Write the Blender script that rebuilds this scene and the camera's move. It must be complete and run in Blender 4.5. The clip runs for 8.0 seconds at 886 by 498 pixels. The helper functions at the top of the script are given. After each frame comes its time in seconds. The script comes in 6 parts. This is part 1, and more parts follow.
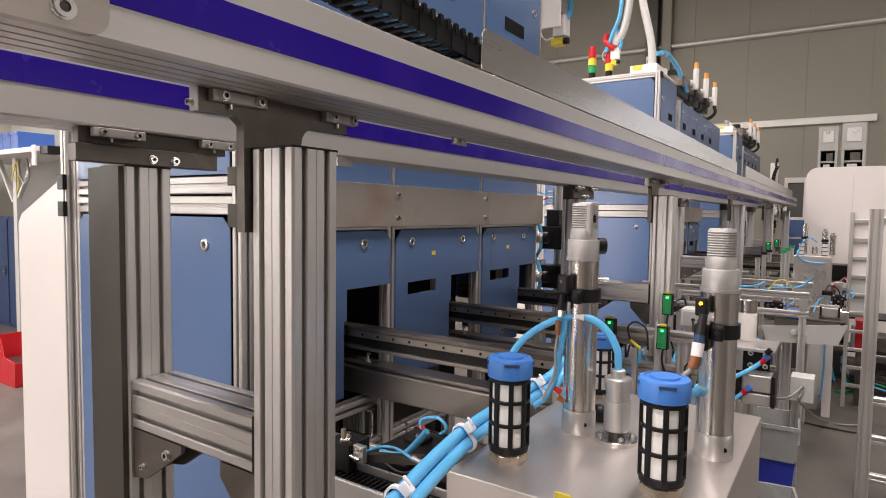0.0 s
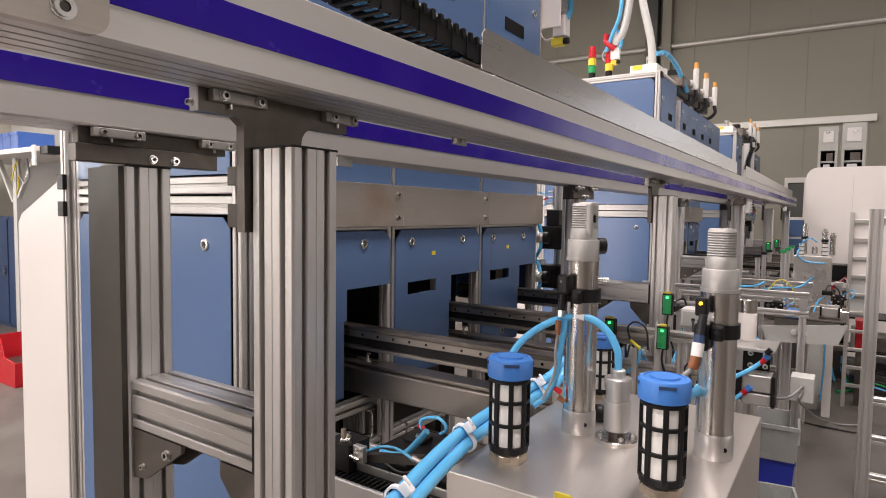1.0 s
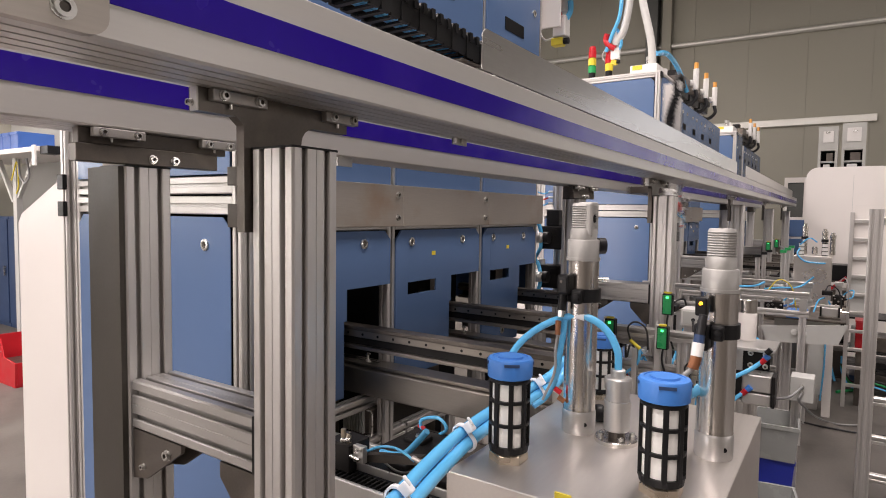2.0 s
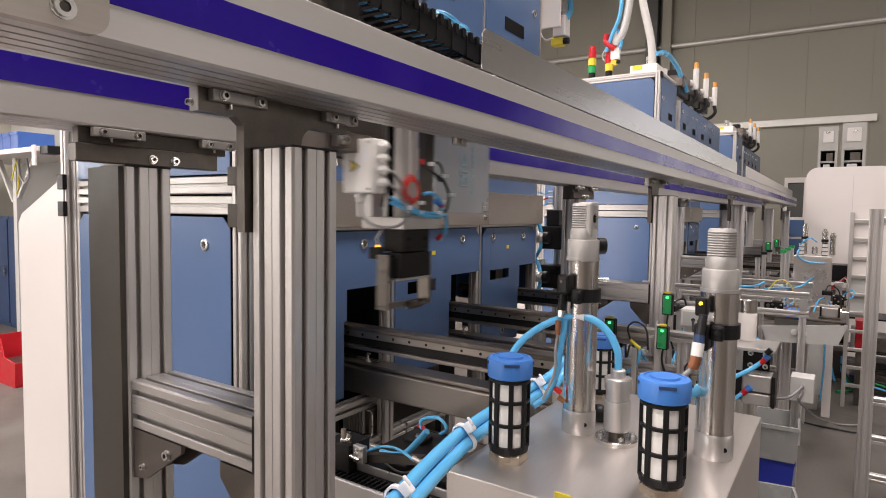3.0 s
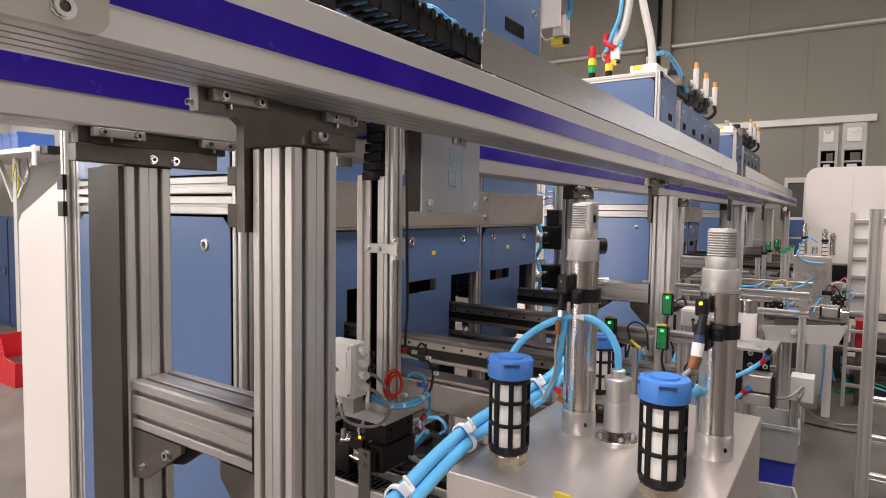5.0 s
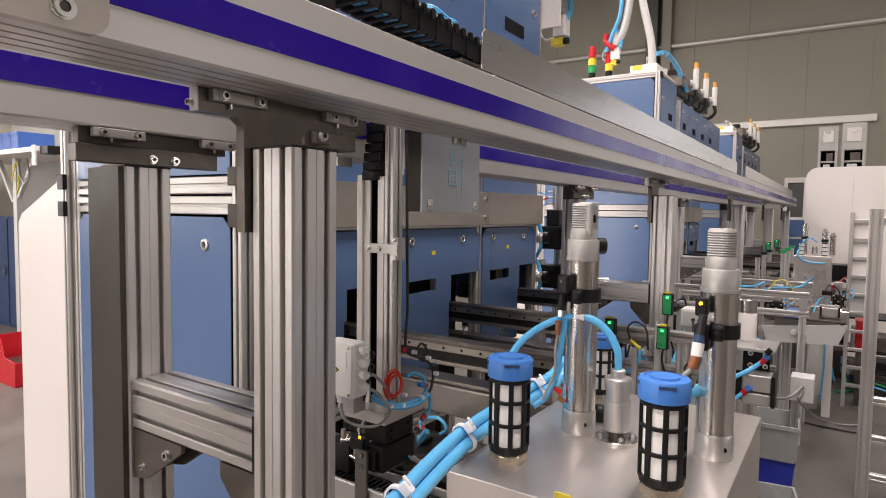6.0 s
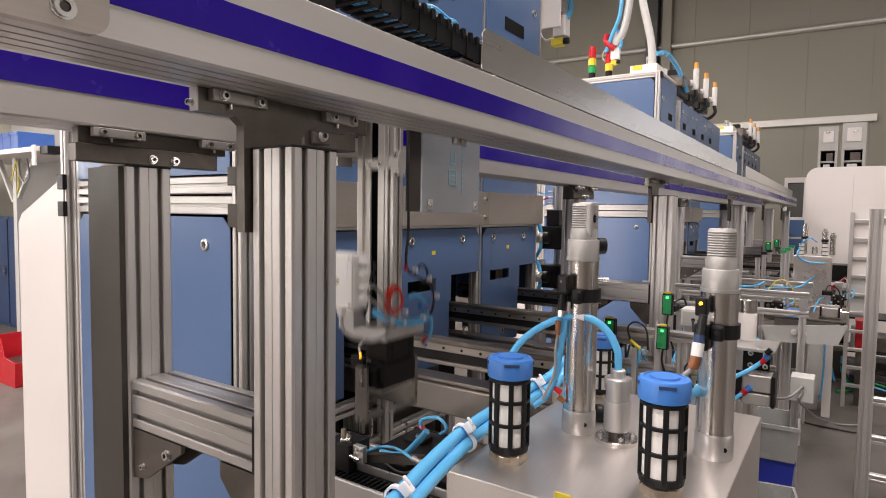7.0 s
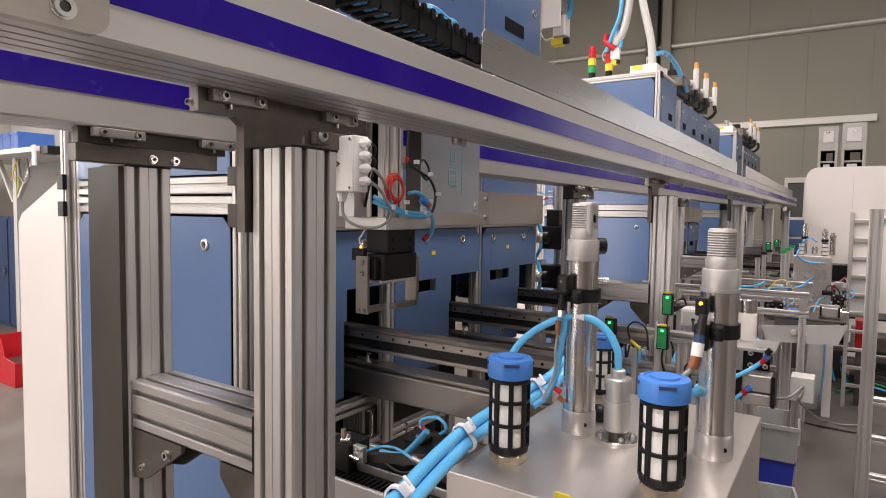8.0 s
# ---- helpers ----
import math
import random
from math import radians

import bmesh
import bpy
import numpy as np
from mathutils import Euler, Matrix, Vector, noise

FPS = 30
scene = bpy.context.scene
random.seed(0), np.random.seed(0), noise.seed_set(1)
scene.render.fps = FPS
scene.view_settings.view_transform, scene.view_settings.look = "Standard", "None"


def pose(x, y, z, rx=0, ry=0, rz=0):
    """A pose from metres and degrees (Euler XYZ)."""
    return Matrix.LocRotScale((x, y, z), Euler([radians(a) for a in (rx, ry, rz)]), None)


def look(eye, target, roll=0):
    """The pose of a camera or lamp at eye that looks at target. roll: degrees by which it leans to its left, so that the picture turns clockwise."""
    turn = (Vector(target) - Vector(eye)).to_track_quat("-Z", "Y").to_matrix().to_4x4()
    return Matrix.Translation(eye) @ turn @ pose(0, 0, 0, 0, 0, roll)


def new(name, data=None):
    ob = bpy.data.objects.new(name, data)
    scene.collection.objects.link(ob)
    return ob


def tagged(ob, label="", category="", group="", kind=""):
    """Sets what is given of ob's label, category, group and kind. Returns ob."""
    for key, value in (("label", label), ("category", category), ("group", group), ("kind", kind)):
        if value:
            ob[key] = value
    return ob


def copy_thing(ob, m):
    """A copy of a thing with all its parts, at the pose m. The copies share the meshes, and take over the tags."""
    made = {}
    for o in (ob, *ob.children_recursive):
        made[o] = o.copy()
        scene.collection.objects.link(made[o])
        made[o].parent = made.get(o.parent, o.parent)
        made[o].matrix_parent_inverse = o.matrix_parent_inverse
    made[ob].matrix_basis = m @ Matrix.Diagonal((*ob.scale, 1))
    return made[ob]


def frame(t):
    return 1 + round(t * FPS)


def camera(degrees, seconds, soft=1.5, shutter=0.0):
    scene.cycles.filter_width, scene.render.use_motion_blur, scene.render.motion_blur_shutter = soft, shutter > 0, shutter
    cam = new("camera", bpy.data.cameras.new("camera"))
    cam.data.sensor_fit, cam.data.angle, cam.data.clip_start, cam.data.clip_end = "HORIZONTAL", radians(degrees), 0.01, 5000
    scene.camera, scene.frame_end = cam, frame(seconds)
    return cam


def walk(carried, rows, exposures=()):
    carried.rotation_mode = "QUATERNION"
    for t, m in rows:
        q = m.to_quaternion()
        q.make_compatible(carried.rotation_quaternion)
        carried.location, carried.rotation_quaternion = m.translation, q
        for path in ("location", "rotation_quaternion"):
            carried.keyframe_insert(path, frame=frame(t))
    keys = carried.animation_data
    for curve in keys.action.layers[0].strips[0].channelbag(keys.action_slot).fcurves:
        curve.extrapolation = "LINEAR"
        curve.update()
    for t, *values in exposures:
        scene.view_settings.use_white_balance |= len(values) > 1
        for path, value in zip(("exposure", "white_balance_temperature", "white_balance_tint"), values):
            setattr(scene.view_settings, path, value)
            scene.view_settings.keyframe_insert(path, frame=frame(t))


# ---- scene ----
# ---- camera ----
EYE = (0.0, 0.0, 1.45)
YAW, PITCH = radians(33.84), radians(-3.454)
VIEW = look(EYE, (math.cos(YAW) * math.cos(PITCH), math.sin(YAW) * math.cos(PITCH), 1.45 + math.sin(PITCH)), 0.816)
cam = camera(72.93, 8.0, soft=1.0, shutter=0.9)
walk(cam, [(0.0, VIEW), (8.0, VIEW)], [(0.0, -0.17, 7000, 19), (8.0, -0.17, 7000, 19)])

# ---- light ----
world = bpy.data.worlds.new("sky")
scene.world = world
world.use_nodes = True
wn = world.node_tree
sky = wn.nodes.new("ShaderNodeTexSky")
sky.sky_type, sky.sun_disc = "NISHITA", False
sky.sun_elevation, sky.sun_rotation = radians(40), radians(200)
wn.links.new(sky.outputs["Color"], wn.nodes["Background"].inputs["Color"])
wn.nodes["Background"].inputs["Strength"].default_value = 0.1


def sky_opening(name, m, sx, sy, watts, colour=(1.0, 0.975, 0.955)):
    """The sky's light, coming in at one opening of the hall."""
    data = bpy.data.lights.new(name, "AREA")
    data.shape, data.size, data.size_y, data.energy, data.color = "RECTANGLE", sx, sy, watts, colour
    lamp = new(name, data)
    lamp.matrix_world = m
    return lamp


HALL = dict(x0=-12.0, x1=14.0, y0=-12.0, y1=9.5, z=6.8)
# rooflights out of view, added to light the machines from above
UNSEEN_ROOFLIGHTS = [(x, y) for x in (-7.5, -2.5, 1.9, 6.4) for y in (-0.6, 4.8)]
for rx_, ry_ in UNSEEN_ROOFLIGHTS:
    sky_opening("rooflight_glow", pose(rx_, ry_, HALL["z"] + 0.12), 2.4, 1.6, (260 if ry_ < 0 else 380) * (0.8 if rx_ > 5 else 1.0))
WINDOWS = [-6.8, -2.6, 0.2, 5.43, 9.6]
for wx in WINDOWS:
    sky_opening("window_glow", pose(wx, HALL["y1"] + 0.1, 2.3, -90, 0, 0), 2.6, 1.7, 120 if 0 < wx < 6.5 else 80)
# unseen openings added for light: an open gate in the end wall behind the camera, a row of windows in the south wall
# and one beside the aisle
WEST = (4.2, 9.0, 0.02, 4.2)
sky_opening("window_glow", pose(HALL["x0"] - 0.1, 6.6, 2.11, 0, -90, 0), 4.18, 4.8, 540)
EAST = (-5.0, -1.6, 1.2, 4.2)
sky_opening("window_glow", pose(HALL["x1"] + 0.1, -3.3, 2.7, 0, 90, 0), 3.0, 3.4, 28)
SOUTH = [-1.0, 4.0, 9.0]
for wx in SOUTH:
    sky_opening("window_glow", pose(wx, HALL["y0"] - 0.1, 3.0, 90, 0, 0), 2.6, 1.8, 80)


# ---- materials ----
def material(name, colour, rough=0.5, metal=0.0, vary=0.12, scale=6.0, bump=0.05, fine=140.0, stretch=(1, 1, 1),
             spec=0.5, coat=0.0, each=0.0, through_light=0.0, ior=1.45, rough_vary=0.12, stain=None):
    m = bpy.data.materials.new(name)
    m.use_nodes = True
    n, l = m.node_tree.nodes, m.node_tree.links
    b = n["Principled BSDF"]
    co = n.new("ShaderNodeTexCoord")
    mp = n.new("ShaderNodeMapping")
    mp.inputs["Scale"].default_value = stretch
    l.new(co.outputs["Object"], mp.inputs["Vector"])
    big = n.new("ShaderNodeTexNoise")
    big.inputs["Scale"].default_value, big.inputs["Detail"].default_value = scale, 5
    small = n.new("ShaderNodeTexNoise")
    small.inputs["Scale"].default_value, small.inputs["Detail"].default_value = fine, 3
    for t in (big, small):
        l.new(mp.outputs["Vector"], t.inputs["Vector"])
    add = n.new("ShaderNodeMath")
    add.operation = "MULTIPLY_ADD"
    add.inputs[1].default_value = 0.4
    l.new(small.outputs["Fac"], add.inputs[0])
    l.new(big.outputs["Fac"], add.inputs[2])
    ramp = n.new("ShaderNodeMapRange")
    ramp.inputs["From Min"].default_value, ramp.inputs["From Max"].default_value = 0.45, 0.95
    ramp.inputs["To Min"].default_value, ramp.inputs["To Max"].default_value = 1 - vary, 1 + vary
    l.new(add.outputs[0], ramp.inputs["Value"])
    value = ramp.outputs["Result"]
    if each:
        info = n.new("ShaderNodeObjectInfo")
        er = n.new("ShaderNodeMapRange")
        er.inputs["To Min"].default_value, er.inputs["To Max"].default_value = 1 - each, 1 + each
        l.new(info.outputs["Random"], er.inputs["Value"])
        mul = n.new("ShaderNodeMath")
        mul.operation = "MULTIPLY"
        l.new(value, mul.inputs[0])
        l.new(er.outputs["Result"], mul.inputs[1])
        value = mul.outputs[0]
    tint = n.new("ShaderNodeVectorMath")
    tint.operation = "SCALE"
    tint.inputs[0].default_value = colour
    l.new(value, tint.inputs["Scale"])
    out = tint.outputs["Vector"]
    if stain:
        sn = n.new("ShaderNodeTexNoise")
        sn.inputs["Scale"].default_value, sn.inputs["Detail"].default_value = stain[1], 8
        l.new(co.outputs["Object"], sn.inputs["Vector"])
        sr = n.new("ShaderNodeMapRange")
        sr.inputs["From Min"].default_value, sr.inputs["From Max"].default_value = 0.52, 0.75
        sr.inputs["To Max"].default_value = stain[2]
        l.new(sn.outputs["Fac"], sr.inputs["Value"])
        mix = n.new("ShaderNodeMix")
        mix.data_type = "RGBA"
        mix.inputs[7].default_value = (*stain[0], 1)
        l.new(sr.outputs["Result"], mix.inputs[0])
        l.new(out, mix.inputs[6])
        out = mix.outputs[2]
    l.new(out, b.inputs["Base Color"])
    rr = n.new("ShaderNodeMapRange")
    rr.inputs["From Min"].default_value, rr.inputs["From Max"].default_value = 0.3, 0.7
    rr.inputs["To Min"].default_value, rr.inputs["To Max"].default_value = max(0.02, rough - rough_vary), min(1, rough + rough_vary)
    l.new(big.outputs["Fac"], rr.inputs["Value"])
    l.new(rr.outputs["Result"], b.inputs["Roughness"])
    b.inputs["Metallic"].default_value = metal
    b.inputs["Specular IOR Level"].default_value = spec
    b.inputs["Coat Weight"].default_value = coat
    b.inputs["IOR"].default_value = ior
    b.inputs["Transmission Weight"].default_value = through_light
    if bump:
        bp = n.new("ShaderNodeBump")
        bp.inputs["Strength"].default_value, bp.inputs["Distance"].default_value = bump, 0.002
        l.new(small.outputs["Fac"], bp.inputs["Height"])
        l.new(bp.outputs["Normal"], b.inputs["Normal"])
    return m


def glowing(name, colour, strength):
    m = bpy.data.materials.new(name)
    m.use_nodes = True
    b = m.node_tree.nodes["Principled BSDF"]
    b.inputs["Base Color"].default_value = (*colour, 1)
    b.inputs["Emission Color"].default_value = (*colour, 1)
    b.inputs["Emission Strength"].default_value = strength
    return m


ALU = material("anodised aluminium", (0.62, 0.60, 0.585), 0.42, 0.75, 0.05, 3, 0.04, 220, (1, 1, 0.05), each=0.04)
ALU_Y = material("anodised aluminium along y", (0.54, 0.525, 0.51), 0.38, 0.8, 0.05, 3, 0.04, 220, (1, 0.05, 1), each=0.04)
ALU_X = material("anodised aluminium along x", (0.62, 0.60, 0.585), 0.36, 0.8, 0.06, 3, 0.04, 220, (0.05, 1, 1), each=0.03)
RAIL = material("satin rail face", (0.66, 0.64, 0.615), 0.42, 0.55, 0.03, 2, 0.02, 300, (0.1, 1, 1))
FILM = material("violet film", (0.022, 0.003, 0.30), 0.22, 0.0, 0.10, 3.5, 0.03, 60, (1, 1, 1), spec=0.45, rough_vary=0.08,
                stain=((0.10, 0.05, 0.42), 7, 0.22))
BLUE = material("blue panel paint", (0.092, 0.163, 0.315), 0.22, 0.0, 0.05, 1.5, 0.12, 700, each=0.03, rough_vary=0.06)
DARKBLUE = material("dark blue paint", (0.03, 0.06, 0.14), 0.45, 0.0, 0.06, 2, 0.1, 500)
STAIN = material("brushed stainless", (0.26, 0.24, 0.22), 0.34, 0.9, 0.10, 4, 0.06, 260, (1, 0.06, 1), stain=((0.52, 0.43, 0.35), 5, 0.35))
# brown blotches: staining, with the plate's blotchy reflections put into the colour too
STAIN_X = material("brushed stainless plate", (0.46, 0.42, 0.38), 0.40, 0.8, 0.10, 3, 0.05, 300, (0.06, 1, 1), stain=((0.40, 0.27, 0.18), 4.5, 0.9))
GUARD = material("satin guard sheet", (0.70, 0.685, 0.675), 0.30, 0.85, 0.08, 3, 0.05, 260, (0.08, 1, 1), rough_vary=0.1, stain=((0.50, 0.48, 0.47), 14, 0.15))
STAIN_TOP = material("brushed stainless box", (0.68, 0.64, 0.61), 0.32, 0.88, 0.06, 5, 0.06, 260, (0.08, 1, 1), stain=((0.50, 0.43, 0.40), 9, 0.3))
RAILSTEEL = material("dark brownish rail steel", (0.27, 0.245, 0.22), 0.3, 0.85, 0.10, 4, 0.05, 260, (1, 0.06, 1))
GREYCOVER = material("dark grey cover", (0.050, 0.044, 0.037), 0.45, 0.1, 0.14, 6, 0.04, 200, spec=0.3)
CHROME = material("turned steel", (0.76, 0.73, 0.70), 0.21, 1.0, 0.05, 8, 0.03, 420, (1, 1, 0.03), rough_vary=0.04)
CASTALU = material("machined aluminium", (0.58, 0.565, 0.55), 0.38, 0.8, 0.05, 12, 0.05, 300)
STEEL = material("dark steel plate", (0.125, 0.110, 0.098), 0.42, 0.75, 0.16, 9, 0.05, 260, stain=((0.26, 0.22, 0.18), 12, 0.5))
GREYCASE = material("grey instrument case", (0.36, 0.36, 0.34), 0.5, 0, 0.06, 3, 0.04, 200)
HEADALU = material("blasted aluminium", (0.41, 0.40, 0.385), 0.48, 0.5, 0.05, 14, 0.05, 320)
CLAMPSTEEL = material("dull zinc steel", (0.44, 0.42, 0.40), 0.42, 0.7, 0.12, 20, 0.05, 300)
BOLT = material("zinc bolt", (0.66, 0.65, 0.63), 0.28, 1.0, 0.06, 60, 0.03, 400)
BLACK = material("black plastic", (0.011, 0.011, 0.012), 0.42, 0.0, 0.15, 20, 0.08, 400, spec=0.25)
BLACKMETAL = material("black anodised block", (0.014, 0.013, 0.013), 0.42, 0.1, 0.1, 14, 0.05, 400, spec=0.25)
# near-black colour that holds the shade of slots, holes and open bays
GAP_SHADE = material("near-black gap shade", (0.010, 0.010, 0.011), 0.8, 0, 0.1, 5, 0, spec=0.1)
WHITE = material("white enamel", (0.78, 0.74, 0.71), 0.45, 0, 0.03, 2, 0.03, 300, each=0.02)
WHITEPL = material("white plastic", (0.80, 0.79, 0.77), 0.4, 0, 0.03, 10, 0.03, 300)
CAPBLUE = material("blue plastic cap", (0.042, 0.19, 0.56), 0.38, 0, 0.05, 20, 0.08, 300)
HOSE = material("light blue hose", (0.10, 0.48, 0.84), 0.24, 0, 0.04, 12, 0.02, 200, coat=0.3, rough_vary=0.06)
REDPL = material("red plastic", (0.52, 0.012, 0.02), 0.4, 0, 0.08, 8, 0.05, 300)
REDWIRE = material("red wire", (0.70, 0.04, 0.02), 0.4, 0, 0.05, 30, 0.02)
GREYWIRE = material("grey cable", (0.30, 0.30, 0.30), 0.5, 0, 0.05, 30, 0.02)
GREEN = material("green housing", (0.01, 0.32, 0.10), 0.35, 0, 0.05, 30, 0.03)
YELLOW = material("yellow label", (0.72, 0.58, 0.05), 0.5, 0, 0.05, 30, 0.02)
AMBER = glowing("amber lamp", (1.0, 0.45, 0.02), 4.0)
GREENLED = glowing("green lamp", (0.02, 1.0, 0.25), 3.0)
COPPER = material("brown fitting", (0.28, 0.11, 0.05), 0.35, 0.3, 0.08, 30, 0.03)
NYLON = material("milky cable tie", (0.80, 0.82, 0.86), 0.4, 0, 0.03, 30, 0.02)
BRASS = material("nickelled nut", (0.60, 0.52, 0.42), 0.3, 0.95, 0.06, 30, 0.03)
FELT = material("white filter", (0.82, 0.81, 0.78), 0.8, 0, 0.03, 40, 0.2, 600)
BINBLUE = material("blue bin plastic", (0.03, 0.05, 0.45), 0.4, 0, 0.06, 8, 0.05)
SKYBLUE = material("blue crate plastic", (0.035, 0.11, 0.37), 0.4, 0, 0.06, 8, 0.05)
CLEAR = material("greyish clear bin", (0.36, 0.37, 0.36), 0.25, 0, 0.03, 8, 0.03, coat=0.3)
SHEET = material("milky cover sheet", (0.34, 0.36, 0.39), 0.2, 0.2, 0.06, 5, 0.03, 120, rough_vary=0.06, stain=((0.42, 0.46, 0.48), 6, 0.5))
MARK = material("pale blue print", (0.16, 0.36, 0.44), 0.4, 0, 0.05, 30, 0)
CONCRETE = material("sealed concrete", (0.122, 0.110, 0.099), 0.48, 0, 0.18, 2.4, 0.1, 60, spec=0.4, stain=((0.075, 0.068, 0.062), 4.0, 0.75))
HALLWALL = material("sandwich panel", (0.31, 0.298, 0.248), 0.6, 0, 0.03, 0.7, 0.03, 60)
ROOF = material("roof sheet", (0.20, 0.195, 0.18), 0.6, 0, 0.04, 0.8, 0.03, 60)
COLUMN = material("painted steel column", (0.10, 0.105, 0.10), 0.5, 0.1, 0.08, 3, 0.05)
PIPE = material("galvanised pipe", (0.62, 0.61, 0.57), 0.4, 0.4, 0.06, 5, 0.03)
CABLE = material("black cable", (0.02, 0.02, 0.022), 0.45, 0, 0.08, 30, 0.03)
GLASS = material("window glass", (0.9, 0.95, 0.95), 0.03, 0, 0.01, 3, 0, through_light=1.0, rough_vary=0.01)
ORANGE = material("orange cap", (0.75, 0.35, 0.08), 0.4, 0, 0.05, 30, 0.02)
PALEGREY = material("pale grey plastic", (0.58, 0.58, 0.56), 0.45, 0, 0.04, 15, 0.04)

# ---- mesh tools ----
BASE = {}


def thing(name, at, label, category, group="", kind=""):
    ob = new(name)
    ob.location = at
    BASE[ob] = Vector(at)
    return tagged(ob, label, category, group, kind)


def part(name, bm, mat, parent=None, label="", smooth=False, bevel=0.0):
    """One mesh out of bm, which is in the world's metres, under its thing or part."""
    if bevel:
        sharp = [e for e in bm.edges if e.is_manifold and e.calc_face_angle(0) > 0.6]
        bmesh.ops.bevel(bm, geom=sharp, offset=bevel, segments=2, affect="EDGES", profile=0.5, clamp_overlap=True)
    base = BASE.get(parent, Vector((0, 0, 0)))
    bmesh.ops.translate(bm, verts=bm.verts, vec=-base)
    bmesh.ops.recalc_face_normals(bm, faces=bm.faces)
    me = bpy.data.meshes.new(name)
    bm.to_mesh(me)
    bm.free()
    me.materials.append(mat)
    if smooth:
        for f in me.polygons:
            f.use_smooth = True
        me.set_sharp_from_angle(angle=radians(40))
    ob = new(name, me)
    if parent is not None:
        ob.parent = parent
        BASE[ob] = base
    if label:
        ob["label"] = label
    return ob


def bx(x0, x1, y0, y1, z0, z1, bm=None):
    bm = bm or bmesh.new()
    m = Matrix.LocRotScale(((x0 + x1) / 2, (y0 + y1) / 2, (z0 + z1) / 2), None, (abs(x1 - x0), abs(y1 - y0), abs(z1 - z0)))
    bmesh.ops.create_cube(bm, size=1, matrix=m)
    return bm


def rod(p, q, r, seg=16, bm=None, r2=None):
    bm = bm or bmesh.new()
    p, q = Vector(p), Vector(q)
    d = q - p
    m = Matrix.Translation((p + q) / 2) @ d.to_track_quat("Z", "Y").to_matrix().to_4x4()
    bmesh.ops.create_cone(bm, cap_ends=True, segments=seg, radius1=r, radius2=r if r2 is None else r2, depth=d.length, matrix=m)
    return bm


def lathe(at, rings, seg=24, bm=None, axis="z"):
    """A turned body: rings of (height, radius) above at."""
    bm = bm or bmesh.new()
    loops = []
    for h, r in rings:
        loop = []
        for i in range(seg):
            a = 2 * math.pi * i / seg
            c = {"z": (r * math.cos(a), r * math.sin(a), h), "x": (h, r * math.cos(a), r * math.sin(a)), "y": (r * math.cos(a), h, r * math.sin(a))}[axis]
            loop.append(bm.verts.new(Vector(at) + Vector(c)))
        loops.append(loop)
    for a, b in zip(loops, loops[1:]):
        for i in range(seg):
            bm.faces.new((a[i], a[(i + 1) % seg], b[(i + 1) % seg], b[i]))
    bm.faces.new(loops[0])
    bm.faces.new(loops[-1][::-1])
    return bm


def prism(poly, axis, a, b, at=(0, 0), bm=None):
    """A polygon pushed along an axis; (u, v) are the two other axes, in order."""
    bm = bm or bmesh.new()
    def put(u, v, w):
        u, v = u + at[0], v + at[1]
        return {"x": (w, u, v), "y": (u, w, v), "z": (u, v, w)}[axis]
    lo = [bm.verts.new(put(u, v, a)) for u, v in poly]
    hi = [bm.verts.new(put(u, v, b)) for u, v in poly]
    k = len(poly)
    for i in range(k):
        bm.faces.new((lo[i], lo[(i + 1) % k], hi[(i + 1) % k], hi[i]))
    bm.faces.new(lo[::-1])
    bm.faces.new(hi)
    return bm


def slotted(w, h, module=0.04, gap=0.0085, deep=0.011, r=0.003):
    """The outline of an aluminium profile with slots, round (0, 0)."""
    def side(length):
        k = max(1, round(length / module))
        pts = [(-length / 2 + r, 0)]
        for i in range(k):
            c = -length / 2 + (i + 0.5) * length / k
            pts += [(c - gap / 2 - 0.0012, 0), (c - gap / 2, 0.0015), (c - gap / 2, deep * 0.35), (c - gap, deep * 0.4), (c - gap, deep),
                    (c + gap, deep), (c + gap, deep * 0.4), (c + gap / 2, deep * 0.35), (c + gap / 2, 0.0015), (c + gap / 2 + 0.0012, 0)]
            if i < k - 1:
                g = c + length / k / 2
                pts += [(g - 0.0008, 0), (g, 0.001), (g + 0.0008, 0)]
        return pts + [(length / 2 - r, 0)]
    out = [(u, -h / 2 + d) for u, d in side(w)]
    out += [(w / 2 - d, u) for u, d in side(h)]
    out += [(-u, h / 2 - d) for u, d in side(w)]
    out += [(-w / 2 + d, -u) for u, d in side(h)]
    return out


def spline(points, steps=8):
    p = [Vector(q) for q in points]
    p = [2 * p[0] - p[1]] + p + [2 * p[-1] - p[-2]]
    out = []
    for i in range(1, len(p) - 2):
        for s in range(steps):
            t = s / steps
            a, b, c, d = p[i - 1:i + 3]
            out.append(0.5 * (2 * b + (c - a) * t + (2 * a - 5 * b + 4 * c - d) * t * t + (3 * b - a - 3 * c + d) * t ** 3))
    return out + [p[-2]]


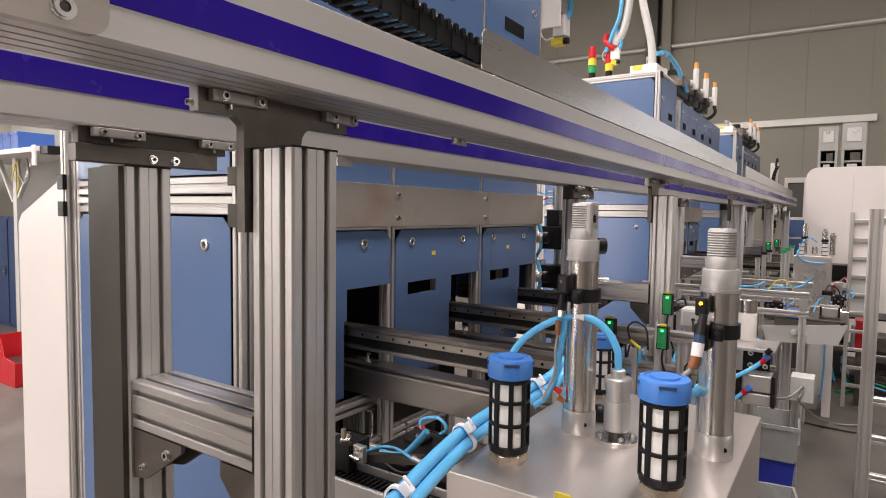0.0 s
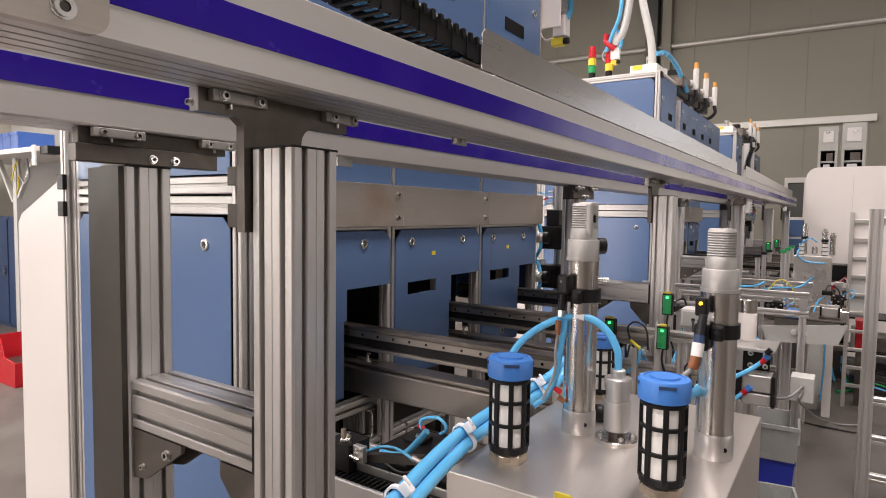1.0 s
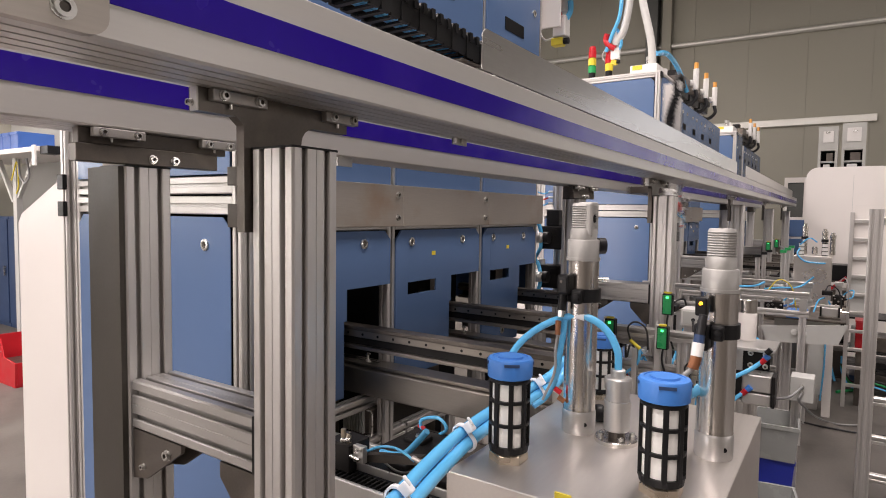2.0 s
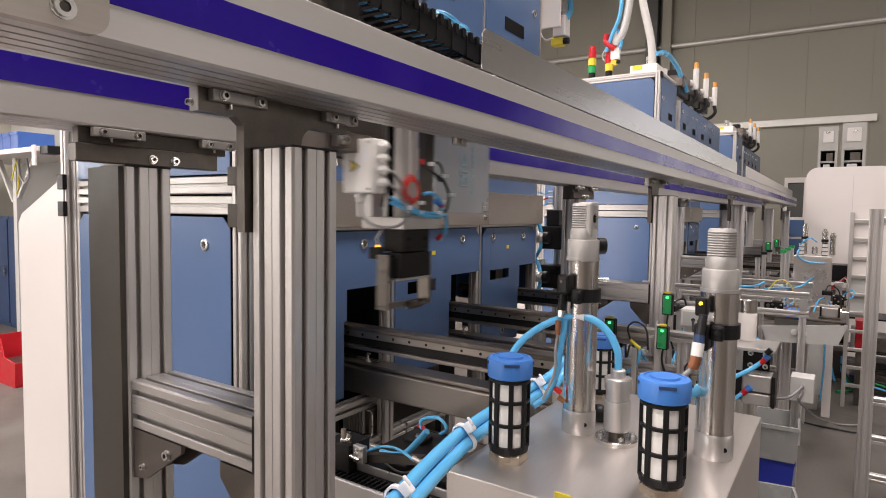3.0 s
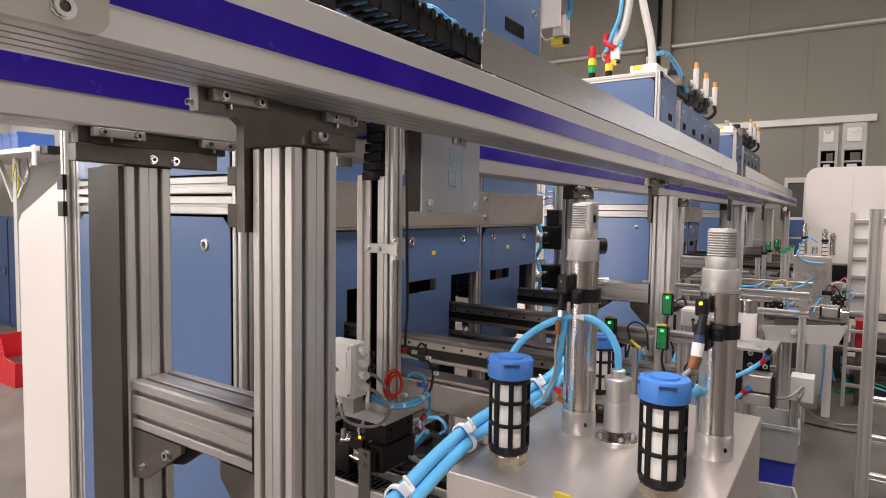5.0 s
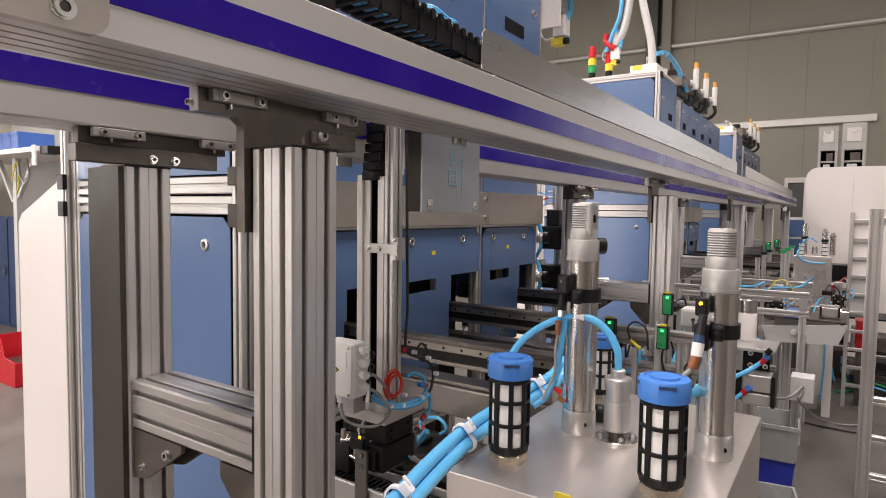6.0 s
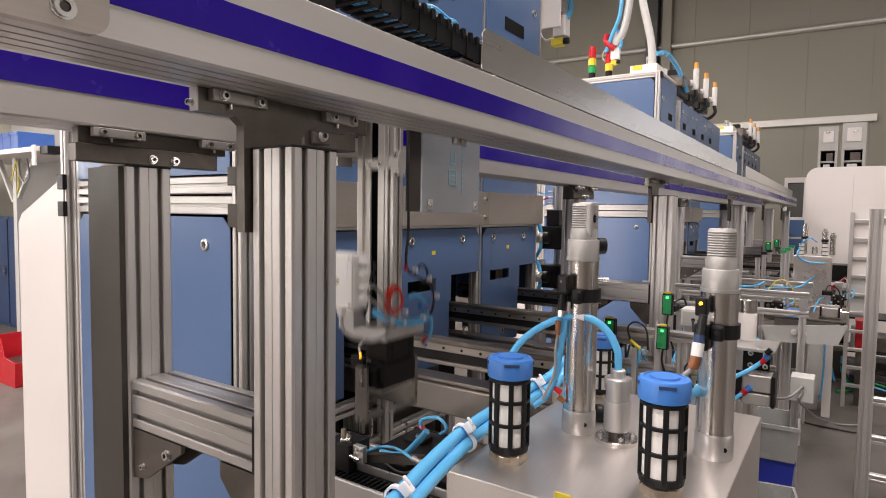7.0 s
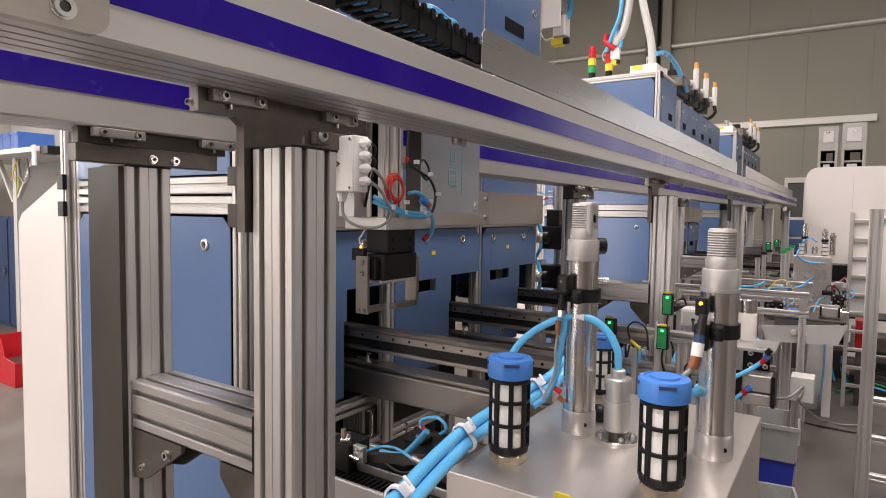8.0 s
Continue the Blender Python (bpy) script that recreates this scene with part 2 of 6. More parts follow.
def tube(points, r, seg=10, steps=8, bm=None):
    bm = bm or bmesh.new()
    pts = spline(points, steps)
    up, loops = Vector((0.13, 0.31, 0.94)), []
    for i, c in enumerate(pts):
        d = (pts[min(i + 1, len(pts) - 1)] - pts[max(i - 1, 0)]).normalized()
        side = d.cross(up)
        if side.length < 1e-3:
            side = d.orthogonal()
        side.normalize()
        up = side.cross(d).normalized()
        loops.append([bm.verts.new(c + r * (math.cos(2 * math.pi * k / seg) * side + math.sin(2 * math.pi * k / seg) * up)) for k in range(seg)])
    for a, b in zip(loops, loops[1:]):
        for k in range(seg):
            bm.faces.new((a[k], a[(k + 1) % seg], b[(k + 1) % seg], b[k]))
    bm.faces.new(loops[0][::-1])
    bm.faces.new(loops[-1])
    return bm


def dark_centre(ob, at, axis, r, parent):
    """Lets the faces nearer the axis than r take the dark material."""
    ob.data.materials.append(STEEL)
    c = Vector(at) - BASE.get(parent, Vector((0, 0, 0)))
    for f in ob.data.polygons:
        d = f.center - c
        d["xyz".index(axis)] = 0
        if d.length < r:
            f.material_index = 1
    return ob


def socket_bolt(at, axis, r, parent, h=0.006, name="bolt"):
    """A socket-head bolt on a washer that points along an axis ('-x', '-y' or 'z')."""
    s, ax = (-1 if axis[0] == "-" else 1), axis[-1]
    ring = [(0, r * 1.25), (s * 0.0015, r * 1.25), (s * 0.0015, r), (s * h, r), (s * h, r * 0.55), (s * h * 0.45, r * 0.5), (s * h * 0.45, 0.0005)]
    ob = part(name, lathe(at, ring, 14, axis=ax), BOLT, parent)
    # dark steel on the socket's inner faces paints in the recess shade
    return dark_centre(ob, at, ax, r * 0.52, parent)

# ---- the hall ----
X0, X1, Y0, Y1, ZH = HALL["x0"], HALL["x1"], HALL["y0"], HALL["y1"], HALL["z"]


def structure(name, bm, mat, label, bevel=0.0):
    return tagged(part(name, bm, mat, None, label, bevel=bevel), category=name.split("_")[0], kind="structure")


def framed_slab(holes, a0, a1, b0, b1, put):
    """A slab with rectangular openings, as boxes butted end to end along its first axis."""
    bm = bmesh.new()
    at = a0
    for h0, h1, k0, k1 in holes:
        put(bm, at, h0, b0, b1)
        put(bm, h0, h1, b0, k0)
        put(bm, h0, h1, k1, b1)
        at = h1
    put(bm, at, a1, b0, b1)
    return bm


structure("floor", bx(X0 - 0.3, X1 + 0.3, Y0 - 0.3, Y1 + 0.3, -0.2, 0.0), CONCRETE, "worn grey sealed concrete hall floor")
north = structure("wall_north", framed_slab([(w - 1.3, w + 1.3, 1.45, 3.15) for w in WINDOWS], X0, X1, 0, ZH,
                  lambda bm, a, b, c, d: bx(a, b, Y1, Y1 + 0.2, c, d, bm)), HALLWALL, "pale hall wall with a row of windows")
structure("wall_south", framed_slab([(w - 1.3, w + 1.3, 2.1, 3.9) for w in SOUTH], X0, X1, 0, ZH,
          lambda bm, a, b, c, d: bx(a, b, Y0 - 0.2, Y0, c, d, bm)), HALLWALL, "pale panelled hall wall, unseen, with three windows added for light")
structure("wall_west", framed_slab([WEST], Y0 - 0.2, Y1 + 0.2, 0, ZH,
          lambda bm, a, b, c, d: bx(X0 - 0.2, X0, a, b, c, d, bm)), HALLWALL, "pale panelled hall wall, unseen, with a gate added for light")
east = structure("wall_east", framed_slab([EAST], Y0 - 0.2, Y1 + 0.2, 0, ZH, lambda bm, a, b, c, d: bx(X1, X1 + 0.2, a, b, c, d, bm)), HALLWALL, "greenish-grey wall of upright sandwich panels")
roof = bmesh.new()
rows = sorted({r[1] for r in UNSEEN_ROOFLIGHTS})
cols = sorted({r[0] for r in UNSEEN_ROOFLIGHTS})
ys = [Y0 - 0.2] + [v for r in rows for v in (r - 0.8, r + 0.8)] + [Y1 + 0.2]
for i in range(len(ys) - 1):
    if i % 2 == 0:
        bx(X0 - 0.2, X1 + 0.2, ys[i], ys[i + 1], ZH, ZH + 0.15, roof)
    else:
        xs = [X0 - 0.2] + [v for c in cols for v in (c - 1.2, c + 1.2)] + [X1 + 0.2]
        for k in range(0, len(xs), 2):
            bx(xs[k], xs[k + 1], ys[i], ys[i + 1], ZH, ZH + 0.15, roof)
structure("ceiling", roof, ROOF, "pale sheet roof, unseen, with rooflight openings added for light")
for i, w in enumerate(WINDOWS):
    win = tagged(thing("window_%d" % (i + 1), (w, Y1 + 0.1, 1.45), "white framed hall window", "window", "hall windows"), kind="structure")
    fr = bx(w - 1.3, w + 1.3, Y1 + 0.05, Y1 + 0.12, 1.45, 1.51)
    bx(w - 1.3, w + 1.3, Y1 + 0.05, Y1 + 0.12, 3.09, 3.15, fr)
    for a in (-1.3, -0.03, 1.24):
        bx(w + a, w + a + 0.06, Y1 + 0.05, Y1 + 0.12, 1.51, 3.09, fr)
    part("window_frame", fr, WHITE, win)
    for a in (-1.24, 0.03):
        pane = part("pane", bx(w + a, w + a + 1.21, Y1 + 0.075, Y1 + 0.083, 1.51, 3.09), GLASS, win)
        pane.visible_shadow = False

# frames for the unseen south windows, which are added for light
for i, w in enumerate(SOUTH):
    win = tagged(thing("window_%d" % (len(WINDOWS) + i + 1), (w, Y0 - 0.1, 2.1), "white framed hall window", "window", "hall windows"), kind="structure")
    fr = bx(w - 1.3, w + 1.3, Y0 - 0.12, Y0 - 0.05, 2.1, 2.16)
    bx(w - 1.3, w + 1.3, Y0 - 0.12, Y0 - 0.05, 3.84, 3.9, fr)
    for a in (-1.3, -0.03, 1.24):
        bx(w + a, w + a + 0.06, Y0 - 0.12, Y0 - 0.05, 2.16, 3.84, fr)
    part("window_frame", fr, WHITE, win)
# frame for the unseen gate that is added for its light
win = tagged(thing("window_9", (X0 - 0.1, WEST[0], WEST[2]), "tall white framed gate, unseen, added for light", "gate"), kind="structure")
fr = bmesh.new()
for z in (2.67, WEST[3] - 0.06):
    bx(X0 - 0.12, X0 - 0.05, WEST[0], WEST[1], z, z + 0.06, fr)
for y in (WEST[0], 5.62, 7.1, WEST[1] - 0.06):
    for z0, z1 in ((WEST[2], 2.669), (2.731, WEST[3] - 0.061)):
        bx(X0 - 0.12, X0 - 0.05, y, y + 0.06, z0, z1, fr)
part("window_frame", fr, WHITE, win)

# panels of the far wall
for i in range(20):
    y = Y0 + 0.05 + i * 1.06
    if y > EAST[0] - 1.06 and y < EAST[1]:
        continue
    part("panel", bx(X1 - 0.03, X1 - 0.002, y, y + 1.056, 0.25, ZH), HALLWALL, east)
ledge = thing("wall_ledge", (X1 - 0.08, 1.0, 3.3), "pale steel ledge rail along the far wall", "rail")
part("rail", bx(X1 - 0.12, X1 - 0.031, -0.4, 9.0, 3.28, 3.42), PIPE, ledge, bevel=0.01)
pipe = thing("wall_pipe", (X1 - 0.1, 1.0, 5.2), "galvanised pipe running along the far wall", "pipe")
part("pipe", rod((X1 - 0.09, -9.0, 5.05), (X1 - 0.09, 9.0, 5.22), 0.055), PIPE, pipe, smooth=True)
stan = thing("steel_column", (X1 - 0.2, 3.8, 0), "dark painted steel hall column by the far wall", "column")
col = bx(X1 - 0.3, X1 - 0.28, 3.62, 3.86, 0, ZH)
bx(X1 - 0.28, X1 - 0.06, 3.73, 3.75, 0, ZH, col)
bx(X1 - 0.06, X1 - 0.04, 3.62, 3.86, 0, ZH, col)
part("column", col, COLUMN, stan)
duct = thing("downpipe", (X1 - 0.15, 3.45, 0), "pale square downpipe beside the steel column", "pipe")
part("duct", bx(X1 - 0.2, X1 - 0.04, 3.35, 3.55, 0, ZH), HALLWALL, duct, bevel=0.01)

# ---- the gantry: two rails on posts ----
RZ0, RZ1 = 1.60, 1.708
RAIL_Y = {"front": (0.56, 0.672), "rear": (0.965, 1.077)}


def gantry_rail(which, x0, x1):
    y0, y1 = RAIL_Y[which]
    low = 0.0 if which == "front" else -0.024
    t = thing("gantry_rail", (x0, (y0 + y1) / 2, RZ0), "long pale aluminium gantry rail with a violet stripe", "rail", "gantry rails")
    w, z0, z1 = y1 - y0, RZ0 + low, RZ1
    h = z1 - z0
    under = [(y0, z0 + 0.003), (y0 + 0.003, z0)]
    for c in (0.022, 0.045, 0.067, 0.09):
        under += [(y0 + c - 0.0022, z0), (y0 + c - 0.0022, z0 + 0.005), (y0 + c + 0.0022, z0 + 0.005), (y0 + c + 0.0022, z0)]
    poly = under + [(y1 - 0.002, z0), (y1, z0 + 0.002), (y1, z1 - 0.001), (y1 - 0.001, z1), (y0 + 0.001, z1), (y0, z1 - 0.001)]
    part("beam", prism(poly, "x", x0, x1), RAIL, t)
    part("stripe", bx(x0, x1, y0 - 0.0012, y0 + 0.001, 1.634 + (0 if which == "front" else -0.011), 1.672 + (0 if which == "front" else -0.009)), FILM, t, "violet protective film stripe")
    return t


gantry_rail("front", -0.5, 9.3)
gantry_rail("rear", -0.5, 9.3)


def gantry_post(k, which):
    x = 0.524 + 2.0 * k
    front = which == "front"
    y0 = 0.58 if front else 0.975
    deep = 0.08 if front else 0.08
    top = 1.53 if front else 1.518
    t = thing("gantry_post", (x, y0, 0), "square aluminium profile post carrying the gantry rail", "post", "gantry posts")
    part("profile", prism(slotted(0.08, deep), "z", 0.02, top, (x + 0.04, y0 + deep / 2)), ALU, t)
    part("foot_plate", bx(x - 0.03, x + 0.11, y0 - 0.03, y0 + deep + 0.03, 0, 0.02), STEEL, t, bevel=0.003)
    part("end_cap", bx(x, x + 0.08, y0, y0 + deep, top, top + 0.003), BLACK, t, "black plastic end cap")
    yb = y0 + deep
    if front:
        a, b, e, g, h0 = x - 0.079, x + 0.185, x - 0.01, x + 0.09, 1.42
    else:
        a, b, e, g, h0 = x - 0.068, x + 0.19, x - 0.01, x + 0.09, 1.42
    zt = RZ0 if front else RZ0 - 0.024
    # the T-shaped plate, rounded where the neck widens
    r = 0.025
    neck = [(a, zt), (b, zt), (b, zt - 0.029), (g + r, zt - 0.029)]
    neck += [(g + r - r * math.sin(i * math.pi / 8), zt - 0.029 - r + r * math.cos(i * math.pi / 8)) for i in range(1, 5)]
    neck += [(g, h0), (e, h0), (e, zt - 0.029 - 0.01), (e - 0.012, zt - 0.029), (a, zt - 0.029)]
    if front:
        part("bracket", prism(neck, "y", yb + 0.002, yb + 0.018), STEEL, t, "dark steel T-shaped bracket plate", bevel=0.0015)
        part("bracket_end", bx(a - 0.003, a - 0.0005, yb - 0.002, yb + 0.012, zt - 0.030, zt - 0.001), CASTALU, t)
        socket_bolt((a - 0.003, yb + 0.009, zt - 0.020), "-x", 0.004, t)
        yc = yb + 0.0035
    else:
        part("bracket", bx(a, b + 0.005, y0 + 0.006, y0 + 0.024, top + 0.032, zt - 0.001), STEEL, t, "dark steel bracket plate", bevel=0.0015)
        part("front_plate", bx(a - 0.008, b - 0.02, y0 - 0.004, y0 + 0.02, top + 0.0035, top + 0.0315), STEEL, t, "dark steel cross plate", bevel=0.0015)
        part("saddle", bx(x + 0.005, x + 0.075, y0 + 0.025, yb, top + 0.0035, zt - 0.001), STEEL, t)
        if k == 0:
            part("cover_side", bx(x - 0.006, x + 0.03, y0 + 0.0855, y0 + 0.108, 0.02, top), GREYCOVER, t, "grey side channel")
            part("cover", bx(x - 0.010, x - 0.001, y0 + 0.002, y0 + 0.085, 0.02, top), GREYCOVER, t, "dark closed cover strip")
        for u in (0.045, 0.085):
            socket_bolt((x + u, y0 - 0.004, top + 0.014), "-y", 0.006, t)
        yc = y0 + 0.003
    for c0, c1 in ((a + 0.016, a + 0.099), (b - 0.055, b + 0.015)):
        cl = part("clamp", bx(c0, c1, yc - 0.013, yc - 0.0005, zt - 0.0155, zt - 0.0008), CLAMPSTEEL, t, "bolted steel rail clamp", bevel=0.0015)
        for u in (c0 + 0.014, c1 - 0.014):
            socket_bolt((u, yc - 0.013, zt - 0.0082), "-y", 0.0055, cl)
        part("pin", rod((c0 + 0.03, yc - 0.006, zt - 0.022), (c0 + 0.03, yc - 0.006, zt - 0.0155), 0.002, 8), BOLT, t)
    return t


for k in range(5):
    for which in ("front", "rear"):
        gantry_post(k, which)


def crossbeam(k):
    x = 0.524 + 2.0 * k
    t = thing("cross_beam", (x, 0.66, 1.085), "slotted aluminium beam joining a pair of gantry posts", "beam", "gantry cross beams")
    part("profile", prism(slotted(0.08, 0.08), "y", 0.667, 0.972, (x + 0.044, 1.1255)), ALU_Y, t)
    part("end_cap", bx(x + 0.003, x + 0.085, 0.6605, 0.6668, 1.0845, 1.1665), BLACK, t, "black plastic end cap", bevel=0.001)
    for y, tri in ((0.972, [(0, 1.084), (0, 1.0), (-0.04, 1.008), (-0.136, 1.072), (-0.136, 1.084)]),
                   (0.6605, [(0, 1.084), (0, 1.0), (0.02, 1.0), (0.08, 1.062), (0.08, 1.084)])):
        s, e = (-1, 0.136) if y > 0.9 else (1, 0.08)
        for u in (0.005, 0.071):
            part("gusset", prism([(y + v, z) for v, z in tri], "x", x + u, x + u + 0.006), STEEL, t, "dark steel corner bracket", bevel=0.001)
        part("gusset_web", bx(x + 0.011, x + 0.071, y + s * 0.002, y + s * 0.008, 1.002, 1.078), STEEL, t)
        part("gusset_top", bx(x + 0.011, x + 0.071, y + s * 0.01, y + s * (e - 0.002), 1.078, 1.0838), STEEL, t)
        if s < 0:
            socket_bolt((x + 0.005, y - 0.099, 1.061), "-x", 0.0075, t)
            socket_bolt((x + 0.005, y - 0.03, 1.026), "-x", 0.0045, t)
    return t


for k in range(5):
    crossbeam(k)


# ---- the press cabinets ----
CY0, CY1 = 1.28, 2.16


def door_outline(x0, x1, z0, z1, notch=None, hole=None, c=0.03):
    """The outline of a panel with cut corners, a notch from below and a slot (joined to the edge by a hairline cut)."""
    pts = [(x0, z0), (x0, z1 - c), (x0 + c, z1), (x1 - c, z1), (x1, z1 - c)]
    if hole:
        h0, h1, k0, k1 = hole
        pts[2:3] = [(x0 + c, z1), (h0, z1 - 0.0), (h0, k1), (h0, k0), (h1, k0), (h1, k1), (h0 + 0.0004, k1), (h0 + 0.0004, z1)]
    if notch:
        n0, n1, zn = notch
        pts += [(x1, zn), (n0, zn), (n0, zn - 0.1), (n0 - 0.012, zn - 0.1), (n0 - 0.012, z0)]
    else:
        pts += [(x1, z0)]
    return pts


def cam_lock(at, axis, parent):
    s = -1
    ring = [(0, 0.016), (s * 0.004, 0.016), (s * 0.006, 0.013), (s * 0.006, 0.010), (s * 0.004, 0.009), (s * 0.004, 0.004), (s * 0.006, 0.004), (s * 0.006, 0.0005)]
    return dark_centre(part("lock", lathe(at, ring, 16, axis=axis), BOLT, parent, "chromed quarter-turn lock", smooth=True), at, axis, 0.0088, parent)


DEEPER = 2.29 - CY1


def cabinet(x0, split):
    t = thing("press_cabinet", (x0, CY0, 0), "tall blue panelled press cabinet in an aluminium frame", "cabinet", "press cabinets")
    x1, p, col = x0 + 1.765, 0.04, 0.59
    zt = 2.60
    back = CY1 + (DEEPER if split else 0.0)
    low = 1.95 if split else zt
    cols = [x0, x0 + col - 0.0, x0 + 2 * col - 0.0, x1 - p]
    for i, xx in enumerate(cols):
        top = zt if i == 0 else low
        part("upright", prism(slotted(p, p), "z", 0.0, top, (xx + p / 2, CY0 + p / 2)), ALU, t)
    for xx, top in ((x0, zt), (x1 - p, low)):
        part("upright", prism(slotted(p, p), "z", 0.0, top, (xx + p / 2, back - p / 2)), ALU, t)
    for z, h in ((0.22, p), (1.461, 0.05), (1.5155, 0.047), (zt - p / 2, p)):
        part("crossbar", prism(slotted(p, h), "y", CY0 + p, back - p, (x0 + p / 2, z)), ALU_Y, t)
    for z in (0.20, 1.39):
        for i in range(3):
            part("crossbar", prism(slotted(p, p), "x", cols[i] + p, cols[i + 1], (CY0 + p / 2, z + p / 2)), ALU_X, t)
    # end face
    ye0, ye1 = CY0 + p + 0.004, back - p - 0.004
    end = part("end_panel", prism(door_outline(ye0, ye1, 0.245, 1.430), "x", x0 - 0.003, x0 - 0.0005), BLUE, t, "blue painted end panel with cut corners")
    for y in (ye0 + 0.105, ye1 - 0.1):
        cam_lock((x0 - 0.003, y, 1.355), "x", end)
        cam_lock((x0 - 0.003, y, 0.86), "x", end)
    part("end_panel", prism(door_outline(ye0, ye1, 1.543, zt - p - 0.004), "x", x0 - 0.003, x0 - 0.0005), BLUE, t)
    # far end and back
    part("end_panel", bx(x1 - 0.012, x1 - 0.004, ye0, ye1, 1.0, low - p - 0.004), BLUE, t)
    part("back_panel", bx(x0 + p, x1 - p, back - 0.02, back - 0.01, 0.245, low - p), BLUE, t)
    # black corner joints on the end frame
    for y in (CY0 + 0.002,):
        for z0, z1 in ((1.405, 1.465), (1.512, 1.56)):
            part("joint", bx(x0 - 0.012, x0 - 0.001, y, y + 0.04, z0, z1), GREYCOVER, t, "dark plastic joint block", bevel=0.002)
    # front face: doors, stainless plate, upper panels
    for i in range(3):
        a, b = cols[i] + p - 0.004, cols[i + 1] + 0.004
        d = part("door", prism(door_outline(a, b, 0.87, 1.388, (a + 0.346, b, 1.208), (a + 0.066, a + 0.243, 1.160, 1.2035)), "y", CY0 - 0.008, CY0 - 0.001),
                 BLUE, t, "blue sheet door with a slot and a cut-out")
        for u in (a + 0.085, b - 0.135):
            cam_lock((u, CY0 - 0.008, 1.347), "y", d)
        cam_lock((a + 0.182, CY0 - 0.008, 0.925), "y", d)
        part("tag", bx(a + 0.212, a + 0.234, CY0 - 0.0095, CY0 - 0.0075, 1.293, 1.308), YELLOW, d, "small yellow tag")
        ztop = low - 0.03 if i or not split else zt - 0.03
        up = part("upper_panel", bx(a, b - (0.06 if split and i == 0 else 0), CY0 - 0.006, CY0 + 0.001, 1.50, ztop), BLUE, t, "blue upper panel")
        part("slot_frame", bx(a + (0.16 if not split else 0.24), a + (0.34 if not split else 0.36), CY0 - 0.0085, CY0 - 0.0065, 2.255, 2.31), GAP_SHADE, up, "handle slot, its shade painted on near-black") if ztop > 2.2 else None
        for u in (0.05, 0.45):
            cam_lock((a + u, CY0 - 0.006, 2.40), "y", up) if ztop > 2.2 else None
        plate = part("mounting_plate", bx(cols[i] + (0.05 if i else 0.0) , cols[i + 1] + 0.048, CY0 - 0.026, CY0 - 0.010, 1.402, 1.54), STAIN_X, t, "brushed stainless mounting plate", bevel=0.001)
        for z in (1.432, 1.507):
            socket_bolt((cols[i] + 0.02 + (0.04 if i == 0 else 0), CY0 - 0.026, z), "-y", 0.009, plate)
        # rack and guide inside the opening
        part("guide", bx(b - 0.2, b - 0.13, CY0 + 0.1, CY0 + 0.16, 0.6, 1.35), STEEL, t)
    # near-black sheet that stands in for the shade inside the cabinet
    part("liner", bx(x0 + p, x1 - p, CY0 + 0.45, CY0 + 0.46, 0.25, 1.5), GAP_SHADE, t, "near-black sheet as the shade inside the cabinet")
    if not split:
        part("top_panel", bx(x0, x1, CY0, back, zt, zt + 0.012), WHITE, t, "white top cover")
    else:
        xa = x0 + 0.53
        part("top_panel", bx(x0, xa, CY0, back, zt, zt + 0.012), WHITE, t, "white top cover")
        part("top_rail", prism(slotted(p, p), "x", x0 + p, xa, (CY0 + p / 2, zt - p / 2)), ALU_X, t)
        part("side_panel", bx(xa - 0.01, xa, CY0 + 0.005, back - p, low, zt - 0.001), BLUE, t)
        part("joint", bx(x0 - 0.005, x0 + 0.045, CY0 - 0.012, CY0 - 0.001, zt - 0.045, zt), BLACK, t, "black plastic joint block", bevel=0.002)
        part("deck", bx(x0 + 0.531, x1 - p, CY0 + p, back - p, low, low + 0.012), WHITE, t)
        xb, xc, zb = x0 + 0.70, x1 + 0.95, 2.485
        part("head_box", bx(xb + 0.012, xc, CY0 + 0.02, back - 0.1, low + 0.013, zb - 0.02), BLUE, t, "blue rear head box")
        part("head_post", prism(slotted(p, p), "z", low, zb, (xb + p / 2, CY0 + p / 2)), ALU, t)
        part("head_top", bx(xb, xc, CY0 + p, back - 0.1, zb - 0.019, zb), WHITE, t)
        part("head_face", bx(xb + p + 0.002, xc, CY0 - 0.004, CY0 + 0.019, low, zb - 0.005), BLUE, t)
        for u in range(4):
            part("slot_frame", bx(xb + 0.12 + 0.42 * u, xb + 0.24 + 0.42 * u, CY0 - 0.006, CY0 - 0.0045, 2.245, 2.30), GAP_SHADE, t, "handle slot, its shade painted on near-black")
            for w in (0.1, 0.28):
                cam_lock((xb + w + 0.42 * u, CY0 - 0.004, 2.40), "y", t)
    for z in (0.02,):
        part("base_tray", bx(x0 + p, x1 - p, CY0 + p, back - p, 0.1, 0.12), STEEL, t)
    return t


for i, cx in enumerate((0.985, 4.985, 8.985)):
    cabinet(cx, i > 0)


# ---- the pneumatic station box ----
SZ = 1.18
SX0, SX1, SY0, SY1 = 0.515, 0.905, 0.083, 0.337


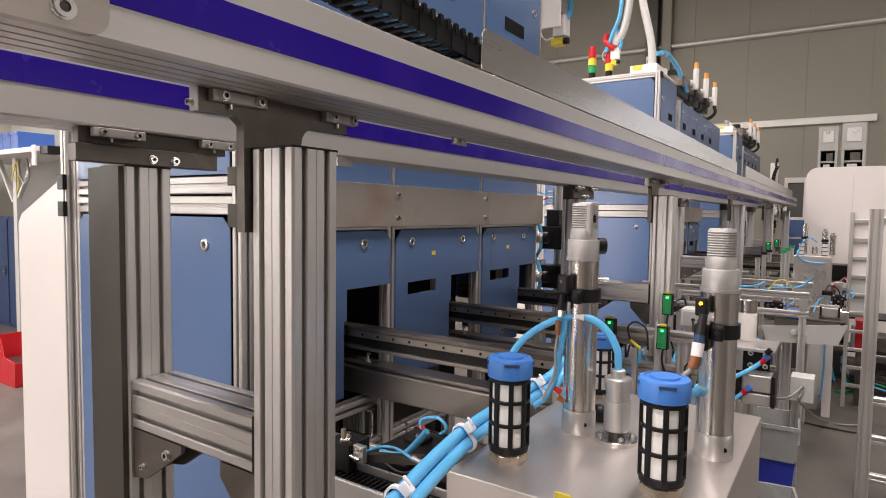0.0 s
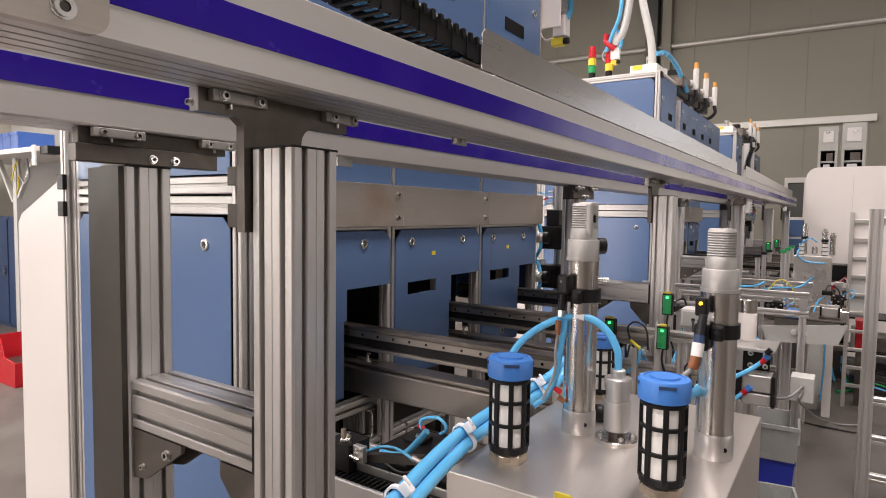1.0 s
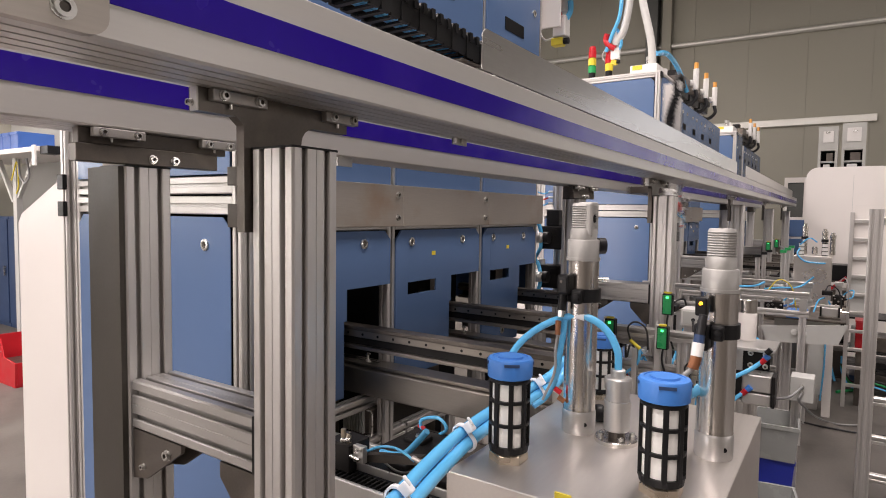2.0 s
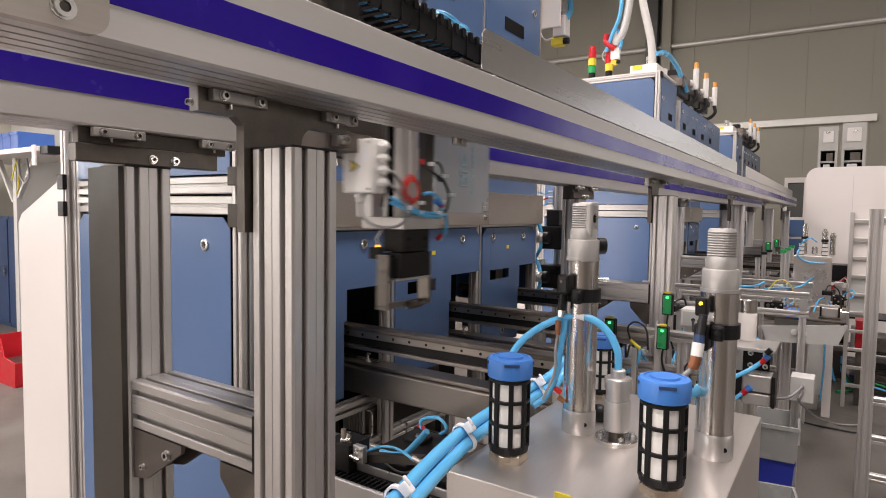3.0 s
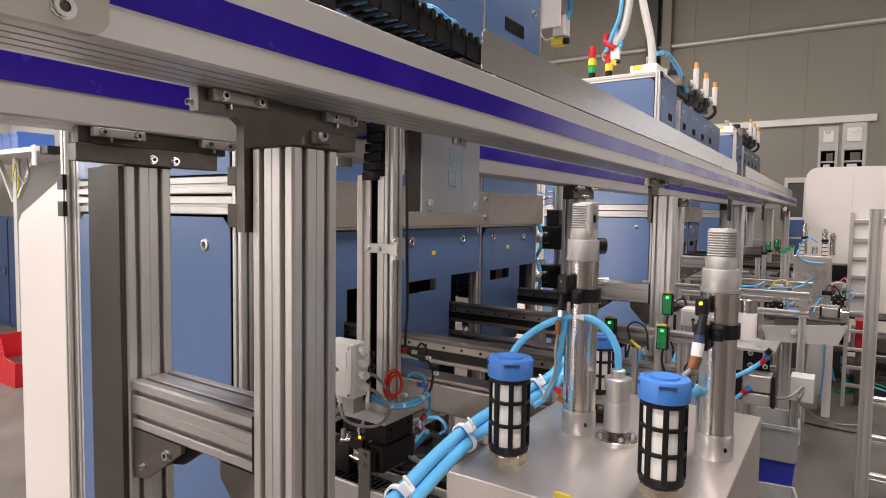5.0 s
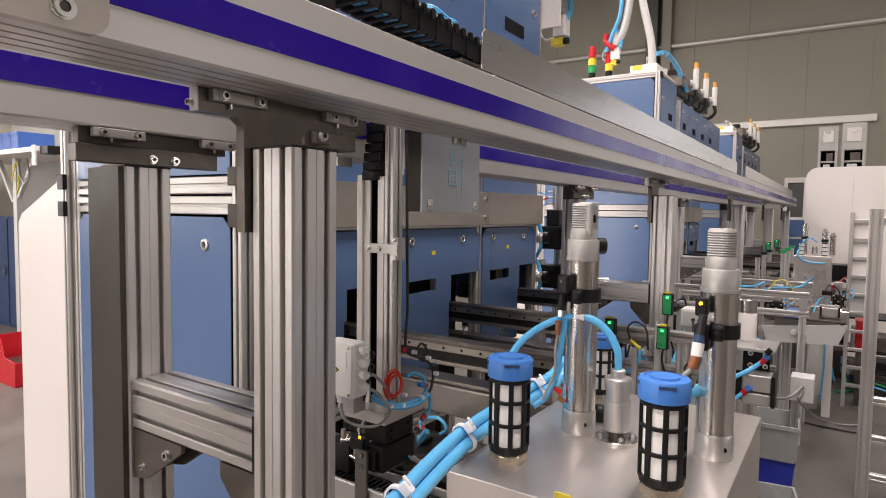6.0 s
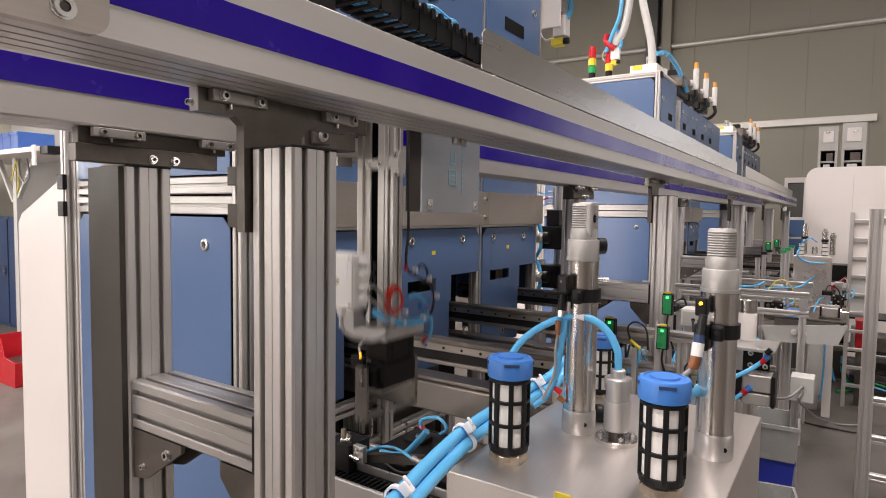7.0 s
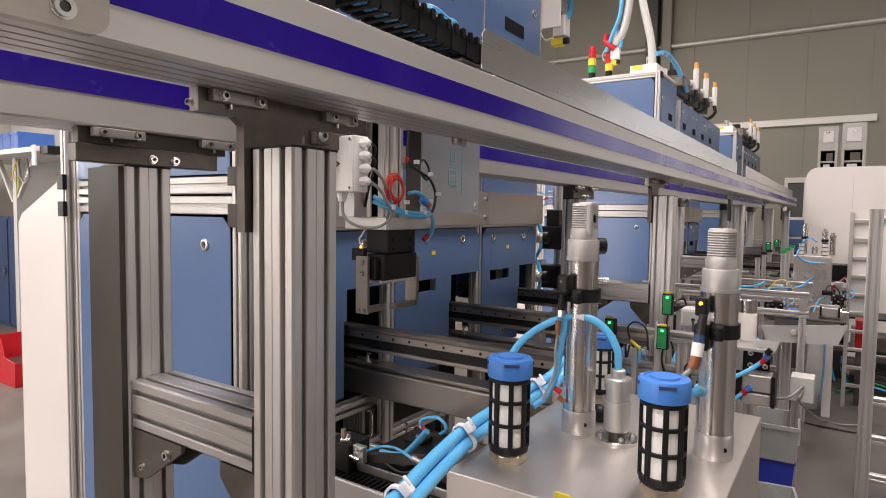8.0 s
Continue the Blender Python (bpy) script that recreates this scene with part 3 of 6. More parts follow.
def air_cylinder(x, y, dz, turn):
    t = thing("air_cylinder", (x, y, SZ), "upright round stainless air cylinder on the station box", "cylinder", "air cylinders")
    part("base", lathe((x, y, SZ), [(0, 0.0198), (0.002, 0.0206), (0.026, 0.0206), (0.028, 0.0198), (0.030, 0.0188)], 28), CASTALU, t, smooth=True)
    part("barrel", lathe((x, y, SZ), [(0.029, 0.0200), (0.033, 0.0196), (0.196 + dz, 0.0196), (0.2 + dz, 0.0200)], 32), CHROME, t, "polished stainless barrel", smooth=True)
    z = 0.2 + dz
    part("head", lathe((x, y, SZ), [(z, 0.0200), (z + 0.0005, 0.0206), (z + 0.004, 0.0206), (z + 0.004, 0.0192), (z + 0.0245, 0.0192), (z + 0.026, 0.0180), (z + 0.026, 0.0162), (z + 0.037, 0.0162), (z + 0.0385, 0.0150), (z + 0.04, 0.0146)], 32), HEADALU, t, "machined aluminium head", smooth=True)
    part("hole", lathe((x - 0.0150, y - 0.0138, SZ + 0.014), [(-0.0008, 0.0026), (0.0, 0.0026)], 10, axis="x"), GAP_SHADE, t, "drilled hole")
    rings = []
    for i in range(10):
        rings += [(z + 0.040 + i * 0.0028, 0.0142), (z + 0.0414 + i * 0.0028, 0.0154)]
    rings += [(z + 0.069, 0.0142), (z + 0.0705, 0.0132)]
    part("thread", lathe((x, y, SZ), rings, 24), HEADALU, t, "threaded collar", smooth=True)
    ex, ey = math.cos(turn), math.sin(turn)
    if dz > 0:
        part("fitting", rod((x + 0.018 * ex, y + 0.018 * ey, SZ + z + 0.018), (x + 0.027 * ex, y + 0.027 * ey, SZ + z + 0.018), 0.010, 14), BLACK, t, smooth=True)
        part("port_block", bx(x - 0.013, x + 0.012, y - 0.0145, y + 0.004, SZ + z + 0.030, SZ + z + 0.0715), HEADALU, t, "flat machined port face", bevel=0.003)
        part("port", lathe((x - 0.004, y - 0.0145, SZ + z + 0.0515), [(-0.0005, 0.0005), (-0.0005, 0.0052), (0.002, 0.0052)], 14, axis="y"), GAP_SHADE, t, "threaded port, its shade painted on near-black")
        part("pin", rod((x + 0.0067, y - 0.0178, SZ + z - 0.023), (x + 0.0109, y - 0.029, SZ + z - 0.023), 0.0028, 10), BOLT, t, smooth=True)
    zc = SZ + 0.150 + dz
    band = part("clamp_band", lathe((x, y, zc), [(0, 0.0200), (0, 0.0225), (0.016, 0.0225), (0.016, 0.0200)], 28), BLACK, t, "black sensor clamp band", smooth=True)
    up = 0.016 if dz > 0 else 0.0
    bl = part("sensor", bx(x - 0.036, x - 0.016, y + 0.004, y + 0.019, zc - (0.006 if dz > 0 else 0.012) + up, zc + 0.018 + up), BLACK, t, "black magnetic position sensor", bevel=0.003)
    part("sensor_screw", rod((x - 0.0368, y + 0.013, zc + 0.010 + up), (x - 0.0358, y + 0.013, zc + 0.010 + up), 0.0016), STEEL, bl)
    part("clamp_ear", bx(x - 0.030, x - 0.014, y - 0.010, y + 0.0035, zc - 0.001, zc + 0.016), BLACK, t, "black clamp ear", bevel=0.003)
    part("clamp_screw", lathe((x - 0.030, y - 0.004, zc + 0.0075), [(0, 0.0042), (-0.003, 0.0042), (-0.0035, 0.002)], 12, axis="x"), BLACK, t)
    return t


def silencer(x, y, k, turn):
    """A caged exhaust silencer: hexagonal nut, black cage, white filter, blue cap."""
    t = thing("exhaust_silencer", (x, y, SZ), "exhaust silencer with black cage, white filter and blue cap", "silencer", "exhaust silencers")
    s, h = k, k * 0.91
    part("nut", lathe((x, y, SZ), [(0, 0.0185 * s), (0.008 * h, 0.0185 * s), (0.011 * h, 0.016 * s)], 6), BRASS, t, "nickelled hexagon nut")
    part("filter", lathe((x, y, SZ), [(0.014 * h, 0.0165 * s), (0.088 * h, 0.0165 * s)], 24), FELT, t, "white filter cartridge", smooth=True)
    cage = lathe((x, y, SZ), [(0.010 * h, 0.013 * s), (0.011 * h, 0.0185 * s), (0.018 * h, 0.0195 * s), (0.018 * h, 0.017 * s)], 24)
    for z in (0.039, 0.063, 0.084):
        part("cage_ring", lathe((x, y, SZ), [(z * h, 0.0168 * s), (z * h, 0.0193 * s), (z * h + 0.0034, 0.0193 * s), (z * h + 0.0034, 0.0168 * s)], 24), BLACK, t, smooth=True)
    for i in range(8):
        a = i * math.pi / 4 + turn
        m = Matrix.Translation((x, y, SZ + 0.05 * h)) @ Matrix.Rotation(a, 4, "Z") @ Matrix.LocRotScale((0.018 * s, 0, 0), None, (0.003 * s, 0.0045 * s, 0.07 * h))
        bar = bmesh.new()
        bmesh.ops.create_cube(bar, size=1, matrix=m)
        part("cage_bar", bar, BLACK, t, bevel=0.0006)
    part("cage", cage, BLACK, t, "black plastic cage")
    cap = lathe((x, y, SZ), [(0.088 * h, 0.019 * s), (0.089 * h, 0.0212 * s), (0.106 * h, 0.0218 * s), (0.1085 * h, 0.0205 * s), (0.1095 * h, 0.017 * s), (0.1085 * h, 0.0165 * s),
                            (0.1085 * h, 0.0125 * s), (0.1105 * h, 0.012 * s), (0.111 * h, 0.0005)], 28)
    cp = part("cap", cap, CAPBLUE, t, "blue plastic cap", smooth=True)
    # dark blue strips on the rim, painting the shade of the cap's slots
    for i in range(4):
        a = i * math.pi / 2 + turn
        c = Vector((math.cos(a), math.sin(a), 0)) * 0.0214 * s
        m = Matrix.Translation(Vector((x, y, SZ + 0.1045 * h)) + c) @ Matrix.Rotation(a, 4, "Z") @ Matrix.LocRotScale((0, 0, 0), None, (0.0012, 0.014 * s, 0.003 * h))
        sl = bmesh.new()
        bmesh.ops.create_cube(sl, size=1, matrix=m)
        part("vent", sl, DARKBLUE, cp)
    return t


def station_box(dx):
    t = thing("station_box", (SX0 + dx, SY0, 0), "brushed stainless steel pneumatic station box on a column", "machine box", "station boxes")
    part("housing", bx(SX0 + dx, SX1 + dx, SY0, SY1, 0.86, SZ), STAIN_TOP, t, bevel=0.0012)
    part("column", bx(SX0 + dx + 0.08, SX1 + dx - 0.08, SY0 + 0.06, SY1 - 0.06, 0.02, 0.86), ALU, t, bevel=0.004)
    part("foot_plate", bx(SX0 + dx + 0.03, SX1 + dx - 0.03, SY0 + 0.02, SY1 - 0.02, 0.0, 0.02), STEEL, t)
    return t


station_box(0)
CYL_L, CYL_R = (0.709, 0.267), (0.724, 0.113)
cyl_a = air_cylinder(*CYL_L, 0.014, -0.9)
cyl_b = air_cylinder(*CYL_R, -0.0135, -0.9)
silencer(0.58, 0.298, 1.15, 0.55)
silencer(0.597, 0.139, 1.15, 0.35)

# ---- the travelling gantry carriage with its lifting arm ----
HOME = (0.826, 0.80, 1.60)
carriage = thing("gantry_carriage", HOME, "steel gantry carriage with a lifting gripper arm between the rails", "carriage")
part("body", bx(0.738, 0.872, 0.79, 0.95, 1.564, 1.60), STEEL, carriage, "dark steel carriage plate", bevel=0.002)
part("upper_body", bx(0.79, 0.915, 0.80, 0.88, 1.6005, 1.70), STEEL, carriage, "brownish steel carriage block", bevel=0.002)
part("side_plate", bx(0.79, 0.915, 0.882, 0.892, 1.56, 1.90), STEEL, carriage, "dark steel upright plate", bevel=0.002)
socket_bolt((0.770, 0.776, 1.583), "-y", 0.0085, carriage)
part("lug", bx(0.752, 0.790, 0.776, 0.789, 1.568, 1.599), STEEL, carriage, bevel=0.002)
part("runner", bx(0.76, 1.30, 0.648, 0.668, 1.7085, 1.713), STEEL, carriage, "steel runner block on the rail", bevel=0.002)
part("runner", bx(0.76, 1.30, 1.0, 1.04, 1.7085, 1.724), STEEL, carriage, bevel=0.002)
part("yoke", bx(1.02, 1.12, 0.64, 1.0, 1.7085, 1.73), STEEL, carriage, "steel cross yoke over both rails", bevel=0.002)
cover = part("cover_box", bx(1.145, 1.404, 0.833, 0.878, 1.452, 1.72), GREYCOVER, carriage, "dark sheet-metal cable box", bevel=0.001)
sheet = part("cover_sheet", bx(1.143, 1.406, 0.828, 0.8325, 1.45, 1.72), SHEET, cover, "milky film-covered cover sheet", bevel=0.0006)
for u in (1.165, 1.375):
    part("latch", bx(u, u + 0.022, 0.8265, 0.8279, 1.457, 1.482), CASTALU, cover, "small screwed tab")
    part("latch_screw", lathe((u + 0.011, 0.8265, 1.469), [(0, 0.005), (-0.002, 0.005), (-0.003, 0.0005)], 10, axis="y"), BOLT, cover)
for x0, x1, z0, z1 in ((1.255, 1.292, 1.520, 1.5235), (1.255, 1.292, 1.556, 1.5595), (1.255, 1.2585, 1.524, 1.5555), (1.2885, 1.292, 1.524, 1.5555),
                       (1.266, 1.281, 1.532, 1.535), (1.266, 1.281, 1.543, 1.546), (1.262, 1.287, 1.572, 1.576), (1.262, 1.266, 1.5765, 1.602), (1.28, 1.284, 1.5765, 1.602)):
    part("print_mark", bx(x0, x1, 0.8268, 0.8279, z0, z1), MARK, cover, "faded blue printed mark")
for i in range(9):
    part("print_mark", bx(1.316, 1.321 - 0.001 * (i % 3), 0.8268, 0.8279, 1.50 + i * 0.0145, 1.509 + i * 0.0145), MARK, cover)
part("top_bracket", bx(0.588, 0.618, 0.598, 0.645, 1.7225, 1.775), BLACKMETAL, carriage, "black stop block on the rail", bevel=0.002)
part("top_bracket_foot", bx(0.580, 0.632, 0.590, 0.645, 1.7085, 1.7222), CASTALU, carriage, bevel=0.001)
part("link_bar", bx(0.632, 0.76, 0.640, 0.645, 1.7085, 1.712), STEEL, carriage)
for dy in (0.0, 0.012):
    part("hose", tube([(1.071, 0.800, 1.895), (1.125, 0.800, 1.908), (1.182, 0.800, 1.901), (1.226, 0.800, 1.885), (1.10, 0.80, 1.73)], 0.006), HOSE, carriage, "light blue air hose arc", smooth=True) if dy == 0 else part(
        "hose", tube([(1.096, 0.815, 1.907), (1.152, 0.815, 1.923), (1.216, 0.815, 1.915), (1.254, 0.815, 1.896), (1.11, 0.815, 1.73)], 0.006), HOSE, carriage, "light blue air hose arc", smooth=True)

# the arm: everything on it rises and sinks together
arm = part("lifting_arm", prism(slotted(0.030, 0.027, 0.027, 0.006, 0.006), "z", 1.44, 2.16, (0.959, 0.7655)), ALU, carriage, "slotted aluminium lifting arm")
flange = [(0.845, 1.43), (0.8157, 1.43), (0.8157, 1.912), (0.820, 1.916), (0.845, 1.916)]
part("duct_flange", prism(flange, "x", 0.945, 0.949), RAIL, arm, "folded aluminium duct flange", bevel=0.001)
part("duct_side", bx(0.949, 0.99, 0.846, 0.851, 1.43, 1.915), RAIL, arm, "aluminium side of the cable duct", bevel=0.001)
part("duct_lip", bx(0.939, 0.945, 0.832, 0.846, 1.43, 1.915), RAIL, arm, "folded edge of the duct", bevel=0.001)
part("duct_flange", bx(0.945, 0.949, 0.7795, 0.796, 1.43, 1.912), RAIL, arm, bevel=0.001)
# the duct's inner shade is put into this strip's near-black colour
part("duct_back", bx(0.985, 0.989, 0.782, 0.8455, 1.43, 1.915), GAP_SHADE, arm, "near-black strip as the shade inside the cable duct")
tie = part("tie_plate", bx(0.934, 0.9385, 0.7365, 0.8195, 1.7565, 1.776), CASTALU, arm, "slotted aluminium tie plate", bevel=0.0008)
for y in (0.811, 0.781):
    part("tie_bolt", lathe((0.934, y, 1.766), [(0, 0.006), (-0.002, 0.006), (-0.002, 0.0045), (-0.006, 0.0045), (-0.006, 0.0005)], 12, axis="x"), BOLT, arm)
part("tie_foot", bx(0.939, 0.962, 0.738, 0.7515, 1.744, 1.789), CASTALU, arm, bevel=0.001)
for z in (1.749, 1.784):
    part("tie_bolt", lathe((0.939, 0.744, z), [(0, 0.004), (-0.004, 0.004), (-0.004, 0.0005)], 10, axis="x"), BOLT, arm)
# the arm's own cable chain, link by link
for i in range(11):
    z = 1.905 + i * 0.019
    yy = 0.812 - 0.0016 * i - 0.0003 * i * i
    ln = bx(0.938, 0.974, yy - 0.021, yy + 0.021, z, z + 0.0172)
    bx(0.934, 0.978, yy - 0.017, yy + 0.017, z + 0.002, z + 0.0145, ln)
    part("chain_link", ln, BLACK, arm, "black cable-chain link", bevel=0.0012)
part("chain_bow", tube([(0.95, 0.78, 2.11), (0.96, 0.78, 2.17), (1.02, 0.78, 2.21), (1.09, 0.78, 2.19), (1.12, 0.785, 2.14)], 0.013), BLACK, arm, "black cable bow", smooth=True)
part("white_pillar", bx(0.99, 1.04, 0.80, 0.85, 1.92, 2.16), WHITE, arm, "white sheet pillar", bevel=0.003)
box = part("junction_box", bx(0.83, 0.868, 0.755, 0.831, 1.486, 1.591), WHITEPL, arm, "pale grey plastic junction box", bevel=0.0025)
part("box_lid", bx(0.826, 0.8298, 0.757, 0.829, 1.488, 1.589), WHITEPL, arm, bevel=0.0012)
for y in (0.763, 0.823):
    for z in (1.494, 1.583):
        part("box_screw", lathe((0.826, y, z), [(0, 0.003), (-0.001, 0.003), (-0.001, 0.0005)], 8, axis="x"), BOLT, arm)
part("warning_sign", prism([(0.7867, 1.5386), (0.8087, 1.5511), (0.8087, 1.5261)], "x", 0.8252, 0.8259), CABLE, arm, "black border of the warning sign")
part("warning_sign", prism([(0.7912, 1.5386), (0.8072, 1.5478), (0.8072, 1.5294)], "x", 0.8245, 0.8251), YELLOW, arm, "small yellow warning triangle")
part("box_label", bx(0.8247, 0.8259, 0.768, 0.775, 1.545, 1.575), NYLON, arm, "white label with grey bars")
for i in range(4):
    z = 1.577 - i * 0.0235
    gl = lathe((0.85, 0.755, z), [(0, 0.0085), (-0.006, 0.0085), (-0.006, 0.0095), (-0.013, 0.0095), (-0.018, 0.006), (-0.02, 0.004)], 8, axis="y")
    part("cable_gland", gl, WHITEPL, arm, "white plastic cable gland")
part("bottom_gland", lathe((0.845, 0.80, 1.486), [(0, 0.010), (-0.008, 0.010), (-0.008, 0.0085), (-0.016, 0.008), (-0.018, 0.005)], 8), WHITEPL, arm)
part("grey_cable", tube([(0.845, 0.80, 1.47), (0.846, 0.795, 1.44), (0.865, 0.775, 1.422), (0.89, 0.745, 1.422), (0.915, 0.735, 1.445), (0.905, 0.735, 1.49), (0.872, 0.737, 1.525), (0.855, 0.739, 1.53)], 0.003), GREYWIRE, arm, "grey cable loop", smooth=True)
part("grey_cable", tube([(0.853, 0.737, 1.506), (0.875, 0.73, 1.49), (0.91, 0.73, 1.455), (0.98, 0.73, 1.445), (1.045, 0.735, 1.45)], 0.003), GREYWIRE, arm, smooth=True)
for z in (1.577, 1.553):
    part("black_cable", tube([(0.852, 0.737, z), (0.872, 0.74, z - 0.01), (0.89, 0.77, z - 0.05), (0.90, 0.79, 1.46)], 0.0022), CABLE, arm, smooth=True)
part("box_mount", bx(0.868, 0.905, 0.79, 0.83, 1.44, 1.52), CASTALU, arm, bevel=0.001)
part("gripper_plate", bx(0.907, 1.037, 0.742, 0.85, 1.415, 1.4395), CASTALU, arm, "machined aluminium adapter plate", bevel=0.001)
part("gripper_body", bx(0.929, 1.02, 0.755, 0.812, 1.3665, 1.4148), BLACKMETAL, arm, "black gripper body", bevel=0.002)
part("gripper_head", bx(0.912, 1.0185, 0.75, 0.795, 1.314, 1.366), BLACKMETAL, arm, "black gripper head", bevel=0.002)
part("gripper_step", bx(0.900, 0.911, 0.793, 0.826, 1.352, 1.377), BLACKMETAL, arm, bevel=0.002)
part("gripper_guide", bx(0.9125, 1.018, 0.757, 0.79, 1.308, 1.3139), CASTALU, arm, "bright jaw guide", bevel=0.001)
for x in (0.945, 1.003):
    for z, r in ((1.394, 0.0042), (1.376, 0.0028)):
        part("screw_hole", lathe((x, 0.755, z), [(-0.0006, 0.0005), (-0.0006, r), (0.001, r)], 12, axis="y"), GAP_SHADE, arm)
part("gripper_lamp", lathe((0.905, 0.805, 1.3772), [(0, 0.0025), (0.004, 0.0025), (0.005, 0.001)], 10), AMBER, arm, "glowing amber lamp")
part("lamp_lead", tube([(0.905, 0.805, 1.383), (0.904, 0.808, 1.395), (0.906, 0.802, 1.405), (0.912, 0.800, 1.4145)], 0.0018, 8, 6), WHITEPL, arm, smooth=True)
plate_a = bx(0.8935, 0.9, 0.768, 0.798, 1.2485, 1.362)
for y, z, r in ((0.783, 1.352, 0.0062), (0.783, 1.329, 0.0062), (0.791, 1.2555, 0.0045), (0.777, 1.2555, 0.0045)):
    lathe((0.8935, y, z), [(0, r), (-0.003, r), (-0.003, r * 0.5), (-0.001, 0.0005)], 12, plate_a, "x")
jaw_a = part("jaw", plate_a, STAIN, arm, "steel gripper jaw with bolts")
part("jaw_block", bx(0.9005, 0.9115, 0.762, 0.792, 1.318, 1.357), BLACKMETAL, arm, bevel=0.001)
jaw_b = part("jaw", bx(1.040, 1.0495, 0.77, 0.80, 1.2475, 1.355), STAIN, arm, "steel gripper jaw", bevel=0.001)
pad_a = part("jaw_pad", bx(0.9005, 0.957, 0.775, 0.79, 1.2485, 1.2605), STAIN, arm, bevel=0.001)
pad_b = part("jaw_pad", bx(0.972, 1.0395, 0.772, 0.79, 1.2475, 1.2585), STAIN, arm, bevel=0.001)
turns = []
for k in range(8):
    r = 0.0255 - 0.0011 * k
    c = (0.926 + 0.0025 * math.sin(k * 2.3), 1.495 + 0.0025 * math.cos(k * 1.7))
    turns += [(c[0] + r * 1.1 * math.cos(a + 0.3 * k), 0.738 - 0.0011 * k, c[1] + r * 1.12 * math.sin(a + 0.3 * k)) for a in [i * math.pi / 5 for i in range(10)]]
coil = tube(turns, 0.0014, 6, 4)
part("wire_coil", coil, REDWIRE, arm, "coil of red wire", smooth=True)
part("blue_hose", tube([(0.890, 0.76, 1.48), (0.904, 0.735, 1.465), (0.942, 0.728, 1.452), (1.001, 0.73, 1.448), (1.043, 0.74, 1.452), (1.055, 0.75, 1.475), (1.034, 0.76, 1.492), (1.009, 0.765, 1.49)], 0.0042), HOSE, arm, "light blue air hose", smooth=True)
part("blue_hose", tube([(0.895, 0.765, 1.47), (0.908, 0.735, 1.457), (0.950, 0.726, 1.445), (1.009, 0.728, 1.441), (1.051, 0.735, 1.445), (1.060, 0.74, 1.41), (1.043, 0.745, 1.385)], 0.0042), HOSE, arm, smooth=True)
part("black_cable", tube([(0.977, 0.748, 2.0), (0.980, 0.745, 1.75), (0.984, 0.746, 1.64), (0.976, 0.744, 1.56), (1.009, 0.738, 1.535), (1.043, 0.735, 1.52), (1.064, 0.735, 1.49), (1.055, 0.735, 1.455), (1.034, 0.735, 1.445)], 0.003), CABLE, arm, "black sensor cable", smooth=True)
part("black_cable", tube([(1.001, 0.742, 1.54), (1.026, 0.742, 1.56), (1.047, 0.742, 1.545), (1.043, 0.742, 1.52), (1.022, 0.742, 1.528)], 0.0025), CABLE, arm, smooth=True)
for x, z in ((0.908, 1.459), (0.946, 1.45), (1.013, 1.45), (0.952, 1.470), (1.064, 1.49), (1.034, 1.53), (0.984, 1.552)):
    part("cable_tie", bx(x - 0.003, x + 0.004, 0.722, 0.733, z - 0.004, z + 0.004), NYLON, arm, bevel=0.001)
part("fitting", rod((1.018, 0.74, 1.475), (1.039, 0.74, 1.468), 0.006, 10), CAPBLUE, arm, "blue push-in fitting", smooth=True)
part("fitting", rod((1.039, 0.74, 1.468), (1.047, 0.74, 1.466), 0.0055, 10), REDPL, arm, "red release ring", smooth=True)
part("fitting", rod((1.047, 0.742, 1.40), (1.036, 0.745, 1.392), 0.0055, 10), REDPL, arm, smooth=True)
part("red_sensor", bx(0.970, 0.978, 0.741, 0.747, 1.551, 1.562), REDPL, arm, bevel=0.001)

workpiece = thing("workpiece", (1.005, 0.775, 1.246), "small dark turned metal workpiece", "workpiece")
part("piece", lathe((0.965, 0.772, 1.252), [(0, 0.008), (0.002, 0.010), (0.04, 0.010), (0.042, 0.008), (0.052, 0.008)], 16, axis="x"), STEEL, workpiece, smooth=True)


# ---- along the rail: guard, cable chain, stops ----
def guard(x0, x1, mat, label):
    t = thing("chain_guard", (x0, 0.566, RZ1), label, "guard", "chain guards")
    part("lip", bx(x0, x1, 0.566, 0.69, RZ1 + 0.006, RZ1 + 0.0085), mat, t)
    up = [(x0, RZ1 + 0.0085), (x1, RZ1 + 0.0085), (x1, RZ1 + 0.060), (x1 - 0.015, RZ1 + 0.075), (x0 + 0.012, RZ1 + 0.082), (x0, RZ1 + 0.072)]
    part("upright_sheet", prism(up, "y", 0.566, 0.5685), mat, t)
    part("edge", bx(x0, x1, 0.5685, 0.576, RZ1 + 0.006, RZ1 + 0.0082), mat, t)
    n = max(2, round((x1 - x0) / 0.6))
    for i in range(n + 1):
        x = x0 + 0.03 + i * (x1 - x0 - 0.1) / n
        part("spacer", bx(x, x + 0.04, 0.575, 0.66, RZ1 + 0.0005, RZ1 + 0.0058), STEEL, t)
        part("screw", lathe((x + 0.02, 0.57, RZ1 + 0.0002), [(0, 0.004), (0.004, 0.004), (0.0055, 0.003)], 8), BOLT, t)
    return t


guard(0.965, 4.05, GUARD, "brushed steel angle guard screwed along the rail")
guard(4.45, 8.6, RAIL, "pale sheet angle guard along the rail")

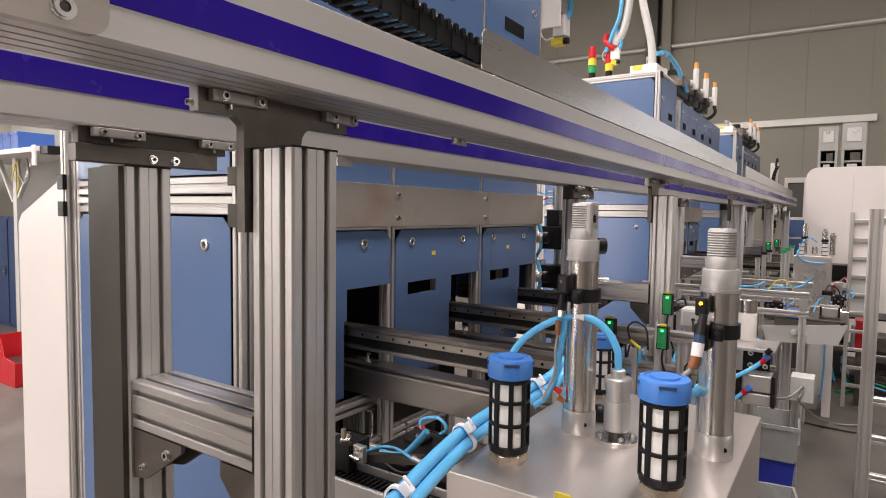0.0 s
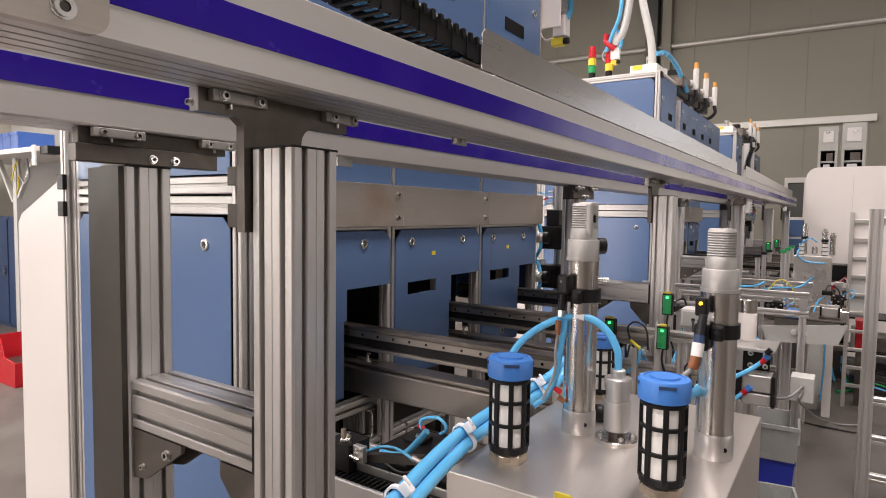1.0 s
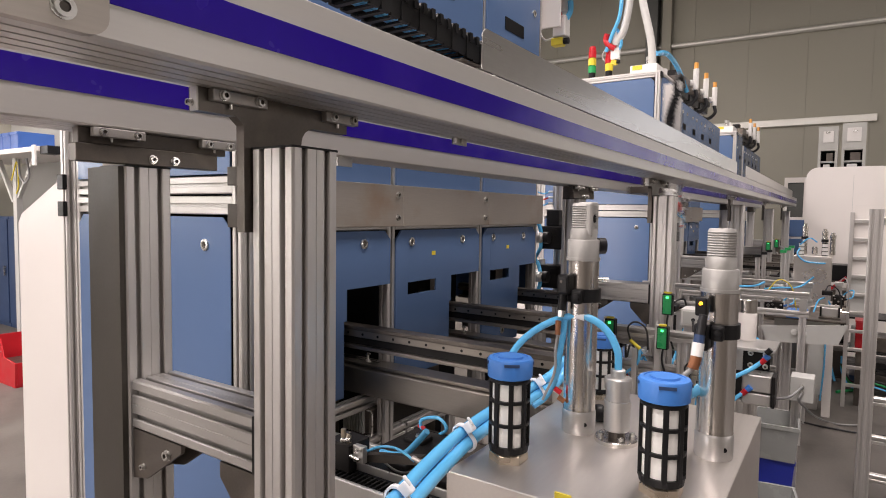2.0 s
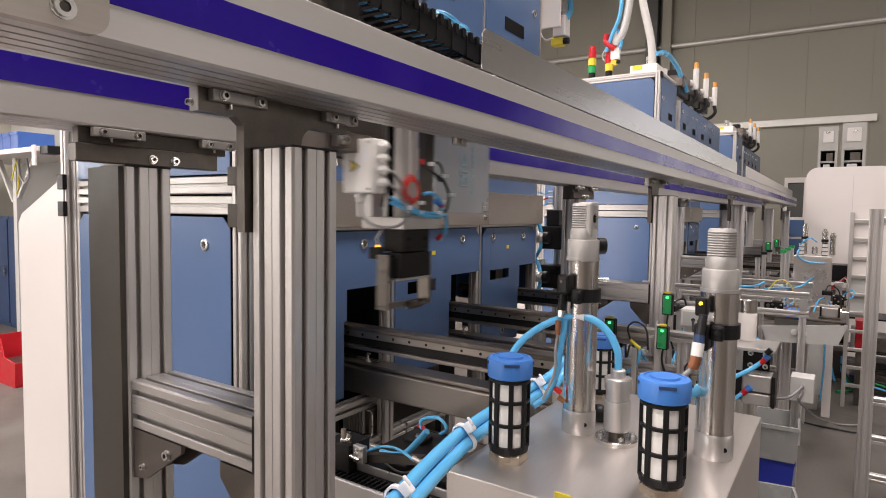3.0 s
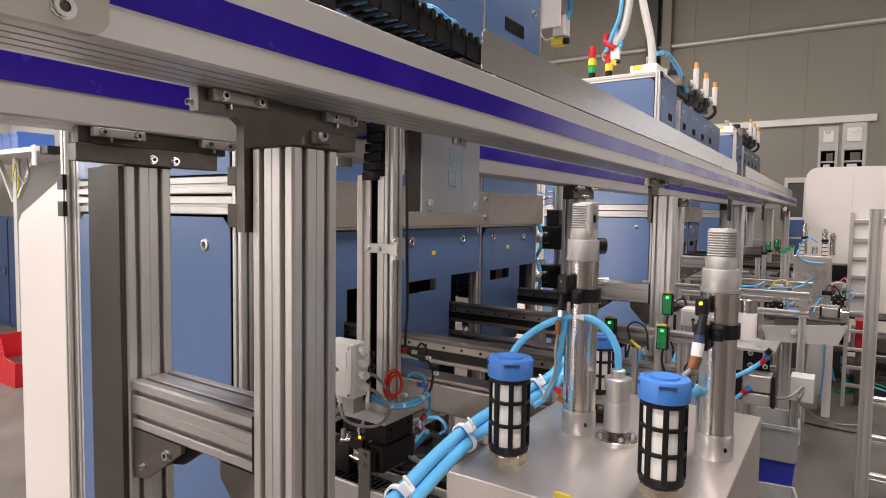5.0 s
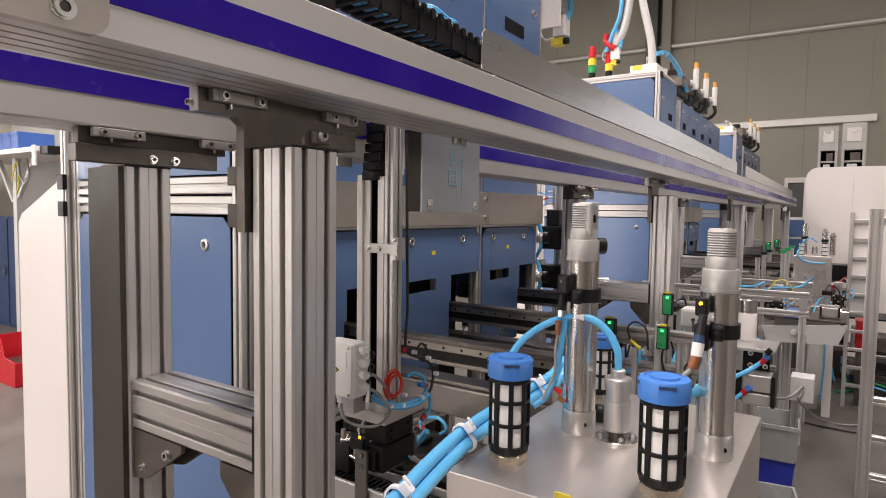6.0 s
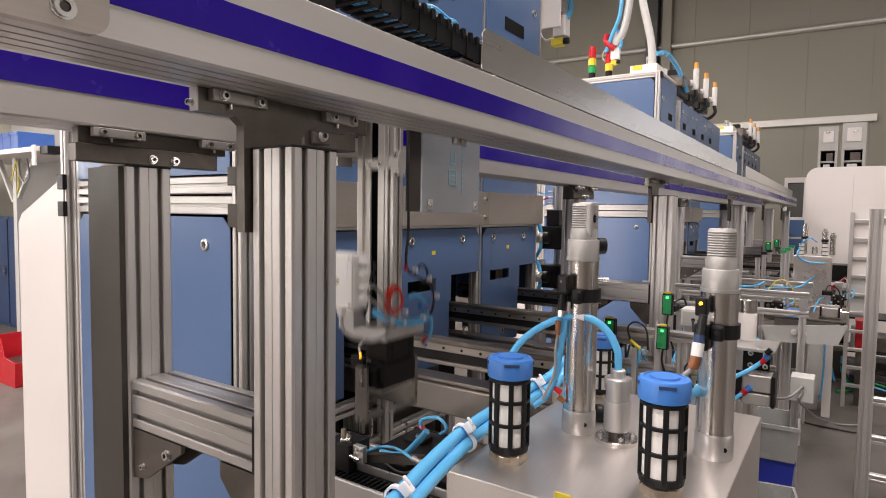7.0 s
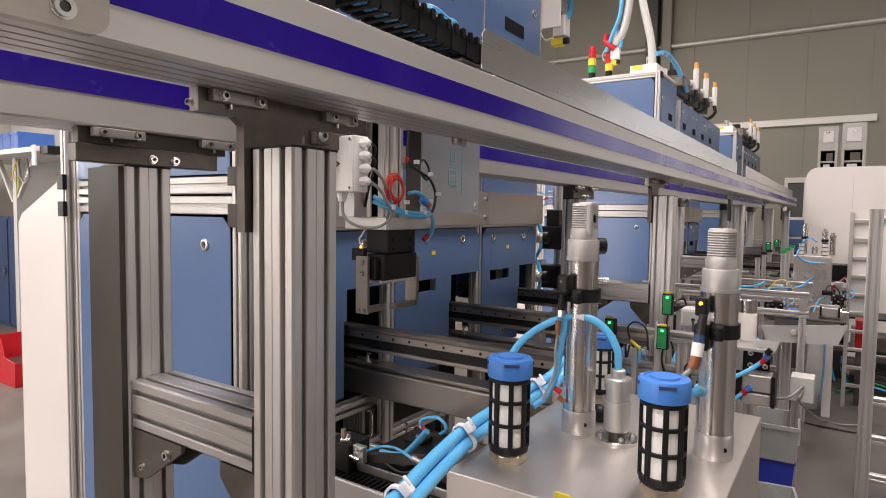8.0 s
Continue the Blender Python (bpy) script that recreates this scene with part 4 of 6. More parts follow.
chain = thing("energy_chain", (1.0, 0.62, RZ1 + 0.01), "black plastic energy chain rising from its guard", "cable chain")
for i in range(27):
    x = 1.13 - i * 0.0245
    z = 1.733 + max(0.0, 1.03 - x) * 0.072
    for y in (0.597, 0.653):
        poly = [(x, z), (x + 0.019, z - 0.001), (x + 0.027, z + 0.010), (x + 0.027, z + 0.034), (x + 0.019, z + 0.044), (x + 0.003, z + 0.046), (x - 0.001, z + 0.036), (x - 0.001, z + 0.010)]
        part("side_link", prism(poly, "y", y - (0.0015 if i % 2 else 0), y + 0.006), BLACK, chain)
        part("link_nub", bx(x + 0.007, x + 0.016, y - 0.004, y - 0.001, z + 0.030, z + 0.0465), BLACK, chain)
    part("crossbar", bx(x + 0.004, x + 0.018, 0.6035, 0.6525, z + 0.041, z + 0.046), BLACK, chain)
    part("crossbar", bx(x + 0.006, x + 0.016, 0.6035, 0.6525, z - 0.001, z + 0.003), BLACK, chain)
for y, zz, r, m in ((0.610, 0.011, 0.006, HOSE), (0.6235, 0.012, 0.006, HOSE), (0.637, 0.011, 0.006, HOSE), (0.646, 0.022, 0.005, CABLE), (0.618, 0.026, 0.006, CABLE)):
    part("hose", tube([(1.14, y, 1.735 + zz), (1.03, y, 1.735 + zz), (0.8, y, 1.7515 + zz), (0.47, y, 1.774 + zz)], r), m, chain, smooth=True)
part("tray", bx(0.935, 1.20, 0.592, 0.658, 1.7255, 1.7315), STEEL, chain, "dark steel tray under the chain's end", bevel=0.001)
part("tray_block", bx(0.985, 1.15, 0.60, 0.645, 1.7176, 1.7254), STEEL, chain)


def rail_stop(x):
    t = thing("rail_clip", (x, 0.66, 1.585), "small steel clip bolted under the rail", "clip", "rail clips")
    part("plate", bx(x, x + 0.05, 0.655, 0.66, 1.587, 1.60), CASTALU, t, bevel=0.001)
    part("tab", bx(x, x + 0.006, 0.648, 0.66, 1.588, 1.6), CASTALU, t, bevel=0.001)
    part("pin", rod((x + 0.027, 0.653, 1.592), (x + 0.027, 0.653, 1.602), 0.003, 8), BOLT, t)
    return t


for x in (1.01, 3.01, 5.01, 7.01):
    rail_stop(x)
rear_clip = thing("rail_clip", (1.02, 0.99, 1.56), "small steel clip bolted under the rail", "clip", "rail clips")
part("plate", bx(1.02, 1.07, 0.98, 0.985, 1.555, 1.586), CASTALU, rear_clip, bevel=0.001)

end_plate = thing("rail_end_bracket", (0.2, 0.55, 1.605), "satin steel bracket bolted to the rail's face", "bracket")
z0, r = 1.599, 0.018
pl = [(0.05, z0), (0.283 - r, z0)] + [(0.283 - r + r * math.sin(i * math.pi / 10), z0 + r - r * math.cos(i * math.pi / 10)) for i in range(1, 6)] + [(0.283, 1.71), (0.05, 1.71)]
part("plate", prism(pl, "y", 0.547, 0.5585), STAIN_X, end_plate, bevel=0.002)
socket_bolt((0.245, 0.547, 1.616), "-y", 0.0085, end_plate, 0.004)
socket_bolt((0.245, 0.547, 1.685), "-y", 0.0085, end_plate, 0.004)


# ---- slides that come out of the cabinets ----
def slide(x, y0):
    t = thing("linear_slide", (x, y0, 0), "long dark steel linear slide on an aluminium beam", "slide", "linear slides")
    part("rail", bx(x - 0.012, x + 0.034, y0, 1.62, 1.083, 1.096), STEEL, t, "dark steel guide rail", bevel=0.0015)
    part("carrier", bx(x - 0.008, x + 0.03, y0, 1.62, 1.0615, 1.0825), RAILSTEEL, t, bevel=0.0015)
    for i in range(14):
        y = y0 + 0.04 + i * 0.06
        part("rail_screw", lathe((x - 0.008, y, 1.072), [(0, 0.0042), (-0.001, 0.0042), (-0.001, 0.0005)], 8, axis="x"), GAP_SHADE, t)
    part("web", bx(x + 0.004, x + 0.02, y0 + 0.02, 1.6, 1.036, 1.0612), BLACKMETAL, t, "dark web between the rails")
    part("lower_rail", bx(x - 0.010, x + 0.032, y0, 1.62, 1.024, 1.0355), RAILSTEEL, t, "thin lower guide rail", bevel=0.0015)
    for y in (y0 + 0.06, 1.45):
        part("stand", bx(x + 0.036, x + 0.076, y, y + 0.03, 0.9645, 1.0822), CASTALU, t, "small rail stand", bevel=0.001)
        part("stand_foot", bx(x + 0.0305, x + 0.0358, y, y + 0.03, 1.03, 1.0822), CASTALU, t)
    part("beam", bx(x + 0.03, x + 0.13, y0, 1.62, 0.868, 0.952), STAIN, t, "brushed steel box beam", bevel=0.004)
    part("beam_top", bx(x + 0.045, x + 0.115, y0, 1.62, 0.953, 0.964), RAILSTEEL, t, bevel=0.002)
    part("leg", prism(slotted(0.04, 0.04), "z", 0.0, 0.866, (x + 0.08, y0 + 0.12)), ALU, t)
    part("leg", prism(slotted(0.04, 0.04), "z", 0.0, 0.866, (x + 0.08, 1.2)), ALU, t)
    part("stop_pin", lathe((x + 0.075, 1.27, 0.964), [(0, 0.009), (0.008, 0.009), (0.008, 0.004), (0.022, 0.004), (0.022, 0.008), (0.026, 0.009), (0.028, 0.006)], 12), BOLT, t, "steel stop pin", smooth=True)
    return t


for base in (0.0, 4.0):
    for i in range(3):
        slide(1.39 + 0.59 * i + base, (0.52, 0.74, 0.92)[i] if base == 0 else 0.3)

# ---- on and round the station box ----
def fitting_body(x, y):
    t = thing("pressure_fitting", (x, y, SZ), "turned steel pressure fitting on a bolted flange", "fitting")
    part("flange", lathe((x, y, SZ), [(0, 0.0255), (0.0045, 0.0255), (0.0055, 0.0245), (0.0055, 0.012)], 28), CHROME, t, smooth=True)
    part("neck", lathe((x, y, SZ), [(0.005, 0.010), (0.016, 0.010)], 16), STEEL, t)
    part("body", lathe((x, y, SZ), [(0.014, 0.0145), (0.015, 0.0155), (0.050, 0.0155), (0.050, 0.0138), (0.064, 0.0138), (0.064, 0.0158), (0.076, 0.0158), (0.0775, 0.0145), (0.0775, 0.012)], 24), CASTALU, t, smooth=True)
    part("sleeve", lathe((x, y, SZ), [(0.0775, 0.0085), (0.086, 0.0085), (0.087, 0.007)], 14), CASTALU, t, smooth=True)
    for a in (0.6, 2.2, 3.7, 5.3):
        c = (x + 0.0185 * math.cos(a), y + 0.0185 * math.sin(a), SZ + 0.005)
        part("flange_bolt", lathe(c, [(0, 0.0035), (0.005, 0.0035), (0.005, 0.0015), (0.003, 0.0005)], 10), BOLT, t)
    return t


fitting_body(0.703, 0.217)
elbow = thing("elbow_fitting", (0.761, 0.259, SZ), "black elbow fitting behind the air cylinder", "fitting")
part("body", lathe((0.761, 0.259, SZ), [(0, 0.008), (0.004, 0.0115), (0.010, 0.0125), (0.016, 0.0105), (0.020, 0.005)], 16), BLACK, elbow, smooth=True)
silencer(0.86, 0.292, 0.95, 0.3)
label = thing("yellow_tag", (0.5135, 0.208, 1.165), "yellow tag with a black mark on the station box", "tag")
part("tag", bx(0.5115, 0.5135, 0.198, 0.214, 1.168, 1.192), YELLOW, label)
part("mark", bx(0.5109, 0.5116, 0.203, 0.208, 1.172, 1.184), BLACK, label, "black bar")


def hose(points, r, label_, mat=HOSE, name="air_hose"):
    t = thing(name, points[0], label_, "hose" if mat is HOSE else "cable")
    part("tube", tube(points, r, 12), mat, t, smooth=True)
    return t


arc = hose([(0.703, 0.217, 1.262), (0.702, 0.219, 1.29), (0.70, 0.235, 1.315), (0.695, 0.262, 1.327), (0.69, 0.30, 1.316), (0.68, 0.335, 1.288), (0.665, 0.352, 1.25), (0.65, 0.358, 1.205)], 0.0045,
           "light blue air hose arching over the station box")
part("collar", rod((0.6962, 0.258, 1.3262), (0.6948, 0.267, 1.3266), 0.0062, 12), NYLON, arc, "milky cable-tie collar", smooth=True)
BUNDLE = [(0.371, 0.297, 1.204), (0.422, 0.312, 1.202), (0.476, 0.325, 1.202), (0.539, 0.335, 1.205), (0.606, 0.342, 1.206), (0.679, 0.346, 1.206), (0.750, 0.348, 1.206), (0.822, 0.348, 1.209)]
for dx, dy, dz in ((-0.002, 0.004, 0.004), (0.004, -0.004, -0.006)):
    hose([(x + dx, y + dy, z + dz) for x, y, z in BUNDLE] + [(0.85 + dx, 0.344 + dy, 1.226), (0.86, 0.32 + dy, 1.25), (0.85, 0.315, 1.30)], 0.0066, "light blue air hose running along the station box")


def hose_tie(at, along, apart, r, foot):
    """A nylon tie drawn tight round two hoses that run along one way."""
    c, w, o = Vector(at), Vector(along).normalized(), Vector(apart)
    o -= w * o.dot(w)
    u = o.normalized()
    v = w.cross(u)
    t = thing("cable_tie", at, "milky white cable tie round two hoses", "cable tie", "cable ties")
    ring = []
    for i in range(12):
        g = -math.pi / 2 + i * math.pi / 11
        ring.append(o + r * (math.cos(g) * u + math.sin(g) * v))
    ring += [-p for p in ring]
    bm = bmesh.new()
    loops = [[bm.verts.new(c + p * k + w * e) for p in ring] for k, e in ((1.02, -0.0032), (1.16, -0.0032), (1.16, 0.0032), (1.02, 0.0032))]
    for p, q in zip(loops, loops[1:] + loops[:1]):
        for i in range(len(ring)):
            j = (i + 1) % len(ring)
            bm.faces.new((p[i], p[j], q[j], q[i]))
    part("band", bm, NYLON, t, smooth=True)
    turn = Matrix((u, w, v)).transposed().to_4x4()
    def block(name, q, size):
        b = bmesh.new()
        bmesh.ops.create_cube(b, size=1, matrix=Matrix.Translation(c + q) @ turn @ Matrix.Diagonal((*size, 1)))
        part(name, b, NYLON, t, bevel=0.0015)
    up = 1 if v.z > 0 else -1
    block("head", -o * 0.9 + up * v * (r + 0.005), (0.012, 0.010, 0.009))
    block("tail", -o * 1.6 + up * v * (r + 0.010), (0.010, 0.004, 0.003))
    if foot:
        block("tie_foot", o * 0.6 - up * v * (r + 0.007), (0.022, 0.014, 0.011))
        block("tie_foot_pad", o * 1.2 - up * v * (r + 0.009), (0.012, 0.018, 0.016))
    return t


for at, along, foot in (((0.549, 0.3361, 1.2048), (0.0674, 0.007, 0.0011), True), ((0.7575, 0.348, 1.206), (0.0717, 0.0, 0.0031), False), ((0.3939, 0.3037, 1.2031), (0.0507, 0.015, -0.0019), False)):
    hose_tie(at, along, (0.003, -0.004, -0.005), 0.0076, foot)
hose([(0.745, 0.10, 1.30), (0.735, 0.118, 1.275), (0.715, 0.130, 1.255), (0.68, 0.145, 1.25), (0.64, 0.15, 1.255)], 0.0055, "light blue air hose behind the silencer cap")
# sensor plug by the nearer cylinder
def sensor_plug(top, mid, low, end, first=WHITEPL):
    t = thing("sensor_plug", top, "brown and white round sensor plug on its cable", "plug", "sensor plugs")
    part("collar", rod(Vector(top) + 0.6 * (Vector(top) - Vector(mid)), top, 0.0055, 14), DARKBLUE, t, "dark blue collar", smooth=True)
    part("sleeve", rod(top, mid, 0.0062, 14), first, t, smooth=True)
    part("brown_sleeve", rod(mid, low, 0.0058, 14), COPPER, t, "brown sleeve", smooth=True)
    part("tail", tube([low, end, Vector(end) + Vector((0.02, 0.02, -0.03))], 0.003), GREYWIRE, t, smooth=True)
    part("lead", tube([Vector(top) + 0.6 * (Vector(top) - Vector(mid)), Vector(top) + Vector((0.004, -0.003, 0.03))], 0.0045), CABLE, t, smooth=True)
    return t


sensor_plug((0.675, 0.124, 1.316), (0.672, 0.125, 1.302), (0.670, 0.128, 1.289), (0.667, 0.139, 1.276))
lead = thing("sensor_lead", (0.682, 0.283, 1.34), "black sensor connector with its leads behind the cylinder", "connector")
part("connector", rod((0.684, 0.281, 1.358), (0.682, 0.2825, 1.334), 0.0052, 12), BLACK, lead, smooth=True)
part("nut", rod((0.682, 0.2825, 1.334), (0.681, 0.283, 1.326), 0.0045, 6), BOLT, lead)
part("brown_sleeve", rod((0.6800, 0.2854, 1.3208), (0.6800, 0.2857, 1.3040), 0.0034, 12), COPPER, lead, "brown sleeve", smooth=True)
part("grey_tail", tube([(0.6800, 0.2857, 1.3040), (0.6800, 0.2881, 1.2842), (0.6800, 0.2888, 1.2560), (0.672, 0.300, 1.222)], 0.0017), GREYWIRE, lead, smooth=True)
for dy, end, r, m in ((0.0, (0.672, 0.312, 1.212), 0.0038, HOSE),):
    hose([(0.690, 0.281 + dy, 1.322), (0.690, 0.2825 + dy, 1.304), (0.690, 0.287 + dy, 1.275), (0.690, 0.292 + dy, 1.245), (0.685, 0.302 + dy, 1.222), end], r, "thin hose dropping behind the cylinder", m)
for q, m in (((0.69, 0.288, 1.232), REDPL), ((0.69, 0.283, 1.222), COPPER)):
    t = thing("push_fitting", q, "red push-in fitting behind the cylinder", "fitting", "push fittings")
    part("body", rod(Vector(q) + Vector((-0.001, 0.004, 0.002)), Vector(q) + Vector((0.001, -0.004, -0.003)), 0.0034, 12), m, t, smooth=True)
lamp = thing("cylinder_lamp", (0.69, 0.135, 1.325), "small dark sensor with a glowing amber lamp", "sensor")
gx, gy, gz = (0.684, 0.125, 1.357)
part("housing", bx(gx + 0.0005, gx + 0.016, gy - 0.006, gy + 0.006, gz - 0.014, gz + 0.006), BLACK, lamp, bevel=0.002)
part("glow", lathe((gx, gy, gz), [(0.0005, 0.0019), (-0.001, 0.0019), (-0.0015, 0.001)], 10, axis="x"), AMBER, lamp)


# ---- the fixture under the gripper ----
fix = thing("fixture_table", (0.9, 0.62, 0), "low steel fixture table with a black mesh tray", "table")
part("frame", bx(0.895, 0.905, 0.60, 0.96, 0.80, 0.892), CASTALU, fix, "pale front edge", bevel=0.002)
part("frame", bx(1.30, 1.31, 0.60, 0.96, 0.80, 0.862), BLACKMETAL, fix, bevel=0.002)
part("tray", bx(0.906, 1.299, 0.60, 0.96, 0.845, 0.855), BLACK, fix, "black tray")
mesh = bmesh.new()
for i in range(6):
    bx(0.908 + i * 0.0135, 0.912 + i * 0.0135, 0.605, 0.955, 0.857, 0.866, mesh)
for i in range(26):
    bx(0.907, 0.984, 0.607 + i * 0.0135, 0.611 + i * 0.0135, 0.8665, 0.871, mesh)
tagged(part("grid", mesh, BLACK, fix, "black plastic grid"), kind="stuff")
part("back_plate", bx(0.992, 1.298, 0.61, 0.95, 0.8552, 0.862), BLACKMETAL, fix, "dark base plate", bevel=0.001)
for i, (x, y, w, d, h) in enumerate(((1.04, 0.66, 0.07, 0.05, 0.014), (1.13, 0.70, 0.10, 0.07, 0.010), (1.05, 0.80, 0.06, 0.05, 0.016), (1.22, 0.62, 0.05, 0.14, 0.014), (1.2, 0.86, 0.05, 0.06, 0.012))):
    part("block", bx(x, x + w, y, y + d, 0.862, 0.862 + h), (BLACKMETAL, STEEL, BLACKMETAL, STEEL, BLACKMETAL)[i], fix, bevel=0.003)
    socket_bolt((x + w / 2, y + d / 2, 0.862 + h), "z", 0.006, fix)
for x, y in ((0.93, 0.63), (1.28, 0.63), (0.93, 0.93), (1.28, 0.93)):
    part("leg", prism(slotted(0.04, 0.04), "z", 0, 0.844, (x, y)), ALU, fix)
part("lip", bx(0.985, 0.99, 0.64, 0.90, 0.872, 0.89), CASTALU, fix, bevel=0.001)
clampu = thing("pneumatic_clamp", (1.0, 0.90, 0.872), "dark pneumatic clamp with a steel lever on the fixture", "clamp")
part("body", bx(0.96, 1.03, 0.885, 0.955, 0.872, 0.935), BLACKMETAL, clampu, bevel=0.003)
part("cap", bx(0.970, 0.985, 0.853, 0.884, 0.897, 0.935), CASTALU, clampu, "machined aluminium clamp block", bevel=0.002)
for y, z in ((0.861, 0.928), (0.873, 0.924), (0.866, 0.908)):
    part("screw", lathe((0.970, y, z), [(0, 0.004), (-0.003, 0.004), (-0.003, 0.002), (-0.001, 0.0005)], 10, axis="x"), BOLT, clampu)
part("knob", rod((0.962, 0.858, 0.909), (0.962, 0.882, 0.913), 0.0042, 12), BOLT, clampu, smooth=True)
part("stem", rod((0.975, 0.90, 0.935), (0.975, 0.90, 0.957), 0.006, 12), BRASS, clampu, smooth=True)
part("side_fitting", rod((0.955, 0.905, 0.945), (0.965, 0.885, 0.947), 0.005, 10), BOLT, clampu, smooth=True)
part("lever", prism([(0.72, 0.936), (0.886, 0.903), (0.886, 0.886), (0.72, 0.918)], "x", 1.0, 1.02), STEEL, clampu, "dark steel lever", bevel=0.002)
part("lever_end", rod((1.0, 0.715, 0.925), (1.0, 0.74, 0.931), 0.0055, 12), CASTALU, clampu, smooth=True)
part("pin", rod((0.99, 0.93, 0.935), (0.99, 0.93, 0.955), 0.006, 10), BRASS, clampu, smooth=True)
hose([(0.985, 0.862, 0.918), (0.995, 0.83, 0.934), (1.0, 0.795, 0.940), (1.0, 0.765, 0.936), (1.0, 0.735, 0.924)], 0.003, "thin blue air hose on the fixture")
hose([(1.300, 0.943, 0.709), (1.300, 0.897, 0.784), (1.300, 0.922, 0.840), (1.300, 0.936, 0.884), (1.300, 0.880, 0.903), (1.300, 0.853, 0.879), (1.300, 0.888, 0.848)], 0.005, "loop of light blue hose under the beam")
hose([(1.300, 1.022, 0.704), (1.300, 0.962, 0.727), (1.300, 0.896, 0.768), (1.300, 0.852, 0.818)], 0.006, "light blue hose under the beam")
for q, m in (((1.300, 0.852, 0.841), REDPL), ((1.300, 0.932, 0.869), REDPL)):
    t = thing("push_fitting", q, "small coloured push-in air fitting", "fitting", "push fittings")
    part("body", rod(Vector(q) + Vector((0, 0.012, 0)), Vector(q) + Vector((0, -0.010, -0.004)), 0.005, 10), m, t, smooth=True)
hose([(1.10, 0.775, 0.950), (1.10, 0.805, 0.915), (1.10, 0.835, 0.885), (1.10, 0.87, 0.872), (1.10, 0.91, 0.869)], 0.008, "light blue hose lying behind the fixture lever")
hose([(1.02, 0.735, 0.925), (1.03, 0.745, 0.895), (1.03, 0.80, 0.873), (1.03, 0.87, 0.895)], 0.0025, "thin grey cable looped under the lever", GREYWIRE, "cable")
# machine parts low inside the cabinet
motor = thing("gear_motor", (1.48, 1.27, 0.0), "dark ribbed motor on a stand in the machine base", "motor")
part("body", bx(1.425, 1.53, 1.225, 1.335, 0.742, 0.824), STEEL, motor, bevel=0.006)
for i in range(8):
    part("rib", bx(1.414, 1.4245, 1.245 + i * 0.0115, 1.2495 + i * 0.0115, 0.745, 0.820), GREYCASE, motor)
bow = [(1.418, 1.232, 0.822), (1.418, 1.214, 0.820), (1.418, 1.210, 0.80), (1.418, 1.210, 0.76), (1.418, 1.216, 0.742), (1.418, 1.24, 0.738)]
part("wire_bow", tube(bow, 0.0025, 8, 6), BOLT, motor, "bent steel wire bow", smooth=True)
part("foot", bx(1.44, 1.52, 1.24, 1.32, 0.0, 0.742), STEEL, motor)
duct_box = thing("terminal_cabinet", (1.75, 1.42, 0.121), "dark grey sheet terminal box inside the cabinet base", "box")
part("body", bx(1.66, 2.08, 1.42, 1.52, 0.121, 0.80), GREYCOVER, duct_box, bevel=0.004)
brace = thing("frame_brace", (1.1, 1.3, 0.6), "slotted aluminium brace between the frame posts", "brace")
part("profile", prism(slotted(0.04, 0.04), "y", 0.98, 1.278, (1.21, 0.80)), ALU_Y, brace)
part("profile", prism(slotted(0.04, 0.04), "x", 1.03, 1.57, (1.26, 0.84)), ALU_X, brace)
for i in range(3):
    cz = thing("frame_bar", (1.025 + 0.59 * i, 1.2, 0.70), "pale aluminium bar low in the machine frame", "bar", "machine frame bars")
    part("profile", prism(slotted(0.04, 0.04), "x", 1.0 + 0.59 * i, 1.58 + 0.59 * i, (1.22, 0.72)), ALU_X, cz)
    part("leg", prism(slotted(0.04, 0.04), "z", 0.0, 0.70, (1.28 + 0.59 * i, 1.22)), ALU, cz)


# ---- between the machines, seen past the cylinders ----
def light_sensor(x, y, z, ground):
    t = thing("light_sensor", (x, y, ground), "green and black light sensor on a thin post", "sensor", "light sensors")
    part("post", bx(x + 0.004, x + 0.03, y - 0.012, y + 0.012, ground, z + 0.03), CASTALU, t, bevel=0.002)
    part("foot", bx(x - 0.01, x + 0.05, y - 0.03, y + 0.03, ground, ground + 0.006), CASTALU, t)
    part("housing", bx(x - 0.03, x, y - 0.045, y - 0.004, z - 0.055, z + 0.03), BLACK, t, bevel=0.003)
    part("front", bx(x - 0.034, x - 0.031, y - 0.04, y - 0.008, z - 0.05, z + 0.025), GREEN, t, "bright green front", bevel=0.001)
    part("yellow_top", bx(x - 0.025, x - 0.005, y - 0.035, y - 0.01, z + 0.031, z + 0.036), YELLOW, t)
    part("lamp", bx(x - 0.0355, x - 0.0345, y - 0.03, y - 0.02, z + 0.012, z + 0.02), GREENLED, t, "lit green lamp")
    part("lead", tube([(x - 0.015, y - 0.025, z - 0.055), (x - 0.012, y - 0.022, z - 0.10), (x + 0.01, y - 0.03, z - 0.15), (x + 0.03, y - 0.04, z - 0.20)], 0.004), CABLE, t, smooth=True)
    return t


light_sensor(2.30, 0.568, 1.012, 0.0)
light_sensor(2.488, 0.598, 1.112, 0.0)
light_sensor(2.30, 0.765, 1.02, 0.0)
light_sensor(2.9, 0.70, 1.06, 0.62)
light_sensor(6.4, 0.62, 1.19, 0.62)
light_sensor(7.2, 0.62, 1.19, 0.62)


